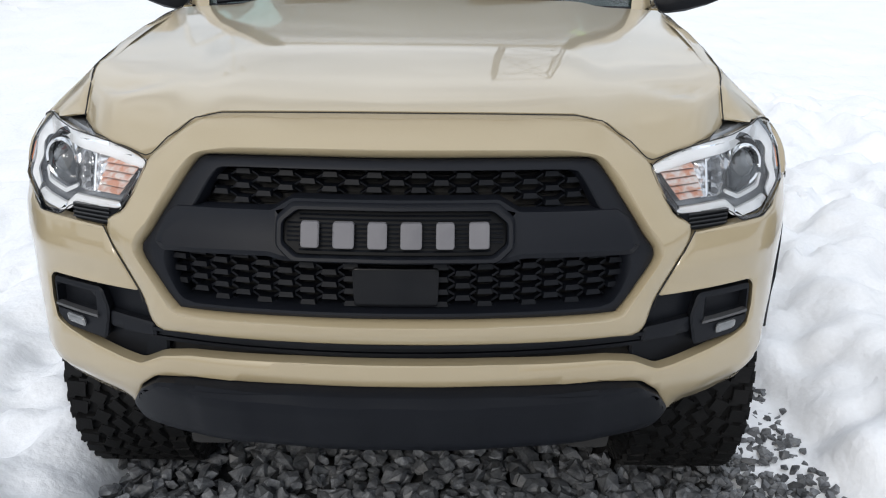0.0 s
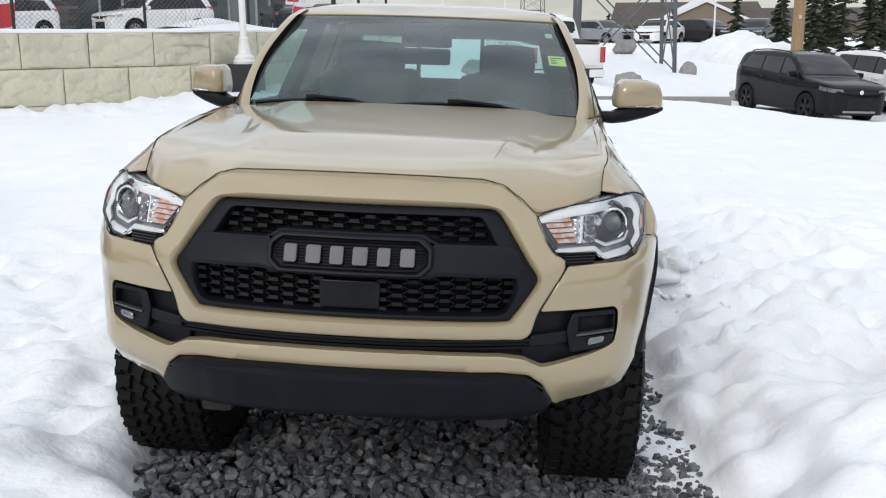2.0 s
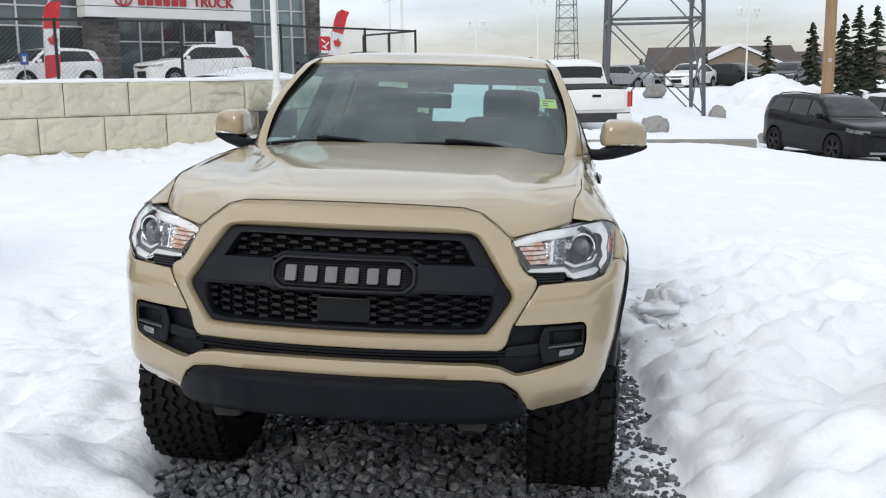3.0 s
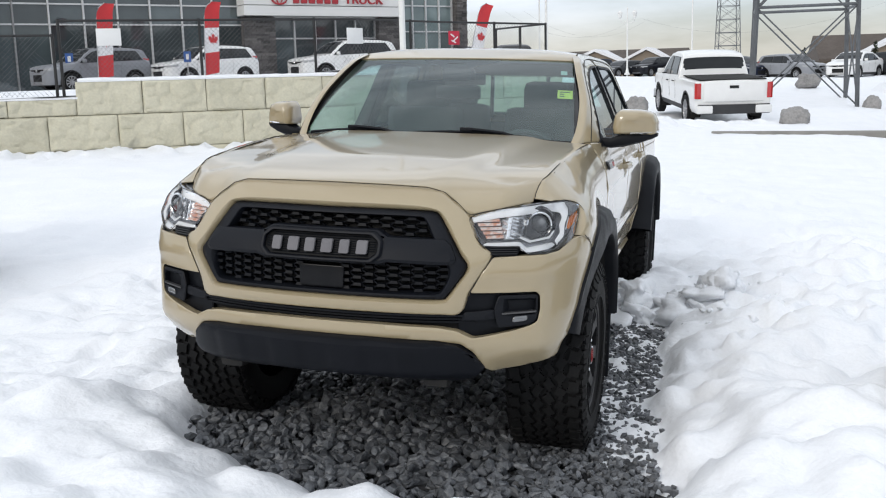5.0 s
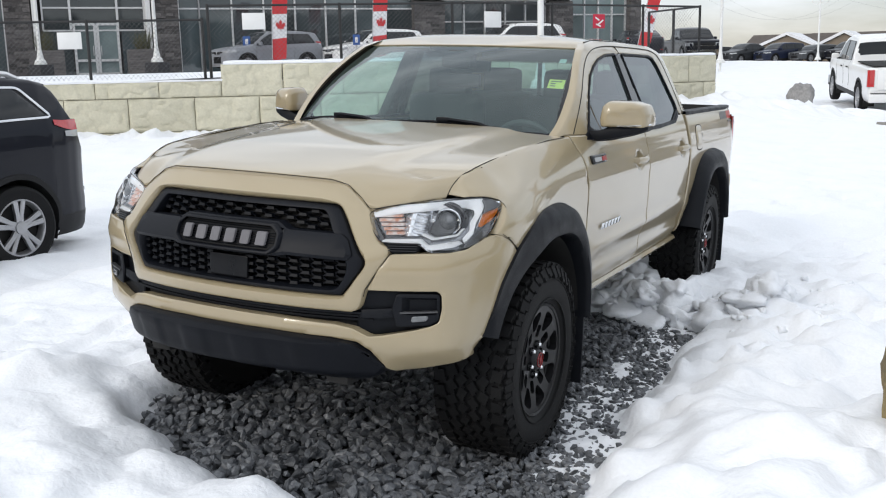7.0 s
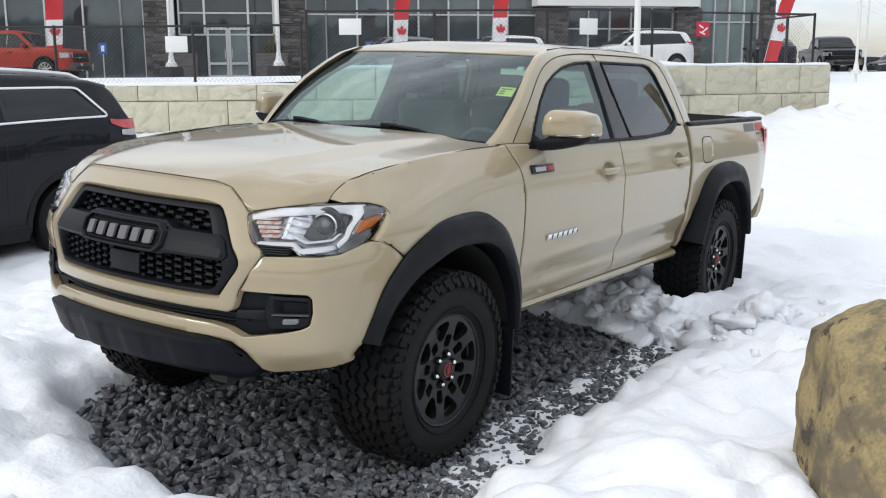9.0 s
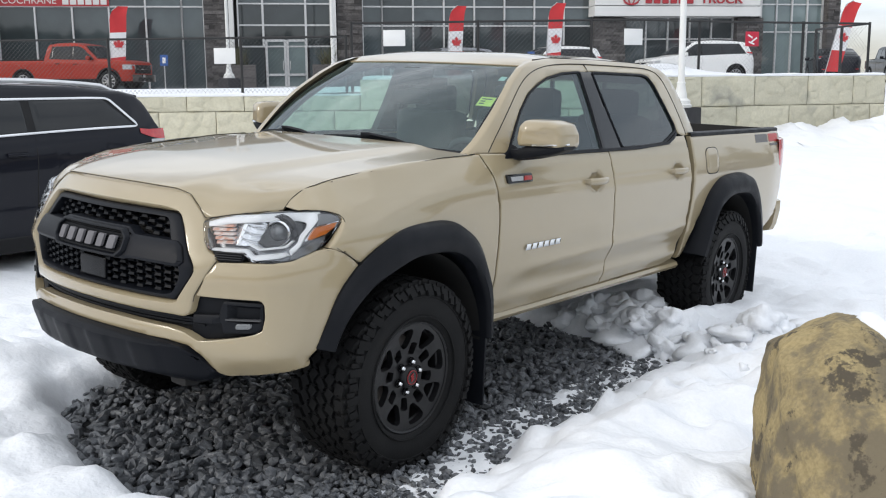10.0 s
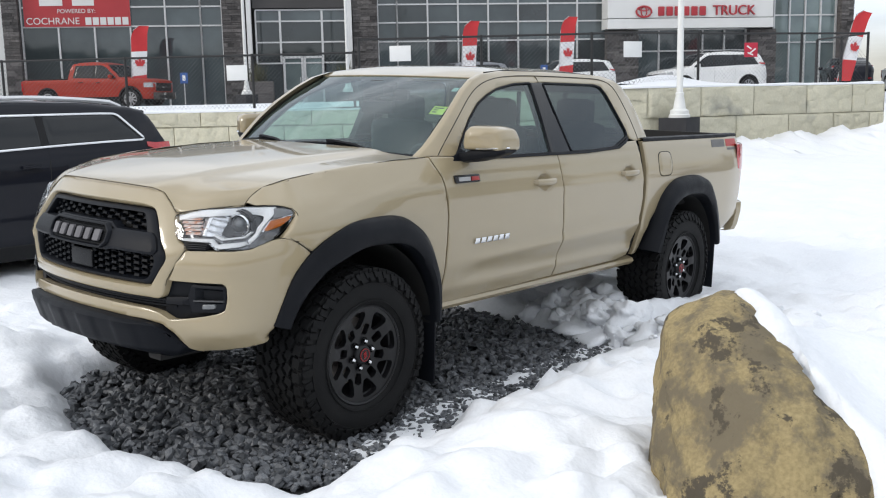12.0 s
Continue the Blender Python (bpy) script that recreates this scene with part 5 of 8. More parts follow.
def gravel_depth(x, y):
    """How far inside the bare rock patch a spot lies (below zero: outside)."""
    best = 1e9
    n = len(GRAVEL)
    for i in range(n):
        ax, ay = GRAVEL[i - 1]
        bx, by = GRAVEL[i]
        dx, dy = bx - ax, by - ay
        t = min(max(((x - ax) * dx + (y - ay) * dy) / (dx * dx + dy * dy), 0), 1)
        best = min(best, math.hypot(x - ax - t * dx, y - ay - t * dy))
    return best if inside(GRAVEL, x, y) else -best


def lumps(x, y):
    n = noise.fractal(Vector((x * 1.1, y * 1.1, 0.3)), 1.0, 2.0, 4) * 0.055
    n += noise.noise(Vector((x * 4.1, y * 4.1, 5))) * 0.022 + abs(noise.noise(Vector((x * 2.3, y * 2.3, 9)))) * 0.05
    n += noise.noise(Vector((x * 9.0, y * 9.0, 2))) * 0.012
    # trodden clods with sharp hollows between them
    c = noise.voronoi(Vector((x * 5.0 + 0.4 * noise.noise(Vector((x * 3, y * 3, 1))), y * 5.0, 4)))[0]
    n += 0.048 * min(0.6, c[1] - c[0]) * max(0.0, 0.3 + noise.noise(Vector((x * 0.9, y * 0.9, 6))))
    c = noise.voronoi(Vector((x * 10.0 + 0.5 * noise.noise(Vector((x * 7, y * 7, 1))), y * 10.0 + 0.5 * noise.noise(Vector((x * 7, y * 7, 8))), 2)))[0]
    n += 0.024 * min(0.6, c[1] - c[0]) * max(0.0, 0.35 + 1.2 * noise.noise(Vector((x * 1.3, y * 1.3, 16))))
    return n


FEET = []
frnd = random.Random(21)
for _ in range(260):
    fx, fy = frnd.gauss(1.2, 3.2), frnd.gauss(1.0, 3.5)
    FEET.append((fx, fy, frnd.uniform(0, 3.14), frnd.uniform(0.02, 0.075)))
for k in range(26):
    FEET.append((2.1 + 0.16 * math.sin(k * 2.1) + 0.02 * k, 6.5 - k * 0.34, 1.5, 0.06))
    FEET.append((-1.9 + 0.16 * math.sin(k * 2.4), 6.0 - k * 0.36, 1.5, 0.06))


def footprints(x, y):
    z = 0.0
    for fx, fy, a, d in FEET:
        dx, dy = x - fx, y - fy
        if dx * dx + dy * dy < 0.16:
            c, s = math.cos(a), math.sin(a)
            q = ((dx * c + dy * s) / 0.17) ** 2 + ((dy * c - dx * s) / 0.085) ** 2
            z -= d * math.exp(-q * q) - 0.22 * d * math.exp(-(q - 1.6) ** 2 * 2)
    return z


def snow_z(x, y):
    base = lot(x, y)
    near = math.exp(-((x - 1.0) ** 2 + (y - 1.0) ** 2) / 60.0)
    z = base + 0.05 + lumps(x, y) * (0.45 + 1.25 * near + 0.8 * smooth01(1.15, 1.5, x) * smooth01(3.6, 2.6, x) * smooth01(9, 5, y))
    if -8 < x < 10 and -5 < y < 11:
        z += footprints(x, y)
    if -3.5 < x < 4.5 and -3.5 < y < 7.0:
        d = -gravel_depth(x, y)
        wob = noise.noise(Vector((x * 3.1, y * 3.1, 7))) * 0.09 + noise.noise(Vector((x * 9.0, y * 9.0, 1))) * 0.03
        bank = smooth01(-0.06, 0.22, d + wob) * 0.09 * smooth01(-0.05, 0.2, d)
        side = 0.07 * smooth01(0.1, 0.5, d) * smooth01(1.9, 0.6, abs(d)) if x > 0.9 else 0.02 * smooth01(0.1, 0.5, d)
        z = base - 0.07 + (z - base + 0.07) * smooth01(-0.06, 0.14, d + wob) + bank * 0.6 + side
        if d < 0.1 and x > 0.65 and y > 0.2:
            veil = base + 0.0255 + 0.018 * noise.noise(Vector((x * 6, y * 6, 3))) + 0.016 * noise.noise(Vector((x * 17, y * 17, 6)))
            z = max(z, z + (veil - z) * smooth01(0.86 - 0.16 * smooth01(0.9, 1.4, y), 1.0 - 0.16 * smooth01(0.9, 1.4, y), x) * smooth01(0.3, 0.7, y))
    return z


xs = np.concatenate([np.linspace(-900, -60, 9), np.linspace(-50, -10, 21), np.linspace(-9, -3.2, 36), np.linspace(-3.1, 4.6, 210), np.linspace(4.8, 12, 30), np.linspace(13, 60, 24), np.linspace(80, 900, 9)])
ys = np.concatenate([np.linspace(-900, -40, 8), np.linspace(-30, -4, 10), np.linspace(-3.4, 6.5, 250), np.linspace(6.7, 14, 40), np.linspace(14.5, 32, 36), np.linspace(34, 120, 30), np.linspace(150, 2500, 10)])
nx, ny = len(xs), len(ys)
verts = [(float(x), float(y), snow_z(float(x), float(y))) for y in ys for x in xs]
faces = [(j * nx + i, j * nx + i + 1, (j + 1) * nx + i + 1, (j + 1) * nx + i) for j in range(ny - 1) for i in range(nx - 1)]
me = bpy.data.meshes.new("ground")
me.from_pydata(verts, [], faces)
me.materials.append(SNOW)
me.shade_smooth()
tagged(new("ground", me), "trampled white snow over the whole lot", "snow", kind="structure")

# bare ground under the crushed rock
bm = bmesh.new()
gx, gy = np.linspace(-1.4, 1.5, 24), np.linspace(-0.5, 4.4, 36)
loft(bm, [[(x, y, lot(x, y) - 0.012) for x in gx] for y in gy])
tagged(finish("rock_bed", bm, mat("wet_grit", (0.035, 0.036, 0.038), 0.9, second=(0.06, 0.06, 0.06), scale=30, fine=0.4, fine_scale=200, bump=0.6, bump_scale=90)), "dark grit under the crushed rock", "gravel", kind="structure")

rnd = random.Random(11)


def rock_points(r, k=17):
    pts = []
    for _ in range(k):
        v = Vector((rnd.gauss(0, 1), rnd.gauss(0, 1), rnd.gauss(0, 1))).normalized()
        pts.append(Vector((v.x * rnd.uniform(0.75, 1.25), v.y * rnd.uniform(0.6, 0.95), v.z * rnd.uniform(0.45, 0.75))) * r)
    return pts


shapes = []
for _ in range(14):
    bm = bmesh.new()
    for p in rock_points(1.0):
        bm.verts.new(p)
    hull = bmesh.ops.convex_hull(bm, input=bm.verts[:])
    bmesh.ops.delete(bm, geom=[g for g in hull["geom_interior"] if isinstance(g, bmesh.types.BMVert)], context="VERTS")
    me = bpy.data.meshes.new("rock_piece")
    bm.to_mesh(me)
    bm.free()
    me.materials.append(STONE)
    shapes.append(me)

bed = thing("crushed_rock_patch", "patch of dark grey crushed rock under the truck", "gravel", kind="structure")
pieces = []
while len(pieces) < 8000:
    x, y = rnd.uniform(-1.35, 1.45), rnd.uniform(-0.45, 3.9)
    d = gravel_depth(x, y)
    if d < -0.02 and rnd.random() > 0.16:
        continue
    if d < -0.13 or (x > 0.8 and y > 0.3 and rnd.random() < 0.05):
        continue
    r = rnd.uniform(0.017, 0.039) * (1.15 if rnd.random() < 0.12 else 1) * (1 - 0.36 * smooth01(0.72, 0.86, x) * smooth01(0.2, 0.5, y))
    lift = rnd.uniform(-0.006, 0.03) if x < 0.78 else rnd.uniform(0.004, 0.036)
    pieces.append((x, y, lot(x, y) + lift, r))
while len(pieces) < 9300:
    # finer chips along the outer strip
    x, y = rnd.uniform(0.78, 1.42), rnd.uniform(0.25, 3.9)
    if gravel_depth(x, y) > -0.05:
        pieces.append((x, y, lot(x, y) + rnd.uniform(0.012, 0.034), rnd.uniform(0.011, 0.025)))
pieces.sort(key=lambda p: (p[0] - 1.1) ** 2 + (p[1] + 0.1) ** 2)
near = [p for p in pieces if p[2] - lot(p[0], p[1]) > 0.012][:300]
chosen = set(near)
av, af = [], []
for p in pieces:
    x, y, z, r = p
    m = Matrix.LocRotScale((x, y, z), Euler((rnd.gauss(0, 0.45), rnd.gauss(0, 0.45), rnd.uniform(0, 6))), (r, r, r))
    sh = rnd.choice(shapes)
    if p in chosen:
        ob = new("rock_piece", sh)
        ob.parent = bed
        ob.matrix_basis = m
    else:
        o = len(av)
        av.extend(m @ v.co for v in sh.vertices)
        af.extend(tuple(o + i for i in q.vertices) for q in sh.polygons)
me = bpy.data.meshes.new("crushed_rock")
me.from_pydata(av, [], af)
me.materials.append(STONES)
tagged(new("crushed_rock", me), "loose dark grey crushed rock under the truck", "gravel", kind="stuff")

# broken clumps of snow by the rear wheel and along the edge of the patch
crnd = random.Random(8)
cv, cf = [], []
for n in range(100):
    heap = n < 70
    if heap:
        x = crnd.uniform(0.15, 1.55)
        y = 3.38 + 0.12 * math.sin(x * 4) + crnd.gauss(0, 0.10) + (0.25 * max(0, x - 1.0))
        r = crnd.uniform(0.035, 0.12)
    else:
        x, y = crnd.uniform(1.05, 1.9), crnd.uniform(2.6, 4.4)
        r = crnd.uniform(0.01, 0.03)
    bm = bmesh.new()
    bmesh.ops.create_icosphere(bm, subdivisions=3 if heap else 2, radius=1.0)
    sx, sy, sz, sd = crnd.uniform(0.6, 1.6), crnd.uniform(0.6, 1.3), crnd.uniform(0.45, 1.0), crnd.uniform(0, 50)
    turn = Matrix.Rotation(crnd.uniform(0, 6), 3, "Z") @ Matrix.Rotation(crnd.uniform(-0.5, 0.5), 3, "X")
    for v in bm.verts:
        q = v.co.copy()
        f = r * (1 + 0.75 * noise.noise(q * 1.1 + Vector((sd, 0, 0))) + 0.4 * noise.noise(q * 2.6 + Vector((0, sd, 0))) + 0.2 * noise.noise(q * 6 + Vector((0, 0, sd))))
        v.co = turn @ Vector((q.x * sx * f, q.y * sy * f, q.z * sz * f))
    o = len(cv)
    bm.verts.index_update()
    z0 = max(snow_z(x, y), lot(x, y)) + (r * 0.25 if heap else 0.0)
    cv.extend((v.co.x + x, v.co.y + y, v.co.z + z0) for v in bm.verts)
    cf.extend(tuple(o + v.index for v in f.verts) for f in bm.faces)
    bm.free()
me = bpy.data.meshes.new("snow_clumps")
me.from_pydata(cv, [], cf)
me.materials.append(SNOW)
me.shade_smooth()
tagged(new("snow_clumps", me), "broken clumps of snow beside the rear wheel", "snow", kind="stuff")


# ---- retaining wall, terrace ----
CONCRETE = mat("wall_concrete", (0.56, 0.53, 0.415), 0.85, second=(0.48, 0.455, 0.35), scale=1.6, fine=0.08, fine_scale=25, bump=0.5, bump_scale=9, per_object=0.09, dirt=(0.27, 0.265, 0.23), dirt_at=0.64, dirt_scale=1.1)
WALL_LINE = [(-24.0, 1.2), (-10.0, 11.2), (-5.2, 14.7), (-4.1, 17.0), (-2.22, 19.85)]
WALL_TOP, WALL_STEP = 1.65, 1.36
wall = thing("retaining_wall", "low retaining wall of large pale concrete blocks with snow on top", "wall", kind="structure")


def along(line, s):
    """The point and direction s metres along a line of corners."""
    for (ax, ay), (bx, by) in zip(line, line[1:]):
        n = math.hypot(bx - ax, by - ay)
        if s <= n or (bx, by) == line[-1]:
            return Vector((ax + (bx - ax) * s / n, ay + (by - ay) * s / n, 0)), Vector(((bx - ax) / n, (by - ay) / n, 0))
        s -= n


def length(line):
    return sum(math.hypot(b[0] - a[0], b[1] - a[1]) for a, b in zip(line, line[1:]))


TOTAL = length(WALL_LINE)
STEP_AT = 17.86
rnd = random.Random(5)


def joint(u, v, seed):
    """How far a spot on a block lies from the joints of its stamped stone pattern."""
    u += 0.05 * noise.noise(Vector((u * 3, v * 3, seed)))
    v += 0.05 * noise.noise(Vector((u * 3, v * 3, seed + 5)))
    d = noise.voronoi(Vector((u * 2.6, v * 3.8, seed)))[0]
    return d[1] - d[0]


def block(a, b, z0, z1):
    """One rock-faced block from a to b along the wall."""
    p, d = along(WALL_LINE, a)
    q, _ = along(WALL_LINE, b)
    d = (q - p).normalized()
    out = Vector((d.y, -d.x, 0))
    n, m, g = 30, 16, 0.007
    L = (q - p).length
    seed = rnd.uniform(0, 90)
    bm = bmesh.new()
    rows = []
    for j in range(m + 1):
        row = []
        for i in range(n + 1):
            u, v = g + (L - 2 * g) * i / n, z0 + g + (z1 - z0 - 2 * g) * j / m
            edge = min(i, n - i, j, m - j)
            bulge = 0.0 if edge == 0 else 0.03 + 0.03 * noise.noise(Vector((u * 2.6, v * 3.4, seed))) + 0.012 * noise.noise(Vector((u * 7, v * 7, seed))) - 0.028 * max(0, 0.15 - joint(u, v, seed)) / 0.15
            row.append(p + d * u + out * bulge + Vector((0, 0, v)))
        rows.append(row)
    grid = loft(bm, rows)
    made = bmesh.ops.extrude_edge_only(bm, edges=[e for e in bm.edges if e.is_boundary])["geom"]
    for k in made:
        if isinstance(k, bmesh.types.BMVert):
            k.co -= out * 0.12
    ob = finish("concrete_block", bm, CONCRETE, wall, 50)
    return ob


UPPER = [8.9 + 1.12 * k for k in range(8)] + [STEP_AT, 18.98, 20.1, 21.18, 22.27, 23.33, 24.6, 25.92, 27.18, 28.3, TOTAL]
LOWER = [8.34 + 1.12 * k for k in range(7)] + [16.18, 17.36, 18.53, 19.66, 20.74, 21.81, 22.9, 24.15, 25.5, 26.76, 27.85, 28.75, TOTAL]
for joints, z0, z1 in ((UPPER, -0.15, 0.45), (LOWER, 0.45, 1.06), (UPPER, 1.06, WALL_TOP)):
    for a, b in zip(joints, joints[1:]):
        block(a, b, z0, WALL_STEP if joints is UPPER and z0 > 1 and b <= STEP_AT + 0.01 else z1)
bm = bmesh.new()
line = [along(WALL_LINE, s) for s in np.linspace(0, TOTAL, 40)]
back_line = []
for p, d in line:
    back_line.append(p - Vector((d.y, -d.x, 0)) * 0.05)
loft(bm, [[(p.x, p.y, -0.3) for p in back_line], [(p.x, p.y, 1.33) for p in back_line]])
end, d = along(WALL_LINE, TOTAL)
nrm = Vector((d.y, -d.x, 0))
loft(bm, [[(end - nrm * k * 0.6 + d * 0.01) + Vector((0, 0, z)) for k in range(9)] for z in (-0.3, 0.2, 0.8, WALL_TOP - 0.02)])
part("wall_core", bm, CONCRETE, wall)
p, d = along(WALL_LINE, STEP_AT)
bm = boxed((0, 0, 0), (0.1, 0.7, 0.30))
bm.transform(Matrix.Translation(p + Vector((-d.y, d.x, 0)) * 0.36 + d * 0.06 + Vector((0, 0, 1.495))) @ Matrix.Rotation(math.atan2(d.y, d.x), 4, "Z"))
part("step_block", bm, CONCRETE, wall)

# the terrace behind the wall, with snow along its edge
TERR = 1.38


def terrace_z(x, y):
    return TERR + 0.14 * smooth01(-16, -8, x) + noise.noise(Vector((x * 0.3, y * 0.3, 3))) * 0.02


bm = bmesh.new()
rows = []
for k, (p, d) in enumerate(line):
    nrm = Vector((-d.y, d.x, 0))
    aim = Vector((-0.83, 0.56, 0))
    row = []
    for t in (0.0, 0.4, 1.0, 2.0, 4.0, 8.0, 14.0, 22.0, 34.0, 60.0):
        q = p + nrm * min(t, 0.4) + aim * max(0.0, t - 0.4)
        row.append((q.x, q.y, terrace_z(q.x, q.y) - 0.1))
    rows.append(row)
loft(bm, rows)
tagged(finish("terrace_pavement", bm, mat("slushy_pavement", (0.30, 0.30, 0.31), 0.6, second=(0.62, 0.63, 0.65), scale=0.5, fine=0.15, fine_scale=20)), "slushy paved terrace above the retaining wall", "pavement", kind="structure")
snow_top = bmesh.new()
rows = []
for s in sorted(list(np.linspace(0.2, TOTAL - 0.03, 240)) + [STEP_AT + 0.03, STEP_AT + 0.05]):
    p, d = along(WALL_LINE, s)
    nrm = Vector((-d.y, d.x, 0))
    h = WALL_STEP if s < STEP_AT + 0.04 else WALL_TOP
    lump = 0.03 + 0.03 * noise.noise(Vector((s * 1.4, 0, 4))) + 0.012 * noise.noise(Vector((s * 6, 0, 4)))
    heap = 0.24 * math.exp(-((s - TOTAL + 4.8) / 1.0) ** 2) + 0.05 * math.exp(-((s - TOTAL + 9) / 3) ** 2)
    rows.append([p + nrm * -0.012 + Vector((0, 0, h - 0.012)), p + nrm * -0.018 + Vector((0, 0, h + lump * 0.6)), p + nrm * 0.06 + Vector((0, 0, h + lump + 0.01)), p + nrm * 0.3 + Vector((0, 0, h + lump + 0.01 + heap * 0.4)), p + nrm * 0.9 + Vector((0, 0, h + lump - 0.02 + heap)), p + nrm * 1.6 + Vector((0, 0, max(h - 0.02, TERR + 0.12) + heap * 0.5)), p + nrm * 3.0 + Vector((0, 0, TERR - 0.05))])
loft(snow_top, rows)
tagged(finish("wall_snow", snow_top, SNOW), "snow lying along the top of the wall", "snow", kind="structure")
# bank of snow at the foot of the wall
bm = bmesh.new()
rows = []
for s in np.linspace(8.0, TOTAL + 6.0, 300):
    if s <= TOTAL:
        p, d = along(WALL_LINE, s)
    else:
        e, d = along(WALL_LINE, TOTAL)
        p = e + Vector((0.75, 0.66, 0)) * (s - TOTAL)
    out = Vector((d.y, -d.x, 0)).lerp(Vector((0.66, -0.75, 0)), smooth01(TOTAL - 1.0, TOTAL + 3.0, s)).normalized()
    rise = 0.20 + 0.24 * smooth01(TOTAL - 7.5, TOTAL + 1.0, s) - 0.3 * smooth01(TOTAL + 0.6, TOTAL + 3.4, s) - 0.10 * smooth01(14, 17, s) * smooth01(23, 20, s)
    row = []
    for k, f in enumerate((1.0, 1.0, 1.0, 0.96, 0.88, 0.76, 0.6, 0.44, 0.3, 0.18, 0.08, -0.02, -0.15)):
        q = p + out * (-0.3 + k * 0.24)
        row.append((q.x, q.y, lot(q.x, q.y) + rise * f * (0.85 + 0.45 * noise.noise(Vector((q.x * 1.6, q.y * 1.6, 8)))) + 0.14 * noise.noise(Vector((q.x * 3.4, q.y * 3.4, 8))) * min(1, f + 0.3) + 0.06 * noise.noise(Vector((q.x * 9, q.y * 9, 4))) * min(1, f + 0.2) + 0.02))
    rows.append(row)
loft(bm, rows)
tagged(finish("snow_bank", bm, SNOW), "lumpy bank of ploughed snow at the wall's foot", "snow", kind="structure")

# ---- fence on the wall ----
FENCE = mat("black_fence", (0.012, 0.012, 0.013), 0.5, second=(0.02, 0.02, 0.02), scale=10)
fence = thing("chain_link_fence", "black chain-link fence on top of the retaining wall", "fence")


def fence_at(s, z):
    p, d = along(WALL_LINE, s)
    return p + Vector((-d.y, d.x, 0)) * 0.35 + Vector((0, 0, z))


for posts, base, top in (((5.1, 7.7, 10.3, 12.89, 15.51, 17.56), WALL_STEP, 2.46), ((17.67, 20.1, 22.25, 24.8, 27.27, 28.93), WALL_TOP, 2.71)):
    lo, hi = posts[0], posts[-1]
    for s in posts:
        part("fence_post", tubed([fence_at(s, base - 0.3), fence_at(s, top + 0.03)], 0.028, 8), FENCE, fence)
    part("top_rail", tubed([fence_at(s, top) for s in np.linspace(lo, hi, 24)], 0.024, 6), FENCE, fence)
    bm = bmesh.new()
    pitch = 0.085
    h = top - base - 0.05
    s = lo - h
    while s < hi:
        for sgn in (0, 1):
            pts = []
            for f in (0.0, 0.5, 1.0):
                u = s + h * (f if sgn == 0 else 1 - f)
                if lo <= u <= hi:
                    pts.append(fence_at(u, base + 0.05 + h * f))
            if len(pts) > 1:
                tube(bm, pts, 0.0024, 3)
        s += pitch
    tagged(part("chain_link", bm, mat("grey_wire", (0.10, 0.10, 0.105), 0.5, 0.4, second=(0.15, 0.15, 0.155), scale=6), fence), "fine wire mesh", kind="stuff")
e0 = fence_at(28.93, 0)
nrm = Vector((-0.83, 0.56, 0))
for k in (1, 2):
    q = e0 + nrm * 0.85 * k
    part("fence_post", tubed([q + Vector((0, 0, 1.4)), q + Vector((0, 0, 2.68))], 0.034, 8), FENCE, fence)
part("top_rail", tubed([e0 + Vector((0, 0, 2.71)), e0 + nrm * 1.7 + Vector((0, 0, 2.68))], 0.024, 6), FENCE, fence)
PANEL = mat("white_sign_panel", (0.75, 0.75, 0.74), 0.5, second=(0.68, 0.68, 0.67), scale=5)
for s, z in ((15.2, 2.12), (18.5, 2.42), (23.18, 2.39)):
    p, d = along(WALL_LINE, s)
    ob = finish("fence_sign", boxed((0, 0, 0), (0.42, 0.012, 0.30), 0.004), PANEL)
    ob.matrix_world = Matrix.Translation(fence_at(s, z) + Vector((d.y, -d.x, 0)) * 0.045) @ Matrix.Rotation(math.atan2(d.y, d.x), 4, "Z")
    tagged(ob, "blank white sign panel hung on the fence", "sign", "signs on the fence")

# ---- the dealership: facade coordinates s along, o outwards, z up ----
FA = Vector((-24.73, 32.63, 0))
FD, FN = Vector((0.6691, 0.7431, 0)), Vector((0.7431, -0.6691, 0))
FM = Matrix.Translation(FA) @ Matrix(((FD.x, FN.x, 0, 0), (FD.y, FN.y, 0, 0), (0, 0, 1, 0), (0, 0, 0, 1)))
house = thing("dealership_building", "two-storey dealership with glass front, dark stone piers and white sign band", "building", FM)
SLATE = mat("dark_ledgestone", (0.04, 0.038, 0.038), 0.8, second=(0.15, 0.135, 0.13), scale=3.0, stretch=(0.5, 0.5, 6.0), fine=0.3, fine_scale=9, bump=0.5, bump_scale=8)
SLATES = mat("stacked_ledgestone", (0.075, 0.07, 0.07), 0.85, second=(0.13, 0.12, 0.115), scale=2.0, fine=0.3, fine_scale=12, bump=0.5, bump_scale=14, per_island=0.55)
CLAD = mat("white_cladding", (0.68, 0.68, 0.67), 0.5, second=(0.63, 0.63, 0.62), scale=0.8)
ALU = mat("pale_aluminium", (0.6, 0.6, 0.6), 0.4, 0.3, second=(0.54, 0.54, 0.54), scale=2)
# tones varied in the pane colour stand in for reflections and the interior behind
PANE = mat("shop_glass", (0.03, 0.04, 0.045), 0.04, second=(0.075, 0.095, 0.1), scale=0.6, coat=1.0, per_object=0.6)
PANE2 = mat("pale_shop_glass", (0.22, 0.28, 0.28), 0.04, second=(0.12, 0.16, 0.165), scale=0.7, coat=1.0, per_object=0.4)
BROWN = mat("dark_metal_panel", (0.045, 0.042, 0.042), 0.5, second=(0.06, 0.056, 0.055), scale=1.0)
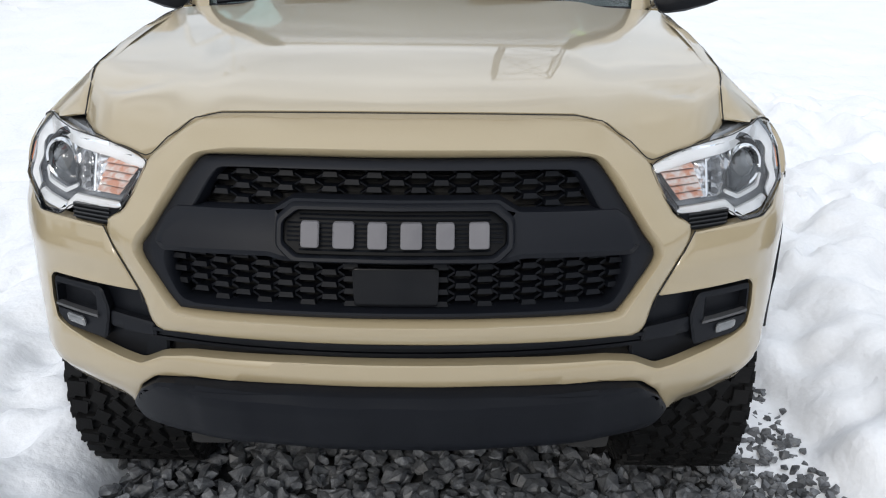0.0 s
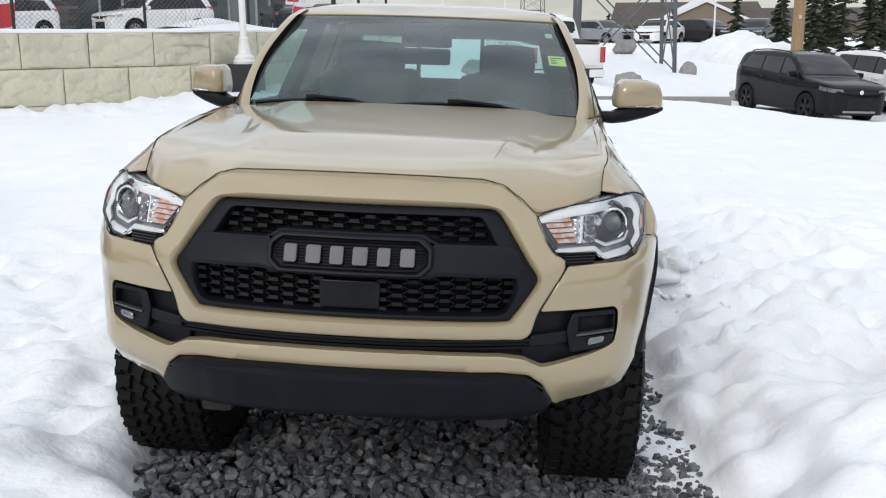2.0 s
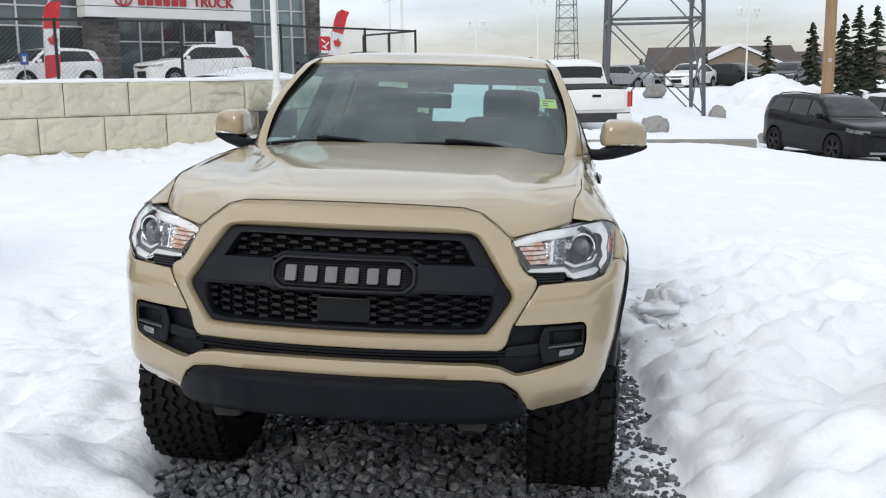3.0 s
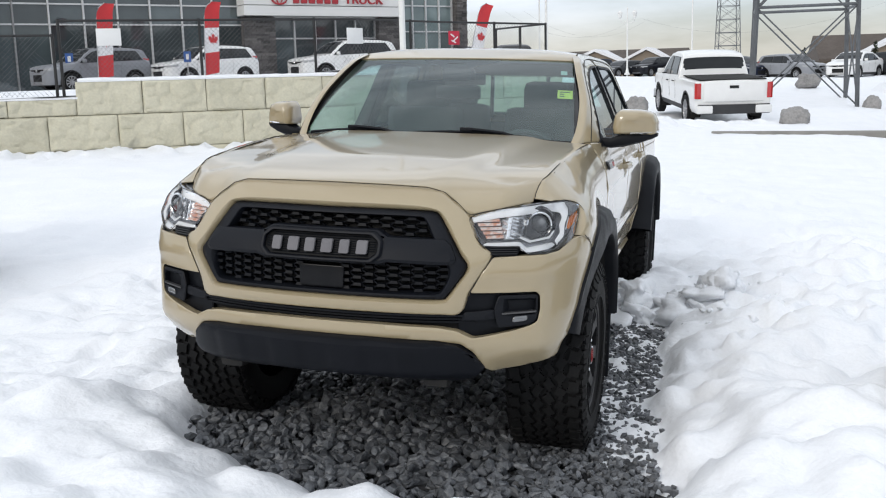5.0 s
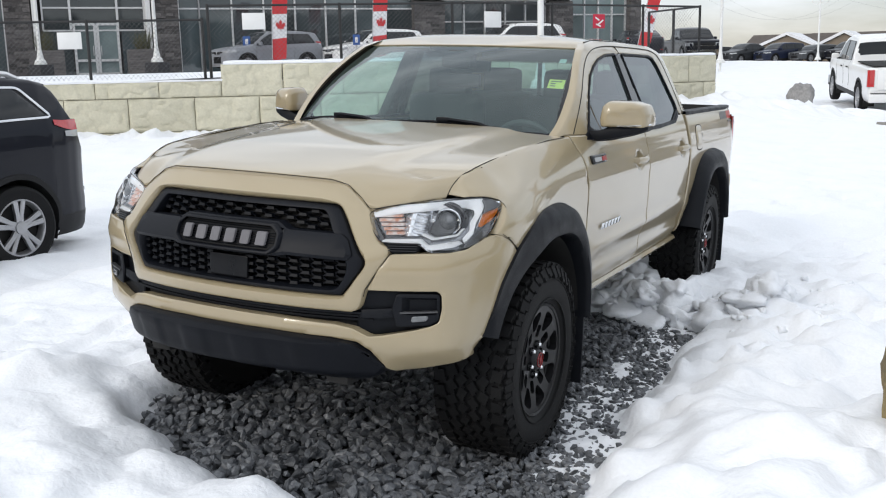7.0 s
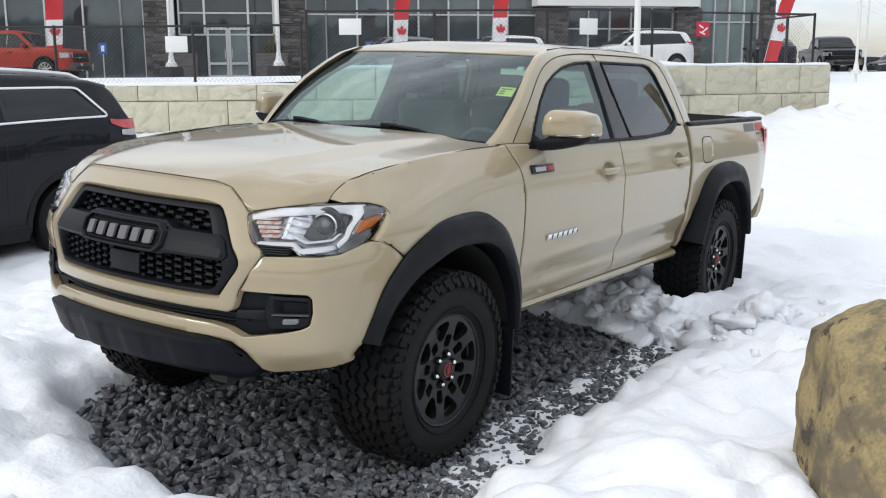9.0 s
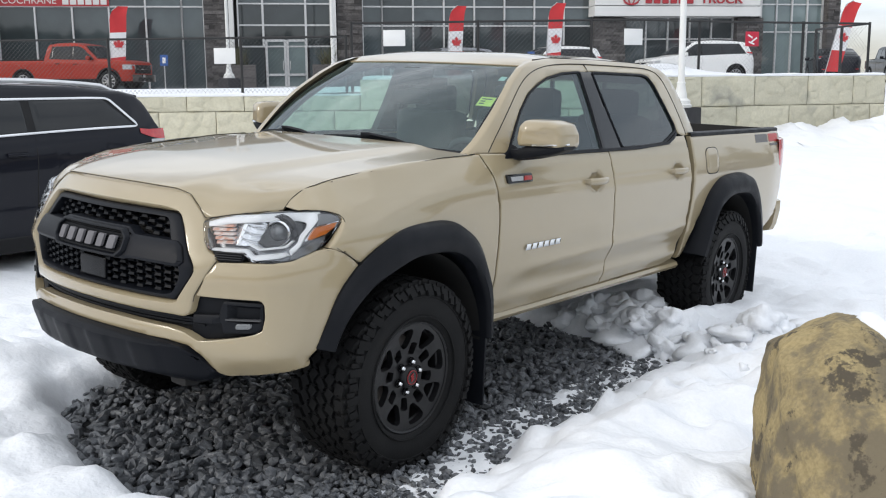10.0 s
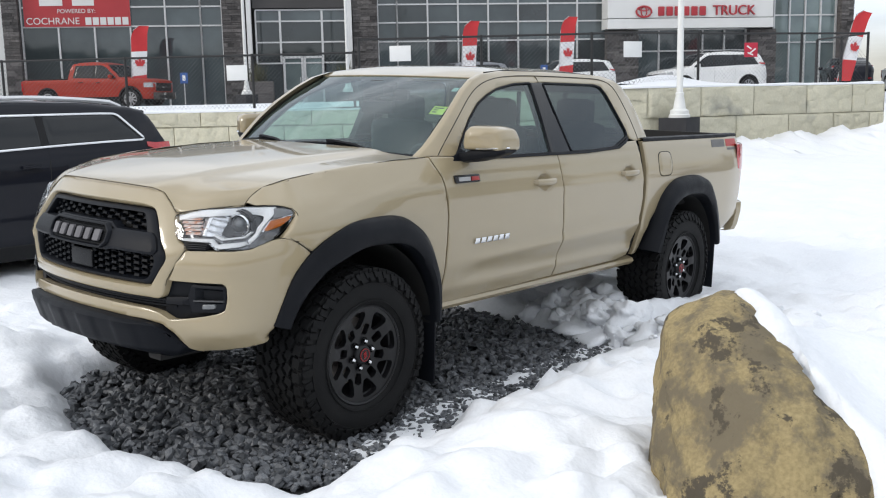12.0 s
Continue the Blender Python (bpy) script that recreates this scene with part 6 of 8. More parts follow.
G0, ROOF = 1.3, 8.6
part("wall", boxed((0.05, -6.3, 4.8), (38.6, 11.6, 7.6), 0.0), BROWN, house, smooth=0)
part("roof", boxed((0.05, -6.2, ROOF + 0.15), (40.0, 12.4, 0.3), 0.05), BROWN, house)
LEDGE = random.Random(17)
for a, b, o, z0, z1 in ((-19.2, -18.55, 0.45, G0, ROOF), (-10.08, -9.08, 0.5, G0, ROOF), (-4.41, -3.3, 0.5, G0, ROOF), (7.25, 8.76, 0.5, G0, 4.45), (14.19, 15.5, 0.5, G0, 4.45), (18.72, 19.35, 0.55, G0, ROOF)):
    pier = part("stone_pier", boxed(((a + b) / 2, o / 2 - 0.32, (z0 + z1) / 2), (b - a - 0.04, o + 0.56, z1 - z0), 0.0), SLATE, house, "pier of dark stacked stone", smooth=0)
    bm = bmesh.new()
    z = z0
    while z < min(z1, 6.6) - 0.05:
        h = LEDGE.uniform(0.07, 0.17)
        x = a
        while x < b - 0.02:
            w = min(LEDGE.uniform(0.2, 0.6), b - x)
            if b - x - w < 0.12:
                w = b - x
            box(bm, (x + w / 2, o - 0.09 + LEDGE.uniform(-0.02, 0.03), z + h / 2), (w - 0.012, 0.16, h - 0.012))
            x += w
        z += h
    tagged(part("ledge_stone", bm, SLATES, pier, smooth=0), kind="stuff")
part("side_wing", boxed((-23.2, -2.4, 4.5), (7.9, 5.0, 6.4), 0.02), CLAD, house, "pale side wing", smooth=0)
for z in (2.6, 4.9):
    part("wing_window", boxed((-20.2, 0.12, z), (1.0, 0.06, 1.3)), PANE, house, smooth=0)
part("sign_band", boxed((11.11, 0.2, 6.52), (7.96, 1.5, 3.12), 0.03), CLAD, house, "white sign band", smooth=0)
part("sign_band_edge", boxed((11.11, 0.21, 4.71), (7.98, 1.5, 0.44), 0.01), CLAD, house, smooth=0)


def window_wall(a, b, z0, z1, cols, rows_z, glassy, o=0.05):
    w = part("window", boxed((a, o + 0.03, (z0 + z1) / 2), (0.07, 0.12, z1 - z0)), ALU, house, smooth=0)
    for k in range(1, cols + 1):
        part("mullion", boxed((a + (b - a) * k / cols, o + 0.03, (z0 + z1) / 2), (0.07, 0.12, z1 - z0)), ALU, w, smooth=0)
    zs = [z0] + list(rows_z) + [z1]
    for z in zs:
        part("transom", boxed(((a + b) / 2, o + 0.025, z), (b - a, 0.1, 0.065)), ALU, w, smooth=0)
    for k in range(cols):
        for za, zb in zip(zs, zs[1:]):
            x0, x1 = a + (b - a) * k / cols, a + (b - a) * (k + 1) / cols
            part("pane", boxed(((x0 + x1) / 2, o - 0.02, (za + zb) / 2), (x1 - x0 - 0.05, 0.02, zb - za - 0.05)), glassy, w, smooth=0)


window_wall(-18.5, -11.02, G0, 8.4, 5, (4.9, 5.72, 6.6), PANE)
window_wall(-11.02, -10.1, G0, 8.4, 1, (4.9, 5.72, 6.6), PANE)
window_wall(-8.66, -4.68, 3.22, 5.53, 1, (4.13, 5.04), PANE, 0.1)
window_wall(-3.27, -2.4, G0, 8.4, 1, (4.1, 4.93, 5.73, 6.6), PANE)
window_wall(-2.4, 7.32, G0, 8.4, 7, (4.1, 4.93, 5.73, 6.6), PANE)
window_wall(8.8, 14.15, G0, 4.48, 5, (3.5,), PANE)
window_wall(15.55, 18.68, G0, 8.4, 4, (3.82, 5.09, 6.6), PANE2)
for x in (-7.6, -5.76):
    part("entrance_mullion", boxed((x, 0.16, 4.4), (0.09, 0.12, 2.3)), ALU, house, smooth=0)
for a, b in ((-8.66, -7.56), (-5.66, -4.68)):
    part("entrance_pane", boxed(((a + b) / 2, 0.1, 2.25), (b - a - 0.06, 0.02, 1.9)), PANE, house, smooth=0)
for x in (-7.09, -6.18):
    door = part("entrance_door", bmesh.new(), ALU, house, "glass entrance door with aluminium frame")
    bm = bmesh.new()
    for dx in (-0.4, 0.4):
        box(bm, (x + dx, 0.17, 2.45), (0.1, 0.08, 2.1))
    for z in (1.45, 2.0, 3.47):
        box(bm, (x, 0.17, z), (0.8, 0.08, 0.1))
    bm.to_mesh(door.data)
    part("pane", boxed((x, 0.14, 2.45), (0.75, 0.02, 2.0)), PANE2, door, smooth=0)
    part("handle", boxed((x + (0.3 if x < -6.6 else -0.3), 0.24, 2.4), (0.03, 0.04, 0.4), 0.01), ALU, door)
for x in (-8.93, -4.55):
    part("entrance_trim", boxed((x, 0.35, 4.8), (0.2, 0.5, 6.6), 0.02), CLAD, house, "white entrance trim", smooth=0)
part("entrance_header", boxed((-6.67, 0.15, 6.85), (4.2, 0.3, 2.5)), BROWN, house, smooth=0)
# red window banner and its bars, sign marks
REDSIGN = mat("red_sign_vinyl", (0.42, 0.04, 0.045), 0.4, second=(0.36, 0.035, 0.04), scale=1.2)
banner = part("window_banner", boxed((-16.17, 0.16, 5.83), (4.4, 0.02, 1.84)), REDSIGN, house, "red window banner with pale bars", smooth=0)
for k in range(6):
    part("banner_bar", boxed((-15.73 + k * 0.308, 0.178, 5.13), (0.25, 0.01, 0.32), 0.02), CLAD, banner, smooth=0)
for a, b in ((-17.7, -16.75), (-16.35, -15.45)):
    part("banner_bar", boxed(((a + b) / 2, 0.178, 6.15), (b - a, 0.01, 0.74)), CLAD, banner, smooth=0)


def words(name, text, size, material, parent, m, depth=0.02, label=""):
    """Raised lettering as a mesh of its own."""
    cu = bpy.data.curves.new(name, "FONT")
    cu.body, cu.size, cu.extrude, cu.align_x, cu.align_y = text, size, depth, "CENTER", "CENTER"
    tmp = bpy.data.objects.new(name, cu)
    scene.collection.objects.link(tmp)
    me = bpy.data.meshes.new_from_object(tmp.evaluated_get(bpy.context.evaluated_depsgraph_get()))
    bpy.data.objects.remove(tmp)
    me.materials.clear()
    me.materials.append(material)
    ob = new(name, me)
    ob.parent = parent
    ob.matrix_basis = m
    return tagged(ob, label)


words("banner_lettering", "POWERED BY:", 0.25, CLAD, banner, Matrix(((1, 0, 0, -16.2), (0, 0, 1, 0.185), (0, 1, 0, 5.55), (0, 0, 0, 1))), 0.003)
words("banner_lettering", "COCHRANE", 0.40, CLAD, banner, Matrix(((1, 0, 0, -17.19), (0, 0, 1, 0.185), (0, 1, 0, 5.13), (0, 0, 0, 1))), 0.003)
SIGNRED = mat("sign_red", (0.40, 0.035, 0.045), 0.4, second=(0.34, 0.03, 0.04), scale=2)
for k in range(6):
    part("sign_mark", boxed((9.64 + k * 0.396, 1.0, 5.25), (0.30, 0.1, 0.42), 0.04), SIGNRED, house, "red bar of the dealer's sign")
words("sign_lettering", "TRUCK", 0.63, SIGNRED, house, Matrix(((1, 0, 0, 13.14), (0, 0, 1, 1.0), (0, 1, 0, 5.25), (0, 0, 0, 1))), 0.05)
bm = bmesh.new()
tube(bm, [(8.82 + 0.36 * math.cos(a), 1.0, 5.235 + 0.24 * math.sin(a)) for a in np.linspace(0, 2 * math.pi, 25)], 0.045, 6)
tube(bm, [(8.82 + 0.13 * math.cos(a), 1.0, 5.235 + 0.22 * math.sin(a)) for a in np.linspace(0, 2 * math.pi, 21)], 0.03, 6)
tube(bm, [(8.82 + 0.24 * math.cos(a), 1.0, 5.36 + 0.085 * math.sin(a)) for a in np.linspace(0, 2 * math.pi, 21)], 0.03, 6)
part("sign_emblem", bm, SIGNRED, house, "red oval emblem")

# ---- vehicles ----
CARGLASS = mat("dark_car_glass", (0.012, 0.014, 0.016), 0.05, second=(0.02, 0.022, 0.024), scale=2, spec=0.3, coat=0.2)
TRIM = mat("car_trim", (0.009, 0.009, 0.0095), 0.5, spec=0.25, second=(0.013, 0.013, 0.014), scale=5)
LAMPGLASS = mat("car_lamp", (0.55, 0.56, 0.57), 0.12, 0.3, second=(0.4, 0.41, 0.42), scale=8, coat=1.0)
SMOKED = mat("smoked_lamp", (0.16, 0.165, 0.17), 0.12, 0.3, second=(0.09, 0.095, 0.1), scale=8, coat=1.0)
ALLOY = mat("alloy", (0.42, 0.42, 0.43), 0.3, 0.8, second=(0.34, 0.34, 0.35), scale=6)


def paint(name, c, second=None):
    return mat(name, c, 0.30, coat=0.30, spec=0.1, second=second or tuple(v * 0.9 for v in c), scale=2.5, fine=0.03, fine_scale=60)


# shapes of parked vehicles: height of the outline, half-width and window belt along the length, nose to tail
SHAPES = {
    "suv": dict(
        top=[(0.0, 0.46), (0.008, 0.52), (0.025, 0.558), (0.06, 0.588), (0.14, 0.618), (0.235, 0.645), (0.26, 0.665), (0.30, 0.745), (0.36, 0.865), (0.405, 0.935), (0.44, 0.962), (0.52, 0.985), (0.62, 0.99), (0.75, 0.98), (0.86, 0.955), (0.895, 0.935), (0.91, 0.90), (0.935, 0.78), (0.955, 0.69), (0.968, 0.60), (0.975, 0.52), (1.0, 0.47)],
        wide=[(0.0, 0.60), (0.008, 0.76), (0.02, 0.86), (0.045, 0.93), (0.09, 0.975), (0.17, 0.995), (0.3, 1.0), (0.80, 1.0), (0.87, 0.985), (0.91, 0.95), (0.94, 0.90), (0.965, 0.83), (0.985, 0.72), (1.0, 0.56)],
        screen=(0.262, 0.418), back=(0.905, 0.948), glass=(0.285, 0.885), splits=(0.47, 0.66), hubs=(0.20, 0.79)),
    "pickup": dict(
        top=[(0.0, 0.50), (0.008, 0.57), (0.025, 0.595), (0.08, 0.62), (0.215, 0.645), (0.24, 0.66), (0.29, 0.79), (0.335, 0.91), (0.365, 0.95), (0.44, 0.985), (0.54, 0.98), (0.60, 0.955), (0.613, 0.91), (0.632, 0.70), (0.636, 0.635), (0.70, 0.635), (0.98, 0.64), (0.993, 0.635), (1.0, 0.60)],
        wide=[(0.0, 0.72), (0.008, 0.85), (0.025, 0.93), (0.07, 0.98), (0.16, 1.0), (0.98, 1.0), (0.993, 0.985), (1.0, 0.95)],
        screen=(0.242, 0.345), back=(0.6145, 0.6290), glass=(0.265, 0.598), splits=(0.435,), hubs=(0.165, 0.80)),
    "sedan": dict(
        top=[(0.0, 0.44), (0.01, 0.52), (0.04, 0.575), (0.14, 0.635), (0.25, 0.69), (0.28, 0.725), (0.34, 0.86), (0.40, 0.95), (0.46, 0.985), (0.55, 0.99), (0.65, 0.965), (0.74, 0.87), (0.82, 0.755), (0.86, 0.745), (0.96, 0.735), (0.985, 0.68), (1.0, 0.55)],
        wide=[(0.0, 0.60), (0.01, 0.76), (0.03, 0.88), (0.08, 0.96), (0.2, 1.0), (0.82, 1.0), (0.91, 0.965), (0.96, 0.89), (0.985, 0.78), (1.0, 0.62)],
        screen=(0.275, 0.405), back=(0.68, 0.81), glass=(0.30, 0.78), splits=(0.47, 0.66), hubs=(0.195, 0.79))}
BUMPERGREY = mat("bumper_grey", (0.03, 0.03, 0.032), 0.4, second=(0.04, 0.04, 0.042), scale=5)
RAIL = mat("rail_silver", (0.72, 0.72, 0.73), 0.35, 0.4, second=(0.62, 0.62, 0.63), scale=6)
SKID = mat("skid_silver", (0.30, 0.30, 0.31), 0.45, 0.4, second=(0.24, 0.24, 0.25), scale=6)


def car_wheel(car, x, y, r, alloy, spokes, paired=False):
    sg = 1 if x > 0 else -1
    w = part("wheel", turned([(-0.2 * sg, r * 0.62), (-0.21 * sg, r * 0.9), (-0.19 * sg, r * 0.98), (-0.15 * sg, r), (-0.05 * sg, r), (-0.01 * sg, r * 0.975), (0.01 * sg, r * 0.9), (0.008 * sg, r * 0.78), (0.0, r * 0.69), (-0.02 * sg, r * 0.66)], 40), RUBBER, car)
    w.matrix_basis = pose(x, y, r)
    bm = bmesh.new()
    lathe(bm, [(-0.05 * sg, r * 0.67), (-0.006 * sg, r * 0.685), (-0.004 * sg, r * 0.645), (-0.02 * sg, r * 0.62), (-0.08 * sg, r * 0.6)], 40)
    for k in range(spokes):
        a = 2 * math.pi * k / spokes + 0.3
        if paired:
            a = 4 * math.pi * (k // 2) / spokes + 0.3 + (0.17 if k % 2 else -0.17)
        c, q0 = math.cos(a), math.sin(a)
        loft(bm, [[(-0.02 * sg + dx + bow * sg, q * c - u * q0, q * q0 + u * c) for dx, u in ((-0.035 * sg, -wd), (-0.004 * sg, -wd), (0, -wd * 0.7), (0, wd * 0.7), (-0.004 * sg, wd), (-0.035 * sg, wd))] for q, wd, bow in ((0.0, r * 0.10, 0.0), (r * 0.3, r * 0.052, 0.006), (r * 0.64, r * 0.066, 0.012))], True)
    lathe(bm, [(-0.03 * sg, r * 0.17), (-0.005 * sg, r * 0.15), (0.0, 0.0)], 20)
    part("rim", bm, alloy, w)
    part("disc", turned([(-0.09 * sg, r * 0.61), (-0.09 * sg, 0.0)], 24), DARK, w)


def vehicle(name, label, category, m, L, W, Hh, body, style="suv", alloy=None, group="", r=0.36, spokes=10, cargo=None, rail=True, chrome=False, belt_at=0.63, rise=0.05, paired=False, lamp_z=(0.655, 0.73), clad=True, smoked=False):
    """A parked vehicle, its nose towards -y: one skin with cut arches, windows let into it, lamps, bumpers and wheels."""
    car = thing(name, label, category, m, group)
    S = SHAPES[style]
    w, pick = W / 2, style == "pickup"
    low = 0.40 if pick else 0.27
    hubs = [(f - 0.5) * L for f in S["hubs"]]
    reach = r * 1.15

    def belt(f):
        return Hh * (belt_at + rise * smooth_step(0.25, 0.9, f))

    def top(f):
        return lerp_table(S["top"], f) * Hh

    def sill(y):
        for h in hubs:
            if abs(y - h) < reach:
                return max(low, r + math.sqrt(reach ** 2 - (y - h) ** 2))
        return low

    def skin(f, z, proud=0.0):
        """Half-width of the body at a place along it and a height."""
        b = belt(f)
        if z <= b:
            q = lerp_table([(0.0, 0.925), (0.10, 0.965), (0.22, 0.985), (0.36, 0.972), (0.58, 0.985), (0.74, 1.0), (0.90, 0.985), (1.0, 0.955)], (z - low) / (b - low))
        else:
            q = 0.955 - (0.20 if not pick else 0.17) * ((z - b) / (Hh - b)) ** 1.15
        return lerp_table(S["wide"], f) * w * q + proud

    ends = [0.0, 0.004, 0.008, 0.014, 0.025, 0.04, 0.06, 0.08]
    fs = sorted(set([round(f, 4) for f in ends + [1 - e for e in ends] + list(np.linspace(0.09, 0.91, 60)) + [p[0] for p in S["top"]] + [(h + e * reach) / L + 0.5 for h in hubs for e in (-1.0, -0.995, -0.97, -0.9, 0.9, 0.97, 0.995, 1.0)]]))
    rows = []
    for f in fs:
        y, T = (f - 0.5) * L, top(f)
        lo = min(sill(y), T - 0.08)
        b = min(belt(f), T - 0.05)
        zs = [lo + (b - lo) * u for u in (0.0, 0.1, 0.22, 0.36, 0.47, 0.58, 0.66, 0.74, 0.82, 0.9, 1.0)] + [b + (T - 0.045 - b) * u for u in (0.25, 0.5, 0.75, 1.0)]
        half = [(skin(f, z), z) for z in zs]
        e = half[-1][0]
        half += [(e - 0.018, T - 0.022), (e - 0.05, T - 0.006), (e * 0.72, T + 0.008), (e * 0.36, T + 0.018)]
        rows.append([(x, y, z) for x, z in half] + [(0, y, T + 0.02)] + [(-x, y, z) for x, z in reversed(half)])
    part("body", lofted(rows, False, True), body, car, smooth=40)
    part("underbody", boxed((0, 0, low + 0.06), (W * 0.66, L * 0.90, 0.2)), DARK, car, smooth=0)
    for h in hubs:
        for sg in (1, -1):
            part("wheel_well", lofted([[(sg * x, h + reach * 0.995 * math.cos(a), r + reach * 0.995 * math.sin(a)) for x in (w * 0.94, w - 0.34)] + [(sg * (w - 0.34), h, r)] for a in np.linspace(-0.4, math.pi + 0.4, 20)]), DARK, car)
            if clad:
                arc = [(h + q * math.cos(a), r + q * math.sin(a), o) for a in np.linspace(-0.15, math.pi + 0.15, 25) for q, o in ((reach * 0.985, -0.02), (reach * 0.99, 0.008), (reach * 1.10, 0.008), (reach * 1.12, -0.01))]
                part("arch_trim", lofted([[(sg * skin(y / L + 0.5, max(low, z), o), y, z) for y, z, o in arc[i:i + 4]] for i in range(0, 100, 4)]), TRIM, car)
    for sg in (1, -1):
        y0, y1 = hubs[0] + reach * 1.02, hubs[1] - reach * 1.02
        part("sill_trim", lofted([[(sg * skin(y / L + 0.5, low + max(0.0, dz), o), y, low + dz) for dz, o in ((-0.05, -0.06), (-0.03, 0.0), (0.02, 0.012), (0.10 if clad else 0.03, 0.012), (0.115 if clad else 0.035, -0.005))] for y in np.linspace(y0, y1, 8)]), TRIM, car)

    def side(sg, proud):
        return lambda y, z, d: Vector((sg * (skin(y / L + 0.5, z, proud) - d), y, z))

    # windows: black surround, panes, bright strip
    g0, g1 = S["glass"]

    def pane(a, b, lift=0.0, cut=0.0):
        """Outline of the side glass between two places along the car."""
        lower = [(f, belt(f) + 0.012 + lift) for f in np.linspace(a, b, 8)]
        upper = [(f, max(belt(f) + 0.02 + lift, min(top(f) - 0.085 - lift, Hh * 0.915 - lift))) for f in np.linspace(b - cut, a, 14)]
        upper = [(f, min(z, top(f - 0.012) - 0.075)) for f, z in upper]
        return [((f - 0.5) * L, z) for f, z in lower + upper]

    lean = 0.055 if style == "suv" else 0.02 if pick else 0.075
    for sg in (1, -1):
        surround = pane(g0, g1, 0.0, lean)
        part("window_surround", panel(rounded(surround, 0.02), side(sg, 0.002), 0.08, 0.002, 0.012), TRIM, car)
        cuts = [g0 + 0.006] + [v for c in S["splits"] for v in (c - 0.008, c + 0.008)] + [g1 - 0.012]
        for i in range(0, len(cuts), 2):
            part("side_glass", panel(rounded(pane(cuts[i], cuts[i + 1], 0.014, lean if i + 2 >= len(cuts) else 0.0), 0.018), side(sg, 0.005), 0.08, 0.002, 0.012), CARGLASS, car, "dark side window")
        if chrome:
            part("window_strip", tubed([side(sg, 0.008)(y, z, 0) for y, z in rounded(surround, 0.05)[1:]], 0.011, 6), CHROME, car, "chrome window strip")
        if rail:
            f0, f1 = S["screen"][1] + 0.03, g1 - 0.03
            pts = [(sg * w * 0.70, (f - 0.5) * L, top(f) + dz) for f, dz in ((f0, -0.01), (f0 + 0.03, 0.03), (0.5 * (f0 + f1), 0.038), (f1 - 0.03, 0.032), (f1, -0.01))]
            part("roof_rail", tubed(spline(pts, 16), 0.026 if chrome else 0.017, 6), RAIL if chrome else TRIM, car, "roof rail")
        door_f = (S["screen"][0] + 0.02,) + tuple(S["splits"])[:2] + ((g1 - 0.03,) if pick else ())
        for f in door_f:
            part("door_seam", tubed([side(sg, 0.0005)((f - 0.5) * L + (0.05 * (z - 0.7)), z, 0) for z in np.linspace(low + 0.12, belt(f) - 0.01, 8)], 0.004, 4), DARK, car)
        for f in [c - 0.035 for c in door_f[1:]]:
            p = side(sg, 0.02)((f - 0.5) * L, belt(f) * 0.875, 0)
            part("door_handle", boxed(p, (0.03, 0.19, 0.032), 0.012), TRIM if pick else body, car)
        f = g0 + 0.035
        mir = part("door_mirror", boxed((sg * (skin(f, belt(f)) + 0.12), (f - 0.5) * L - 0.02, belt(f) + 0.09), (0.2, 0.12, 0.15), 0.045), body, car)
        part("mirror_arm", boxed((sg * (skin(f, belt(f)) + 0.03), (f - 0.5) * L, belt(f) + 0.03), (0.12, 0.07, 0.04), 0.012), TRIM, mir)

    def across(f, margin, v, proud):
        T, e = top(f), skin(f, top(f) - 0.045)
        x = (e - margin) * v
        return (x, (f - 0.5) * L + (-proud if f < 0.5 else proud), lerp_table([(0, T + 0.02), (0.36, T + 0.018), (0.72, T + 0.008), (1.0, T - 0.02)], abs(x) / e) + proud)

    for nm, (f0, f1), lb in (("windshield", S["screen"], "dark windscreen"), ("rear_window", S["back"], "dark rear window")):
        for gn, mg, pr, mt, ins in ((nm + "_seal", 0.045, 0.003, TRIM, 0.0), (nm, 0.075, 0.006, CARGLASS, 0.06)):
            part(gn, lofted([[across(f, mg, v, pr) for v in np.linspace(-1, 1, 13)] for f in np.linspace(f0 + ins * (f1 - f0), f1 - ins * (f1 - f0), 8)]), mt, car, lb if gn == nm else "")
    if style == "suv":
        f = g1 + 0.01
        part("spoiler", lofted([[(x, (f - 0.5) * L + dy - 0.10 * (x / w) ** 2, top(f) + dz - 0.05 * (x / w) ** 2) for x in np.linspace(-w * 0.70, w * 0.70, 9)] for dy, dz in ((-0.12, 0.03), (0.02, 0.028), (0.13, 0.005), (0.135, -0.015), (0.02, -0.03))]), body, car)

    # lamps, grille, bumpers
    def patch(nm, sg, cells, zs, material, lb, proud=0.008):
        top_z = max(zs)
        return part(nm, lofted([[(sg * (skin(f, z) * q + proud), (f - 0.5) * L + (-proud if f < 0.5 else proud), z) for f, q, up in cells for z in (zz * Hh + up + (top_z - zz) * Hh * 0.55 * smooth_step(0.93, 0.885, f) * (f > 0.5),)] for zz in zs]), material, car, lb)

    for sg in (1, -1):
        a, b = (0.44, 0.535) if pick else (0.475, 0.53)
        cells = ((0.004, 0.80, -0.02), (0.010, 1.0, -0.012), (0.03, 1.0, 0.0), (0.06, 1.0, 0.012), (0.095, 1.0, 0.035))
        if pick:
            cells = ((0.0, 0.84, 0.0), (0.008, 1.0, 0.0), (0.025, 1.0, 0.0), (0.06, 1.0, 0.0))
        patch("head_lamp", sg, cells, (a, (a + b) / 2, b), SMOKED if chrome or smoked else LAMPGLASS, "head lamp")
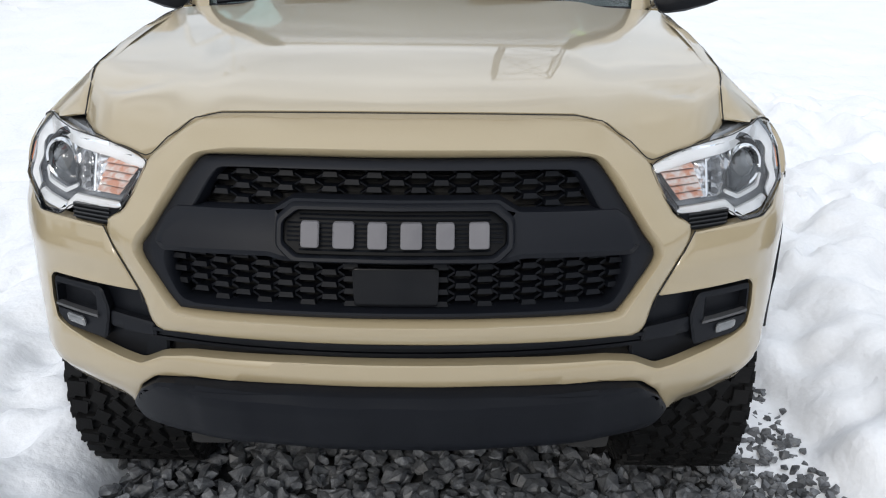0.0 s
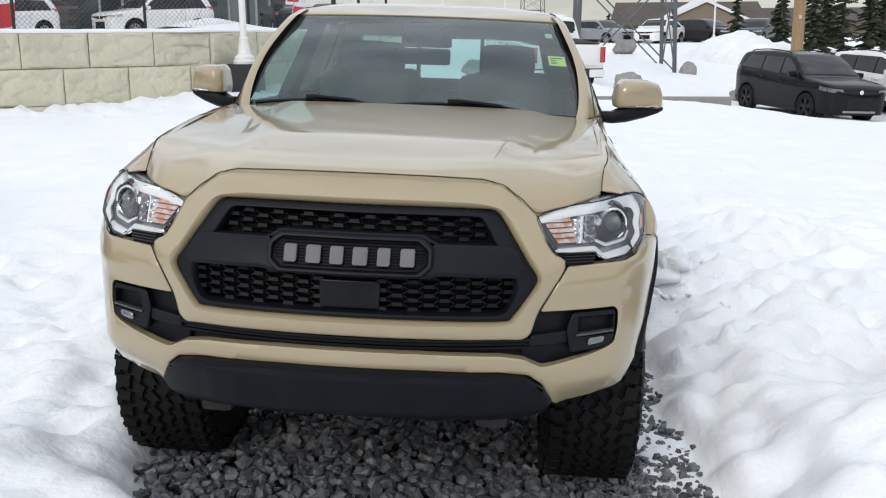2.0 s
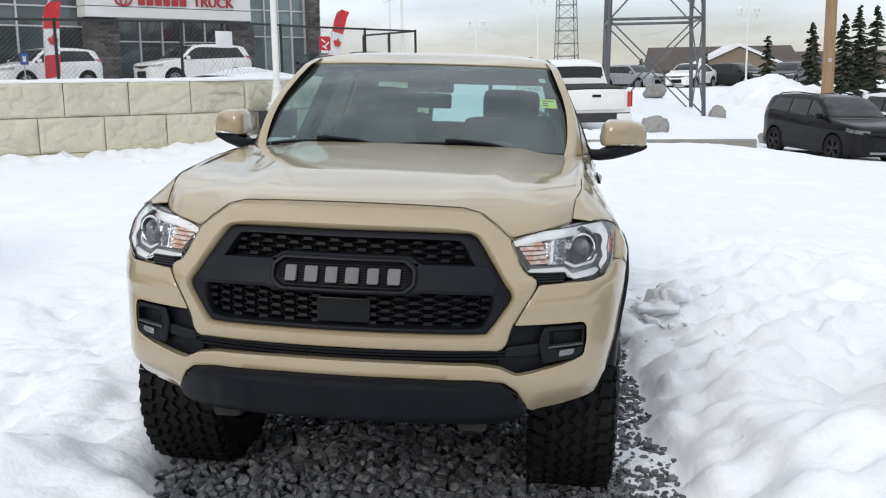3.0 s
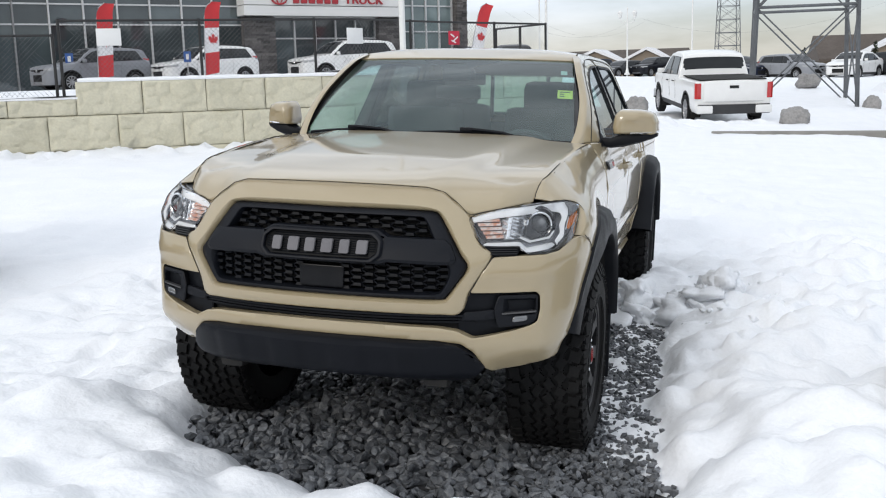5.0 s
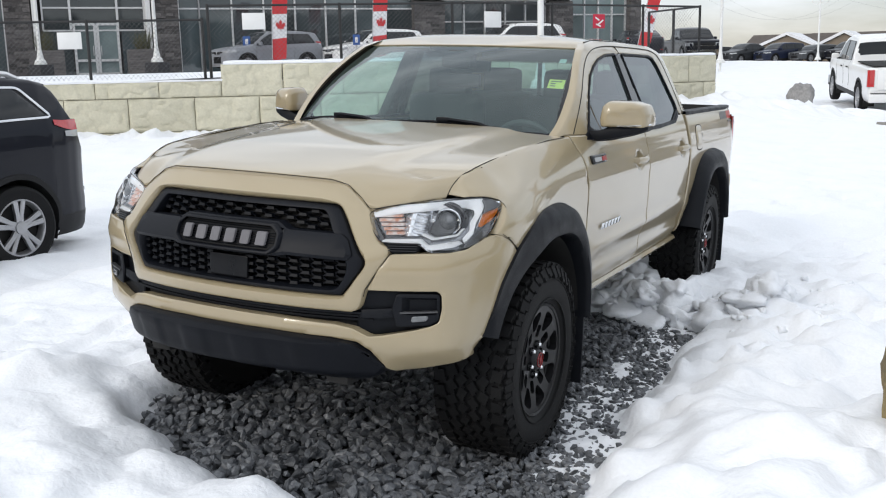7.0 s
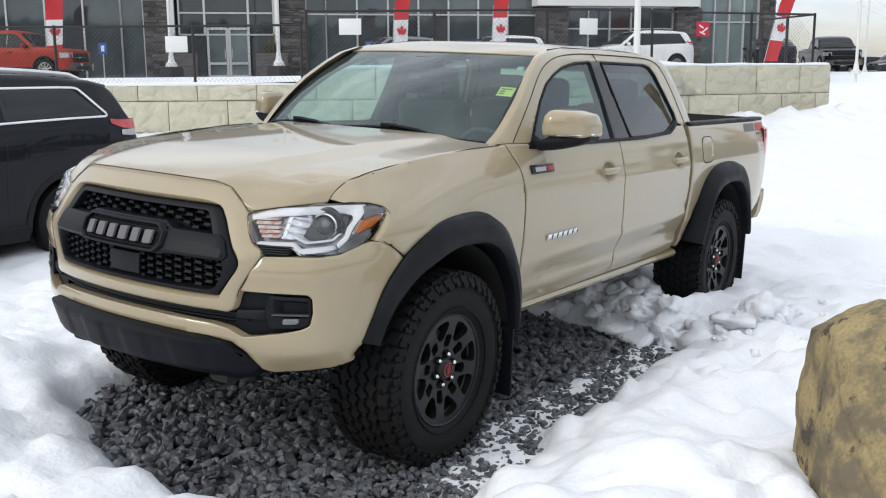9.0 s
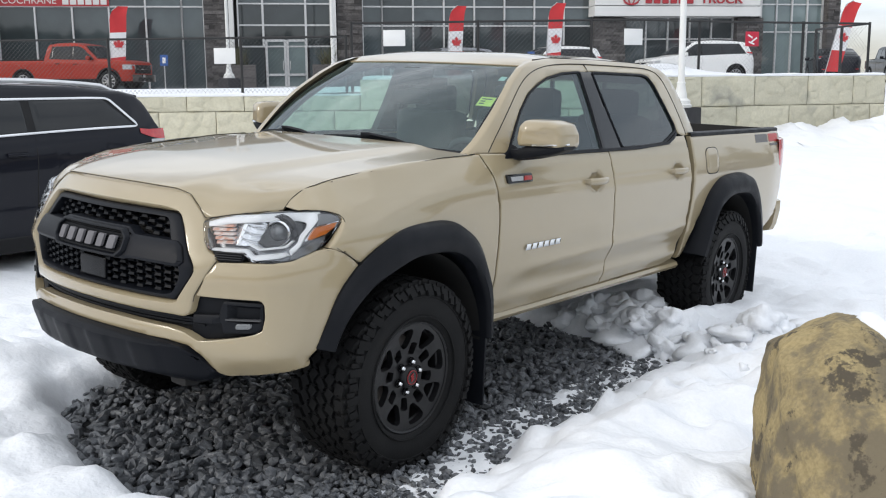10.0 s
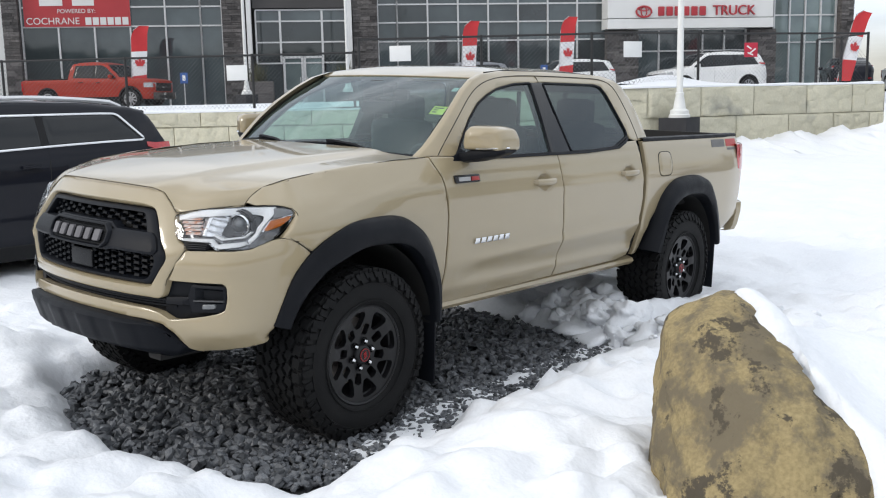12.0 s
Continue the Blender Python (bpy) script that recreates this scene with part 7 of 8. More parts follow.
        if pick:
            part("tail_lamp", lofted([[(sg * (w * q), L / 2 - dy, z) for q, dy in ((0.85, -0.02), (0.955, -0.02), (1.004, 0.02), (1.006, 0.09))] for z in (Hh * 0.405, Hh * 0.5, Hh * 0.615)]), REDLENS, car, "tall red tail lamp")
        else:
            cells = ((0.885, 1.0, 0.012), (0.91, 1.0, 0.0), (0.935, 1.0, 0.0), (0.952, 1.0, 0.0), (0.957, 0.85, 0.0))
            z0, z1 = lamp_z
            zm = z0 + (z1 - z0) * 0.38
            patch("tail_lamp", sg, cells, (zm, (zm + z1) / 2, z1), REDLENS, "red tail lamp")
            patch("reverse_lamp", sg, cells[1:], (z0, zm), LAMPGLASS, "clear lower lamp")
            part("fog_lamp", turned([(-0.012, 0.0), (-0.008, 0.035), (0.02, 0.045)], 16, "y", (sg * w * 0.72, -L * 0.488, Hh * 0.33)), LAMPGLASS, car)
            patch("rear_reflector", sg, ((0.975, 1.0, 0.0), (0.985, 1.0, 0.0), (0.995, 1.0, 0.0)), (0.335, 0.355), REDLENS, "red reflector")

    def front(nm, half, zs, material, proud=0.015, lb="", end=-1):
        return part(nm, lofted([[(x, end * (L / 2 + proud - abs(x / w) ** 2 * (0.05 if pick else 0.085)), z * Hh) for x in np.linspace(-w * half, w * half, 11)] for z in zs]), material, car, lb)

    if pick:
        front("grille", 0.66, (0.36, 0.44, 0.53), TRIM, 0.02, "black grille")
        front("grille_bar", 0.66, (0.435, 0.452), CHROME, 0.035, "chrome grille bar")
        front("front_bumper", 0.93, (0.19, 0.235, 0.31, 0.335), CHROME, 0.08, "chrome front bumper")
        front("air_intake", 0.5, (0.21, 0.28), DARK, 0.088)
        front("rear_bumper", 0.93, (0.20, 0.24, 0.315, 0.33), BUMPERGREY, 0.10, "dark rear bumper", 1)
        for sg in (1, -1):
            part("bumper_corner", boxed((sg * w * 0.76, L / 2 + 0.06, Hh * 0.262), (w * 0.42, 0.14, 0.21), 0.04), body, car)
        bed0, bed1 = 0.645, 0.985
        part("cargo_bed", boxed((0, ((bed0 + bed1) / 2 - 0.5) * L, Hh * 0.64 + 0.03), (W * 0.86, L * (bed1 - bed0), 0.03), 0.012), cargo or DARK, car, "dark bed cover")
        part("tailgate", boxed((0, L / 2 + 0.008, Hh * 0.50), (W * 0.78, 0.05, Hh * 0.27), 0.02), body, car)
        part("tailgate_handle", boxed((0, L / 2 + 0.036, Hh * 0.56), (0.24, 0.02, 0.075), 0.01), GLOSS, car)
    else:
        front("grille", 0.62, (0.445, 0.475, 0.505), TRIM, 0.006)
        front("grille_bar", 0.60, (0.470, 0.485), GLOSS, 0.014)
        front("air_intake", 0.60, (0.24, 0.31, 0.39), TRIM, 0.012, "black lower air intake")
        front("skid_strip", 0.58, (0.185, 0.205, 0.215), SKID, 0.022, "grey skid strip")
        part("badge", turned([(-0.008, 0.0), (-0.008, 0.05), (0.0, 0.058)], 20, "y", (0, -L / 2 - 0.02, Hh * 0.48)), CHROME, car)
        front("rear_bumper", 0.56, (0.16, 0.20, 0.30, 0.33), TRIM, 0.012, "", 1)
        part("bumper_valance", lofted([[(x, (f - 0.5) * L, low + dz) for dz, x in ((-0.05, sg * skin(f, low, -0.03)), (0.0, sg * skin(f, low, 0.008)), (0.13, sg * skin(f, low + 0.13, 0.008)), (0.15, sg * skin(f, low + 0.15, -0.003)))] for sg in (1,) for f in np.linspace((hubs[1] + reach * 1.05) / L + 0.5, 1.0, 9)]), TRIM, car)
        part("bumper_valance", lofted([[(-x, (f - 0.5) * L, low + dz) for dz, x in ((-0.05, skin(f, low, -0.03)), (0.0, skin(f, low, 0.008)), (0.13, skin(f, low + 0.13, 0.008)), (0.15, skin(f, low + 0.15, -0.003)))] for f in np.linspace((hubs[1] + reach * 1.05) / L + 0.5, 1.0, 9)]), TRIM, car)
    for sx in (1, -1):
        for h in hubs:
            car_wheel(car, sx * (w - 0.012), h, r, alloy or ALLOY, spokes, paired)
    return car


def stand(x, y, z, heading):
    """Standing at x, y with the nose towards heading, in degrees from +x."""
    return pose(x, y, z, 0, 0, heading + 90)


def on_lot(x, y, heading, dz=0.05):
    return stand(x, y, lot(x, y) + dz, heading)


def by_showroom(s, o, z, heading):
    """Standing o metres in front of the showroom, s metres along it."""
    p = FM @ Vector((s, o, 0))
    return stand(p.x, p.y, z, heading)


BLACKP = paint("blue_black_paint", (0.010, 0.011, 0.016))
FACE = math.degrees(math.atan2(FD.y, FD.x))
vehicle("family_suv", "blue-black mid-size SUV with chrome window strip parked in snow", "SUV", stand(-5.75, 1.72, -0.13, 268), 4.80, 1.925, 1.73, BLACKP, alloy=ALLOY, r=0.37, spokes=10, chrome=True, belt_at=0.70, rise=0.05, paired=True, lamp_z=(0.645, 0.735))
vehicle("compact_suv", "black compact SUV with black wheels parked in snow", "SUV", stand(7.95, 24.37, -0.66, -70.3) @ pose(0, 0, 0, 1.7, 2.4), 4.6, 1.85, 1.70, paint("black_paint", (0.006, 0.006, 0.0075)), alloy=RIM, r=0.365, spokes=10, belt_at=0.625, rise=0.075, paired=True, smoked=True)
vehicle("white_suv", "white compact SUV parked beside a black one", "SUV", stand(10.75, 25.55, -0.66, -71.0) @ pose(0, 0, 0, 1.7, 2.0), 4.6, 1.85, 1.66, WHITE, r=0.36)
vehicle("white_pickup", "white crew-cab pickup with dark bed cover, tailgate towards the lot", "pickup truck", on_lot(0.93, 26.6, 105, 0.16) @ pose(0, 0, 0, -3.4), 5.81, 2.03, 1.94, WHITE, "pickup", r=0.41, rail=False)
vehicle("red_pickup", "red crew-cab pickup parked by the showroom windows", "pickup truck", by_showroom(-15.05, 2.4, 1.36, FACE - 20), 5.81, 2.03, 1.94, paint("bright_red_paint", (0.33, 0.035, 0.02)), "pickup", r=0.41, rail=False)
vehicle("silver_suv", "silver-grey compact SUV parked by the showroom", "SUV", by_showroom(0.0, 2.6, 1.36, FACE + 196), 4.6, 1.85, 1.70, paint("silver_paint", (0.26, 0.27, 0.29)), r=0.36)
vehicle("white_hybrid_suv", "white compact SUV with black trim parked by the showroom", "SUV", by_showroom(4.62, 2.7, 1.40, FACE + 194), 4.6, 1.85, 1.70, WHITE, r=0.36)
vehicle("large_white_suv", "large white SUV parked under the sign band", "SUV", by_showroom(11.3, 2.4, 1.40, FACE + 184), 5.2, 2.03, 1.93, WHITE, r=0.40)
vehicle("black_pickup", "black crew-cab pickup facing the lot", "pickup truck", on_lot(-10.8, 55.0, -62), 5.81, 2.03, 1.94, BLACKP, "pickup", r=0.41, rail=False)
vehicle("black_sedan", "black sedan parked beyond the fence", "car", stand(-10.7, 43.7, 1.5, 115), 4.8, 1.83, 1.45, BLACKP, "sedan", rail=False)
rnd = random.Random(3)
DARKS = [BLACKP, paint("charcoal_paint", (0.03, 0.032, 0.035)), paint("dark_blue_paint", (0.015, 0.02, 0.04)), paint("dark_grey_paint", (0.06, 0.063, 0.068))]
for k in range(7):
    x = -15.5 + k * 2.75
    vehicle("parked_car", "dark car in a row of parked cars in the far lot", "car", stand(x, 84 + 0.4 * k, 1.05, -128 + rnd.uniform(-4, 4)), 4.7, 1.84, rnd.choice((1.46, 1.68)), DARKS[k % 4], rnd.choice(("sedan", "suv")), group="row of far parked cars", rail=False)
for k, (x, y, col) in enumerate(((5.4, 62, paint("silver_paint", (0.26, 0.27, 0.29))), (9.0, 61, WHITE), (12.2, 63, DARKS[1]), (15.2, 62, DARKS[3]), (2.2, 64, DARKS[2]))):
    vehicle("parked_car", "car parked in the far lot beyond the tower", "car", stand(x, y, 0.75, -120 if k % 2 else -50), 4.7, 1.84, 1.62, col, "suv" if k != 1 else "sedan", group="cars beyond the tower", rail=False)

# ---- lamps, flags, poles ----
POLEW = mat("white_pole_paint", (0.74, 0.74, 0.72), 0.45, second=(0.66, 0.66, 0.64), scale=4, fine=0.03)


def street_lamp(x, y, z, h=7.2, block=True, label="white ornate street lamp on a black base", group="white street lamps"):
    lamp = thing("street_lamp", label, "street lamp", pose(x, y, z), group)
    b = 0.0
    if block:
        part("base_block", boxed((0, 0, 0.21), (0.58, 0.58, 0.62), 0.015), mat("base_black", (0.012, 0.012, 0.015), 0.7, second=(0.02, 0.02, 0.022), scale=6), lamp, "black painted concrete base")
        b = 0.52
    part("foot", turned([(b, 0.0), (b, 0.205), (b + 0.05, 0.205), (b + 0.07, 0.18), (b + 0.13, 0.18), (b + 0.17, 0.12), (b + 0.3, 0.10), (b + 0.42, 0.075), (b + 0.46, 0.085), (b + 0.48, 0.065)], 20, "z"), POLEW, lamp)
    part("pole", tubed([(0, 0, b - 1.2 if not block else b + 0.46), (0, 0, h * 0.5), (0, 0, h)], 0.062, 12, 0.05), POLEW, lamp)
    for sg in (1, -1):
        part("arm", tubed(spline([(0, 0, h - 0.7), (sg * 0.25, 0, h - 0.95), (sg * 0.5, 0, h - 0.75), (sg * 0.52, 0, h - 0.6)], 10), 0.025, 6), POLEW, lamp)
        part("lantern", turned([(h - 0.6, 0.03), (h - 0.55, 0.10), (h - 0.25, 0.17), (h - 0.2, 0.19), (h - 0.1, 0.1), (h - 0.04, 0.02), (h + 0.02, 0.0)], 14, "z", (sg * 0.52, 0, 0)), POLEW, lamp)
    part("finial", turned([(h, 0.05), (h + 0.08, 0.07), (h + 0.16, 0.02), (h + 0.22, 0.0)], 12, "z"), POLEW, lamp)
    return lamp


street_lamp(-4.55, 15.05, 0.55, 7.6)
street_lamp(-24.9, 21.0, 1.3)
street_lamp(-21.4, 22.8, 1.3)
street_lamp(-6.2, 40.5, 1.35, 7.0, False)
street_lamp(-5.35, 69.3, 1.3, 4.6, False)
street_lamp(-10.6, 63, 1.3, 6.4, False)
street_lamp(12.25, 60.4, 0.9, 4.9, False)
street_lamp(-1.0, 75, 1.3, 6.6, False)
FLAGRED, FLAGWHITE = mat("flag_red", (0.55, 0.035, 0.04), 0.7, second=(0.48, 0.03, 0.035), scale=3), mat("flag_white", (0.75, 0.75, 0.76), 0.7, second=(0.68, 0.68, 0.69), scale=3)
LEAF = [(0, -0.5), (0.03, -0.2), (0.33, -0.24), (0.29, -0.12), (0.5, 0.1), (0.42, 0.15), (0.47, 0.33), (0.31, 0.27), (0.27, 0.36), (0.11, 0.14), (0.17, 0.47), (0.09, 0.41), (0, 0.6)]


def feather_flag(x, y, z, turn, lean=3.0):
    flag = thing("feather_flag", "tall red and white feather flag with a red maple leaf", "flag", pose(x, y, z, 0, lean, turn), "feather flags")
    part("pole", tubed([(0, 0, -0.8), (0, 0, 1.8), (0.02, 0, 2.7), (0.1, 0, 3.1), (0.35, 0, 3.32)], 0.016, 6), SILVER, flag)

    def cloth(u, v):
        top = 3.3
        zz = 0.45 + (top - 0.45) * v
        left = 0.02 + (0.28 * max(0, (v - 0.82) / 0.18) ** 2.0)
        right = 0.66 - 0.1 * (1 - v) + (0.06 * max(0, (v - 0.9) / 0.1))
        return Vector((left + (right - left) * u, 0.03 * math.sin(u * 4 + v * 6), zz - 0.16 * (1 - u) * 0 - 0.2 * u * (1 - v) * -0.6))

    for a, b, mt in ((0.0, 0.30, FLAGRED), (0.30, 0.64, FLAGWHITE), (0.64, 1.0, FLAGRED)):
        part("cloth", lofted([[cloth(u / 6, a + (b - a) * v / 6) for u in range(7)] for v in range(7)]), mt, flag, "red cloth" if mt is FLAGRED else "white cloth")
    for side in (1, -1):
        bm = bmesh.new()
        bm.faces.new([bm.verts.new((0.34 + 0.42 * px, side * 0.045, 1.82 + 0.46 * pz)) for px, pz in mirrored(LEAF)])
        part("maple_leaf", bm, FLAGRED, flag, "red maple leaf", smooth=0)


for x, y, z in ((-30.9, 20.0, 1.35), (-21.6, 29.5, 1.36), (-18.2, 31.6, 1.4), (-9.1, 37.4, 1.45)):
    feather_flag(x, y, z, 50.0, 2.0 if x < -10 else 14.0)
acc = thing("parking_sign", "blue accessible-parking sign on a post", "sign", pose(-29.3, 21.4, 1.3, 0, 0, FACE), "parking signs")
part("post", tubed([(0, 0, 0), (0, 0, 1.15)], 0.025, 6), SILVER, acc)
part("plate", boxed((0, -0.03, 1.25), (0.3, 0.01, 0.42), 0.004), mat("sign_blue", (0.03, 0.10, 0.33), 0.4, second=(0.025, 0.09, 0.3), scale=5), acc)
part("symbol", boxed((0.0, -0.037, 1.25), (0.12, 0.004, 0.22), 0.002), PANEL, acc, "white symbol bar")
for x, y in ((-22.9, 29.6), (-19.3, 32.2)):
    copy_thing(acc, pose(x, y, 1.36, 0, 0, FACE))
p, d = along(WALL_LINE, 26.03)
rs = thing("red_notice", "small square red notice board hung on the fence", "sign", Matrix.Translation(fence_at(26.03, 2.38) + Vector((d.y, -d.x, 0)) * 0.04) @ Matrix.Rotation(math.atan2(d.y, d.x), 4, "Z"))
part("board", boxed((0, 0, 0), (0.31, 0.012, 0.29), 0.004), mat("notice_red", (0.5, 0.02, 0.05), 0.4, second=(0.42, 0.018, 0.04), scale=6), rs)
for x, z, w, h, a in ((-0.05, 0.05, 0.12, 0.03, 30), (0.04, -0.02, 0.16, 0.03, -35), (-0.02, -0.08, 0.14, 0.028, 20)):
    ob = part("bar", boxed((0, -0.01, 0), (w, 0.004, h)), PANEL, rs)
    ob.matrix_basis = pose(x, 0, z, 0, a, 0)

# planters by the entrance
for s in (-8.6, -4.9):
    pl = thing("planter", "square stone planter with dry ornamental grass", "planter", FM @ pose(s, 1.6, 1.3), "entrance planters")
    part("box", boxed((0, 0, 0.55), (1.3, 1.0, 1.1), 0.03), SLATE, pl)
    bm = bmesh.new()
    rr = random.Random(int(s * 10))
    for _ in range(160):
        a, q, h = rr.uniform(0, 6.28), rr.uniform(0.0, 0.35), rr.uniform(0.5, 1.0)
        p0 = Vector((q * math.cos(a), q * math.sin(a), 1.05))
        p2 = p0 + Vector((math.cos(a) * 0.45 * rr.random(), math.sin(a) * 0.45 * rr.random(), h))
        d = Vector((-math.sin(a), math.cos(a), 0)) * 0.02
        bm.faces.new([bm.verts.new(v) for v in (p0 - d, p0 + d, p2)])
    part("grass", bm, mat("dry_grass", (0.10, 0.09, 0.045), 0.8, second=(0.05, 0.06, 0.03), scale=6), pl)

# lattice tower
STEEL = mat("galvanised_steel", (0.16, 0.17, 0.18), 0.55, 0.5, second=(0.11, 0.115, 0.12), scale=4)


def lattice_tower(x, y, z, half, h, levels, name, label, thick=0.06, taper=0.12, turn=0):
    tw = thing(name, label, "pylon", pose(x, y, z, 0, 0, turn))

    def corner(k, v):
        q = half * (1 - taper * v)
        return Vector(((-q, q, q, -q)[k], (-q, -q, q, q)[k], h * v))

    for k in range(4):
        part("leg", tubed([corner(k, 0) - Vector((0, 0, 0.5)), corner(k, 1)], thick, 4), STEEL, tw, smooth=0)
        k2 = (k + 1) % 4
        for i in range(levels):
            a, b = i / levels, (i + 1) / levels
            for p, q in ((corner(k, a), corner(k2, b)), (corner(k2, a), corner(k, b))):
                part("brace", tubed([p, q], thick * 0.36, 4), STEEL, tw, smooth=0)
            part("strut", tubed([corner(k, b), corner(k2, b)], thick * 0.7, 4), STEEL, tw, smooth=0)
    return tw


lattice_tower(4.1, 34.5, 0.2, 1.72, 17.0, 5, "transmission_tower", "steel lattice legs of a transmission tower standing in snow", 0.075, 0.25, 0)
t2 = lattice_tower(1.8, 167, 1.0, 1.9, 19.0, 9, "far_transmission_tower", "steel lattice transmission tower on the horizon", 0.07, 0.35, 10)
wire = bmesh.new()
for off in (-2.5, 0, 2.5):
    pts = [(1.8 + off + (-40 * f if off else 60 * f), 167 - 60 * f, 17.5 - 26 * f * (1 - f)) for f in np.linspace(0, 1, 16)]
    tube(wire, pts, 0.014, 4)
part("power_line", wire, STEEL, t2)
pole = thing("utility_pole", "bare brown wooden utility pole", "utility pole", pose(11.2, 37.4, 0.0))
part("shaft", tubed([(0, 0, -0.5), (0.0, 0, 4), (0, 0, 11)], 0.24, 14, 0.19), mat("pole_wood", (0.33, 0.22, 0.12), 0.8, second=(0.24, 0.155, 0.085), scale=3, stretch=(6, 6, 0.4), fine=0.15, fine_scale=20, bump=0.3), pole)
part("tag", boxed((-0.02, -0.26, 2.1), (0.12, 0.02, 0.16)), SILVER, pole)

# far house and roofs
SIDING = mat("tan_siding", (0.20, 0.16, 0.12), 0.8, second=(0.17, 0.135, 0.10), scale=0.5)
SHINGLE = mat("brown_shingles", (0.075, 0.06, 0.05), 0.85, second=(0.10, 0.082, 0.07), scale=0.8, fine=0.2, fine_scale=6)


def low_house(x, y, z, wide, deep, eave, ridge, turn, gable=True, label="low brown house with a shingle roof beyond the lot"):
    hs = thing("house", label, "house", pose(x, y, z, 0, 0, turn), "houses on the skyline")
    part("wall", boxed((0, 0, eave / 2), (wide, deep, eave)), SIDING, hs, smooth=0)
    part("roof", lofted([[(sx * (wide / 2 + 0.5), yy, zz) for yy, zz in ((-deep / 2 - 0.5, eave - 0.1), (-deep / 2 - 0.5, eave + 0.1), (0, ridge), (deep / 2 + 0.5, eave + 0.1), (deep / 2 + 0.5, eave - 0.1))] for sx in (-1, 1)], True, True), SHINGLE, hs, smooth=0)
    if gable:
        gw = wide * 0.36
        part("gable", lofted([[(-gw + wide * 0.04, yy, 0), (gw + wide * 0.04, yy, 0), (gw + wide * 0.04, yy, eave), (wide * 0.04, yy, ridge - 0.25), (-gw + wide * 0.04, yy, eave)] for yy in (-deep / 2 - 2.0, 0)], True, True), SIDING, hs, smooth=0)
        for sg in (1, -1):
            part("gable_trim", lofted([[(wide * 0.04 + sg * (gw + 0.5) * f, yy, eave - 0.2 + (ridge - eave) * (1 - f) + o) for yy, o in ((-deep / 2 - 2.3, 0.0), (-deep / 2 - 2.3, 0.28), (0.0, 0.28))] for f in (0, 1)]), mat("snowy_trim", (0.7, 0.7, 0.71), 0.6, second=(0.6, 0.6, 0.61), scale=1), hs, smooth=0)
    for k in range(3):
        part("window", boxed((-wide * 0.32 + k * wide * 0.3, -deep / 2 - (2.02 if gable and k == 1 else 0.02), eave * 0.55), (1.2, 0.06, 1.1)), PANE, hs, smooth=0)


low_house(16.1, 96, -0.4, 12.6, 9, 2.5, 4.75, 2)
low_house(-10.9, 102, 0.4, 7.5, 8, 2.0, 3.35, -4, True)
low_house(-5.9, 103, 0.4, 6.5, 8, 2.0, 3.4, -4, True)
low_house(32, 105, -0.5, 14, 9, 2.4, 4.4, 6, False)

# ---- boulders, snow pile, kerb, trees ----
BOULDER = mat("grey_boulder", (0.22, 0.215, 0.21), 0.85, second=(0.32, 0.31, 0.30), scale=2.5, fine=0.2, fine_scale=18, bump=0.6, bump_scale=9)


def boulder(x, y, z, s, seed, material, label, group="", name="boulder", tilt=(0, 0, 0), rough=1.0, levels=4):
    bm = bmesh.new()
    bmesh.ops.create_icosphere(bm, subdivisions=levels, radius=1.0)
    rot = Euler([radians(a) for a in tilt]).to_matrix()
    for v in bm.verts:
        p = v.co.normalized()
        q = max(abs(p.x), abs(p.y), abs(p.z))
        r = 1.0 / (q * 0.35 + 0.65)
        r *= 1 + rough * (0.16 * noise.noise(p * 1.1 + Vector((seed, 0, 0))) + 0.07 * noise.noise(p * 2.7 + Vector((0, seed, 0))) + 0.025 * noise.noise(p * 7 + Vector((0, 0, seed))) + 0.01 * noise.noise(p * 18 + Vector((0, 0, seed))))
        v.co = rot @ Vector((p.x * r * s[0], p.y * r * s[1], p.z * r * s[2]))
    ob = finish(name, bm, material, None, 40)
    ob.location = (x, y, z)
    return tagged(ob, label, "rock", group)


for x, y, s, k in ((-0.8, 23.2, (0.30, 0.28, 0.38), 1.3), (3.15, 22.6, (0.34, 0.28, 0.26), 4.1), (6.25, 32.6, (0.25, 0.23, 0.27), 7.7), (4.75, 40.0, (0.44, 0.36, 0.32), 9.2), (6.9, 27.6, (0.17, 0.17, 0.2), 3.1)):
    boulder(x, y, lot(x, y) + (0.34 if y > 36 else 0.2), s, k, BOULDER, "rough grey boulder half sunk in snow", "boulders in the snow", rough=2.2)
SAND = mat("tan_sandstone", (0.35, 0.275, 0.142), 0.9, spec=0.2, second=(0.235, 0.187, 0.105), scale=4.5, amount=0.9, fine=0.20, fine_scale=70, bump=1.0, bump_scale=13, dirt=(0.165, 0.137, 0.092), dirt_at=0.472, dirt_scale=4.6, dirt_edge=0.085, dirt_rough=0.70, dirt2=(0.088, 0.074, 0.054), dirt2_at=0.555, dirt2_scale=6.5)
bm = bmesh.new()
bmesh.ops.create_icosphere(bm, subdivisions=6, radius=1.0)
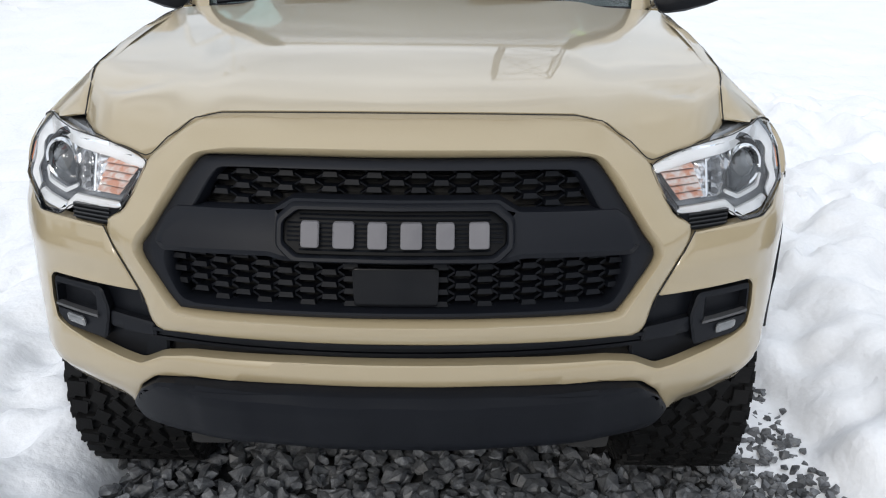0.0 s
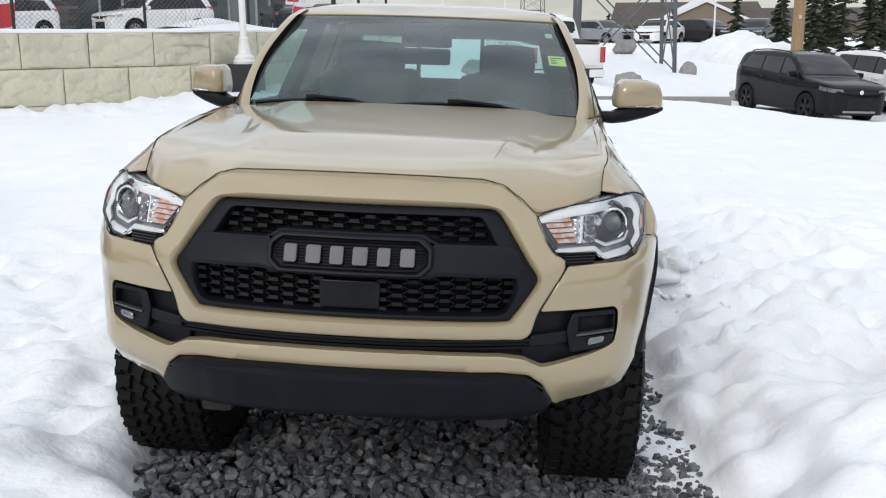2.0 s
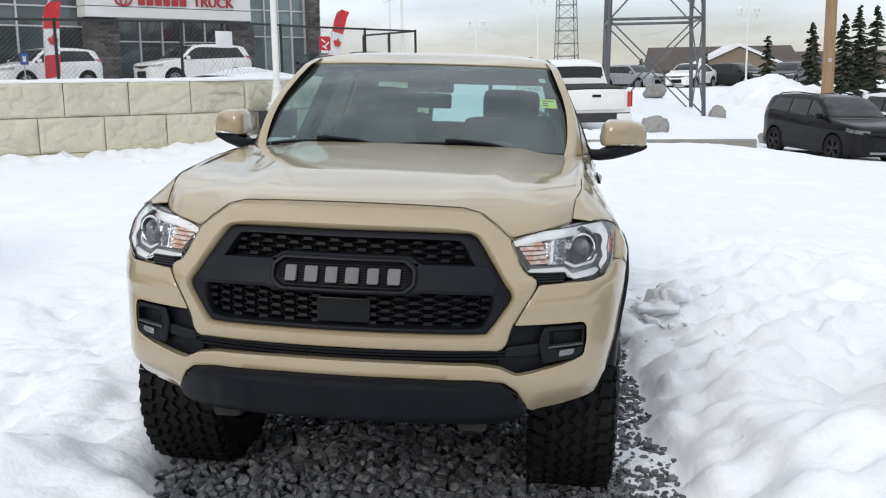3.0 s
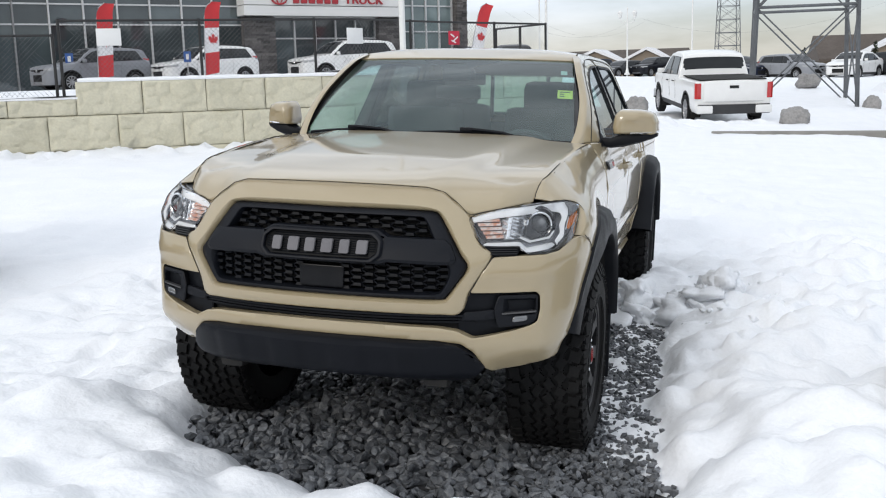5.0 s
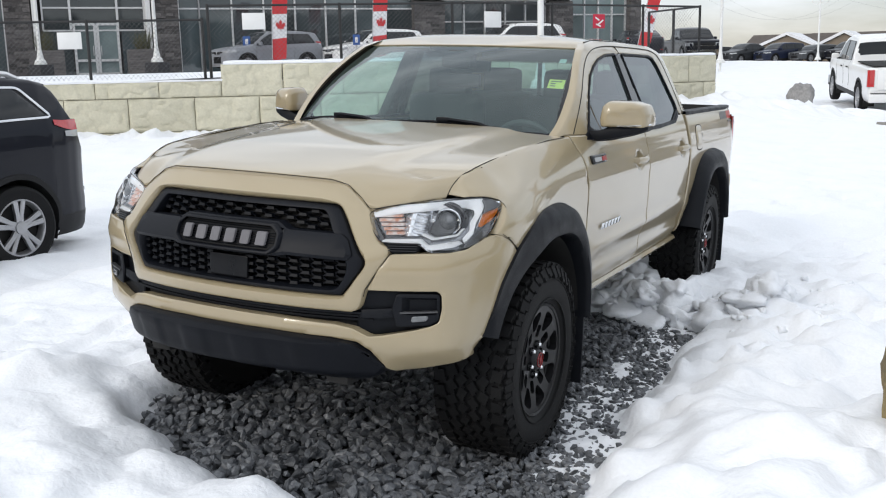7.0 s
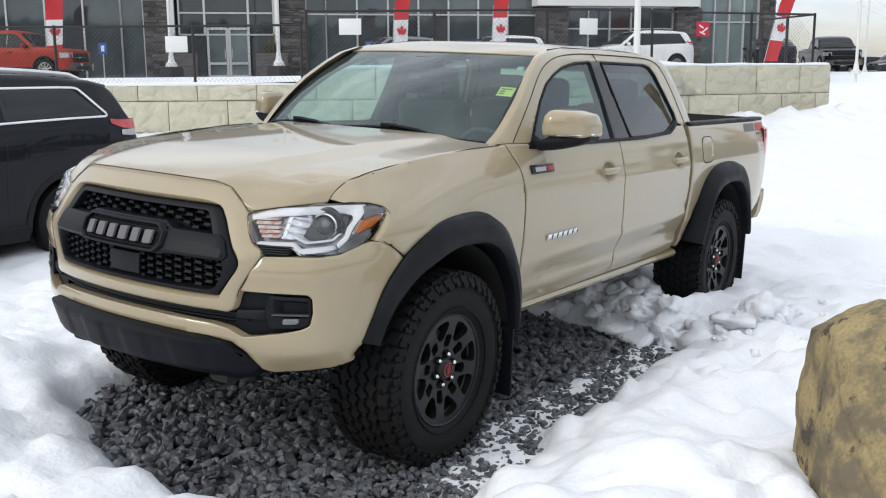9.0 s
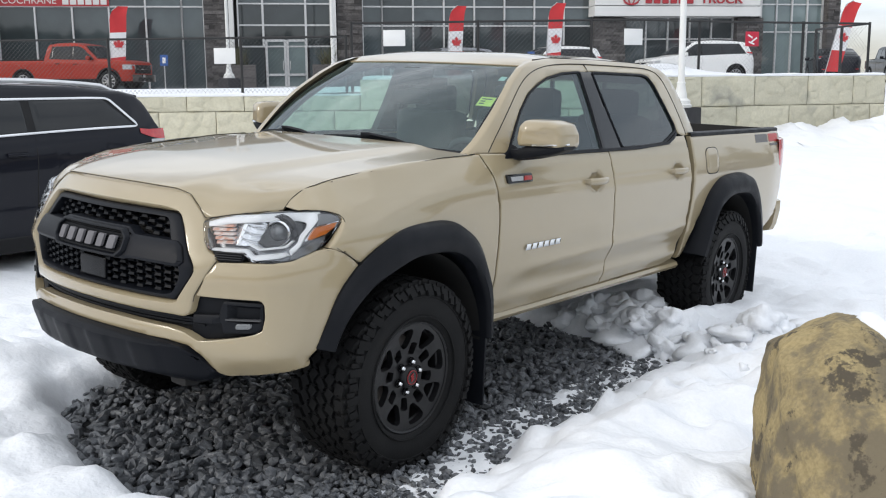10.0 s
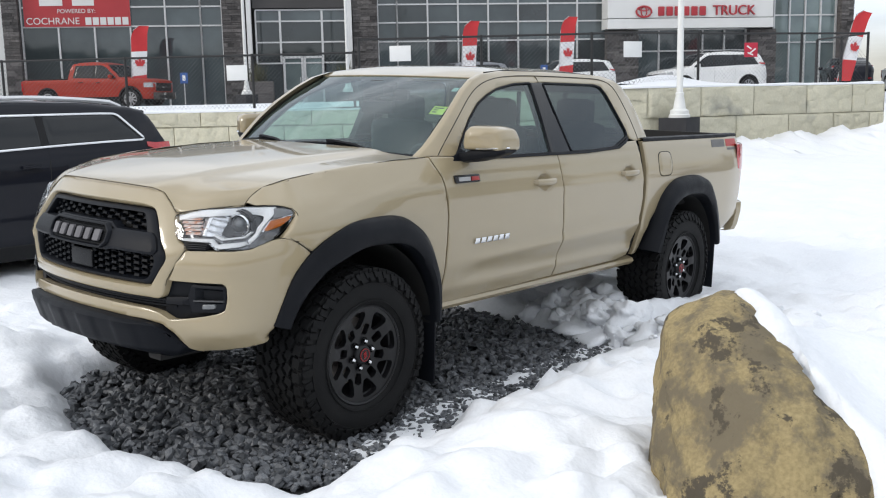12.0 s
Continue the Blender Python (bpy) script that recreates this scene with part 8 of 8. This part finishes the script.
for v in bm.verts:
    p = v.co.normalized()
    r = 1.0 / (max(abs(p.x), abs(p.y), abs(p.z)) * 0.45 + 0.55)
    r *= 1 + 0.09 * noise.noise(p * 1.3 + Vector((2.3, 0, 0))) + 0.06 * noise.noise(p * 2.9 + Vector((0, 2.3, 0))) + 0.025 * noise.noise(p * 7 + Vector((0, 0, 2.3))) + 0.012 * noise.noise(p * 17 + Vector((0, 4, 2.3)))
    # ledges across the face
    r += 0.035 * abs(noise.noise(Vector((p.x * 2, p.y * 2, p.z * 6 + p.x * 3)))) + 0.02 * abs(noise.noise(Vector((p.x * 5 + p.z * 3, p.y * 5, p.z * 4))))
    x, y, z = p.x * r * 0.49, p.y * r * 0.57, p.z * r * 0.62
    if z > -0.1:
        z = -0.1 + (z + 0.1) * (1.0 - 0.62 * smooth01(-0.22, 0.5, x) - 0.12 * smooth01(-0.25, -0.5, x))
    if z > -0.1:
        z = -0.1 + (z + 0.1) * (0.62 + 0.38 * smooth01(-0.6, 0.3, y))
    v.co = Vector((x - 0.1 * smooth01(-0.2, 0.5, z) * (1 if x > 0 else 0.2), y, z))
facets = [(Vector(n).normalized(), d) for n, d in (((-0.8, -0.5, 0.45), 0.49), ((-0.35, 0.3, 0.9), 0.585), ((0.25, -0.75, 0.6), 0.45), ((-0.3, -0.9, 0.1), 0.56), ((-0.95, 0.25, 0.1), 0.455), ((0.5, -0.2, 0.85), 0.36), ((-0.6, -0.1, 0.8), 0.565), ((0.05, -0.6, 0.8), 0.46))]
for v in bm.verts:
    for n, d in facets:
        over = v.co.dot(n) - d - 0.02 * noise.noise(v.co * 6)
        if over > 0:
            v.co -= n * over * 0.8
    v.co += v.co.normalized() * (0.010 * noise.noise(v.co * 9) + 0.006 * noise.noise(v.co * 24))
from_rock = [v.co.copy() for v in bm.verts]
ROCK = pose(2.785, 1.20, 0.245, 0, 0, 41)
# snow lying on the low side of the boulder
tops = {}
for p in from_rock:
    key = (round(p.x / 0.03), round(p.y / 0.03))
    tops[key] = max(tops.get(key, -9), p.z)
cap = bmesh.new()
rows = []
lain = set()
for j in range(76):
    row = []
    for i in range(60):
        x, y = -0.35 + i * 0.03, -1.0 + j * 0.03
        key = (round(x / 0.03), round(y / 0.03))
        near = [tops[(key[0] + a, key[1] + b)] for a in (-1, 0, 1) for b in (-1, 0, 1) if (key[0] + a, key[1] + b) in tops]
        rock = max(near) if near else -0.6
        rough = 0.03 * noise.noise(Vector((x * 3, y * 3, 7))) + 0.012 * noise.noise(Vector((x * 9, y * 9, 3)))
        lie = 0.455 - 0.24 * (x + 0.2) - 0.55 * max(0, 0.25 - y) ** 1.2 - 0.7 * max(0, y - 0.45) - 0.9 * max(0, x - 0.85) ** 1.3 - 1.2 * max(0, -0.55 - y) + rough
        edge = x + 0.10 + 0.30 * min(y, 0.22) - 0.9 * max(0, y - 0.22) + 0.17 * noise.noise(Vector((x * 4, y * 4, 1))) + 0.10 * noise.noise(Vector((x * 10, y * 10, 2)))
        on = max(lie, rock + 0.014 + rough * 0.4) if near else lie
        off = min(near) - 0.12 if near else -0.6
        row.append((x, y, off + (on - off) * smooth01(-0.05, 0.07, edge)))
        if edge > -0.09:
            lain.add((round(x, 2), round(y, 2)))
    rows.append(row)
rows = [[(p[0], p[1], (p[2] * 3 + rows[max(j - 1, 0)][i][2] + rows[min(j + 1, 75)][i][2] + rows[j][max(i - 1, 0)][2] + rows[j][min(i + 1, 59)][2]) / 7) for i, p in enumerate(row)] for j, row in enumerate(rows)]
loft(cap, rows)
bmesh.ops.delete(cap, geom=[f for f in cap.faces if not any((round(v.co.x, 2), round(v.co.y, 2)) in lain for v in f.verts)], context="FACES")
cap_ob = finish("boulder_snow", cap, SNOW, None, 60)
cap_ob.matrix_world = ROCK
tagged(cap_ob, "snow lying over the low side of the boulder", "snow", kind="structure")
ob = finish("sandstone_boulder", bm, SAND, None, 40)
ob.matrix_world = ROCK
tagged(ob, "large tan sandstone boulder with dark lichen stains", "rock")
bm = bmesh.new()
bmesh.ops.create_icosphere(bm, subdivisions=5, radius=1.0)
for v in bm.verts:
    p = v.co.normalized()
    r = 1 + 0.12 * noise.noise(p * 1.6 + Vector((5, 1, 0))) + 0.05 * noise.noise(p * 5 + Vector((1, 7, 0)))
    v.co = Vector((p.x * 0.75 * r, p.y * 0.95 * r, p.z * 0.62 * r))
ob = finish("snow_drift", bm, SNOW, None, 60)
ob.location = (3.85, 1.35, 0.02)
tagged(ob, "drift of snow against the boulder", "snow", kind="structure")
bm = bmesh.new()
bmesh.ops.create_icosphere(bm, subdivisions=5, radius=1.0)
for v in bm.verts:
    p = v.co.normalized()
    r = 1 + 0.22 * noise.noise(p * 1.4 + Vector((2, 1, 0))) + 0.09 * noise.noise(p * 4 + Vector((1, 3, 0))) + 0.03 * noise.noise(p * 11)
    v.co = Vector((p.x * 3.3 * r, p.y * 2.6 * r, p.z * 1.5 * r * (1 + 0.4 * math.exp(-((p.x + 0.1) / 0.35) ** 2)) + 0.20 * noise.noise(p * 6) + 0.13 * noise.noise(p * 16) + 0.06 * noise.noise(p * 36)))
ob = finish("snow_mound", bm, SNOW, None, 60)
ob.location = (9.95, 39.0, -0.42)
tagged(ob, "tall pile of ploughed snow", "snow pile")
kerb = []
for x in np.linspace(1.2, 5.1, 25):
    y = 19.0 + 0.1 * x
    kerb.append([(x, y + dy, 0.085 - 0.012 * x + dz) for dy, dz in ((-0.02, -0.1), (0.0, 0.11), (0.03, 0.14), (0.18, 0.14), (0.2, 0.0))])
tagged(finish("kerb", lofted(kerb), mat("grey_kerb", (0.25, 0.24, 0.22), 0.85, second=(0.19, 0.185, 0.17), scale=3)), "concrete kerb edge bare of snow", "kerb", kind="structure")
NEEDLE = mat("spruce_needles", (0.026, 0.040, 0.024), 0.8, second=(0.05, 0.062, 0.036), scale=5, per_island=0.4)
BARK = mat("spruce_bark", (0.07, 0.055, 0.045), 0.9, second=(0.1, 0.08, 0.065), scale=8)


def spruce(x, y, z, h, seed):
    tr = thing("spruce_tree", "dark green spruce tree behind the snow pile", "tree", pose(x, y, z), "spruce trees")
    part("trunk", tubed([(0, 0, -0.3), (0.02, 0, h * 0.5), (0, 0, h * 0.97)], 0.05 + h * 0.016, 8, 0.012), BARK, tr)
    rr = random.Random(seed)
    bm = bmesh.new()
    tiers = int(h * 5)
    for k in range(tiers):
        f = k / tiers
        base_z = h * (0.06 + 0.94 * f)
        reach = h * 0.20 * (1 - f) ** 0.85 + 0.06
        for b in range(rr.randint(6, 9)):
            a = rr.uniform(0, 6.283)
            q = reach * rr.uniform(0.4, 1.2)
            zz = base_z + rr.uniform(-0.14, 0.14)
            droop = -0.18 * q + rr.uniform(-0.05, 0.05)
            c, s = math.cos(a), math.sin(a)
            for m in range(7):
                u = (m + 0.5) / 7
                for sd in (-1, 1):
                    ln = 0.40 * q * (1 - u * 0.6) + 0.05
                    p0 = Vector((c * q * u, s * q * u, zz + droop * u * u))
                    p1 = p0 + Vector((c * 0.6 - s * sd * 0.8, s * 0.6 + c * sd * 0.8, -0.18)) * ln
                    w = Vector((0, 0, 0.06)) + Vector((-s, c, 0)) * 0.05
                    bm.faces.new([bm.verts.new(v) for v in (p0 - w, p0 + w, p1)])
    part("crown", bm, NEEDLE, tr, smooth=0)


for k, (x, y, h) in enumerate(((12.4, 45, 3.5), (13.9, 45.4, 3.9), (15.3, 45.2, 4.3), (13.1, 47.5, 3.0), (16.8, 46, 4.2), (11.0, 48, 2.9), (17.8, 47, 5.4), (15.6, 49, 4.4), (8.0, 88, 2.6), (13.5, 86.5, 3.0), (19.5, 48, 5.0))):
    spruce(x, y, lot(x, y) + 0.1 if y < 60 else 0.6, h, 40 + k)

# unseen dark skyline, added away from the showroom so the paint mirrors a dark band
backdrop_bm = bmesh.new()
rows = []
wrnd = random.Random(5)
for a in np.linspace(-178, 58, 320):
    c, s = math.cos(radians(a)), math.sin(radians(a))
    h = 9.0 + 2.5 * noise.noise(Vector((a * 0.09, 0, 1))) + 2.2 * abs(noise.noise(Vector((a * 0.9, 3, 1)))) + wrnd.uniform(-0.7, 0.7)
    rows.append([(c * 75, s * 75, -2.0), (c * 75, s * 75, 1.5), (c * 76, s * 76, h * 0.7), (c * 77, s * 77, h)])
loft(backdrop_bm, rows)
tagged(finish("far_woods", backdrop_bm, mat("backdrop_brown", (0.07, 0.055, 0.04), 0.95, spec=0.1, second=(0.035, 0.04, 0.028), scale=0.25, fine=0.4, fine_scale=2.0), None, 0), "unseen dark skyline belt, added for reflections in the paint", "woods", kind="stuff")
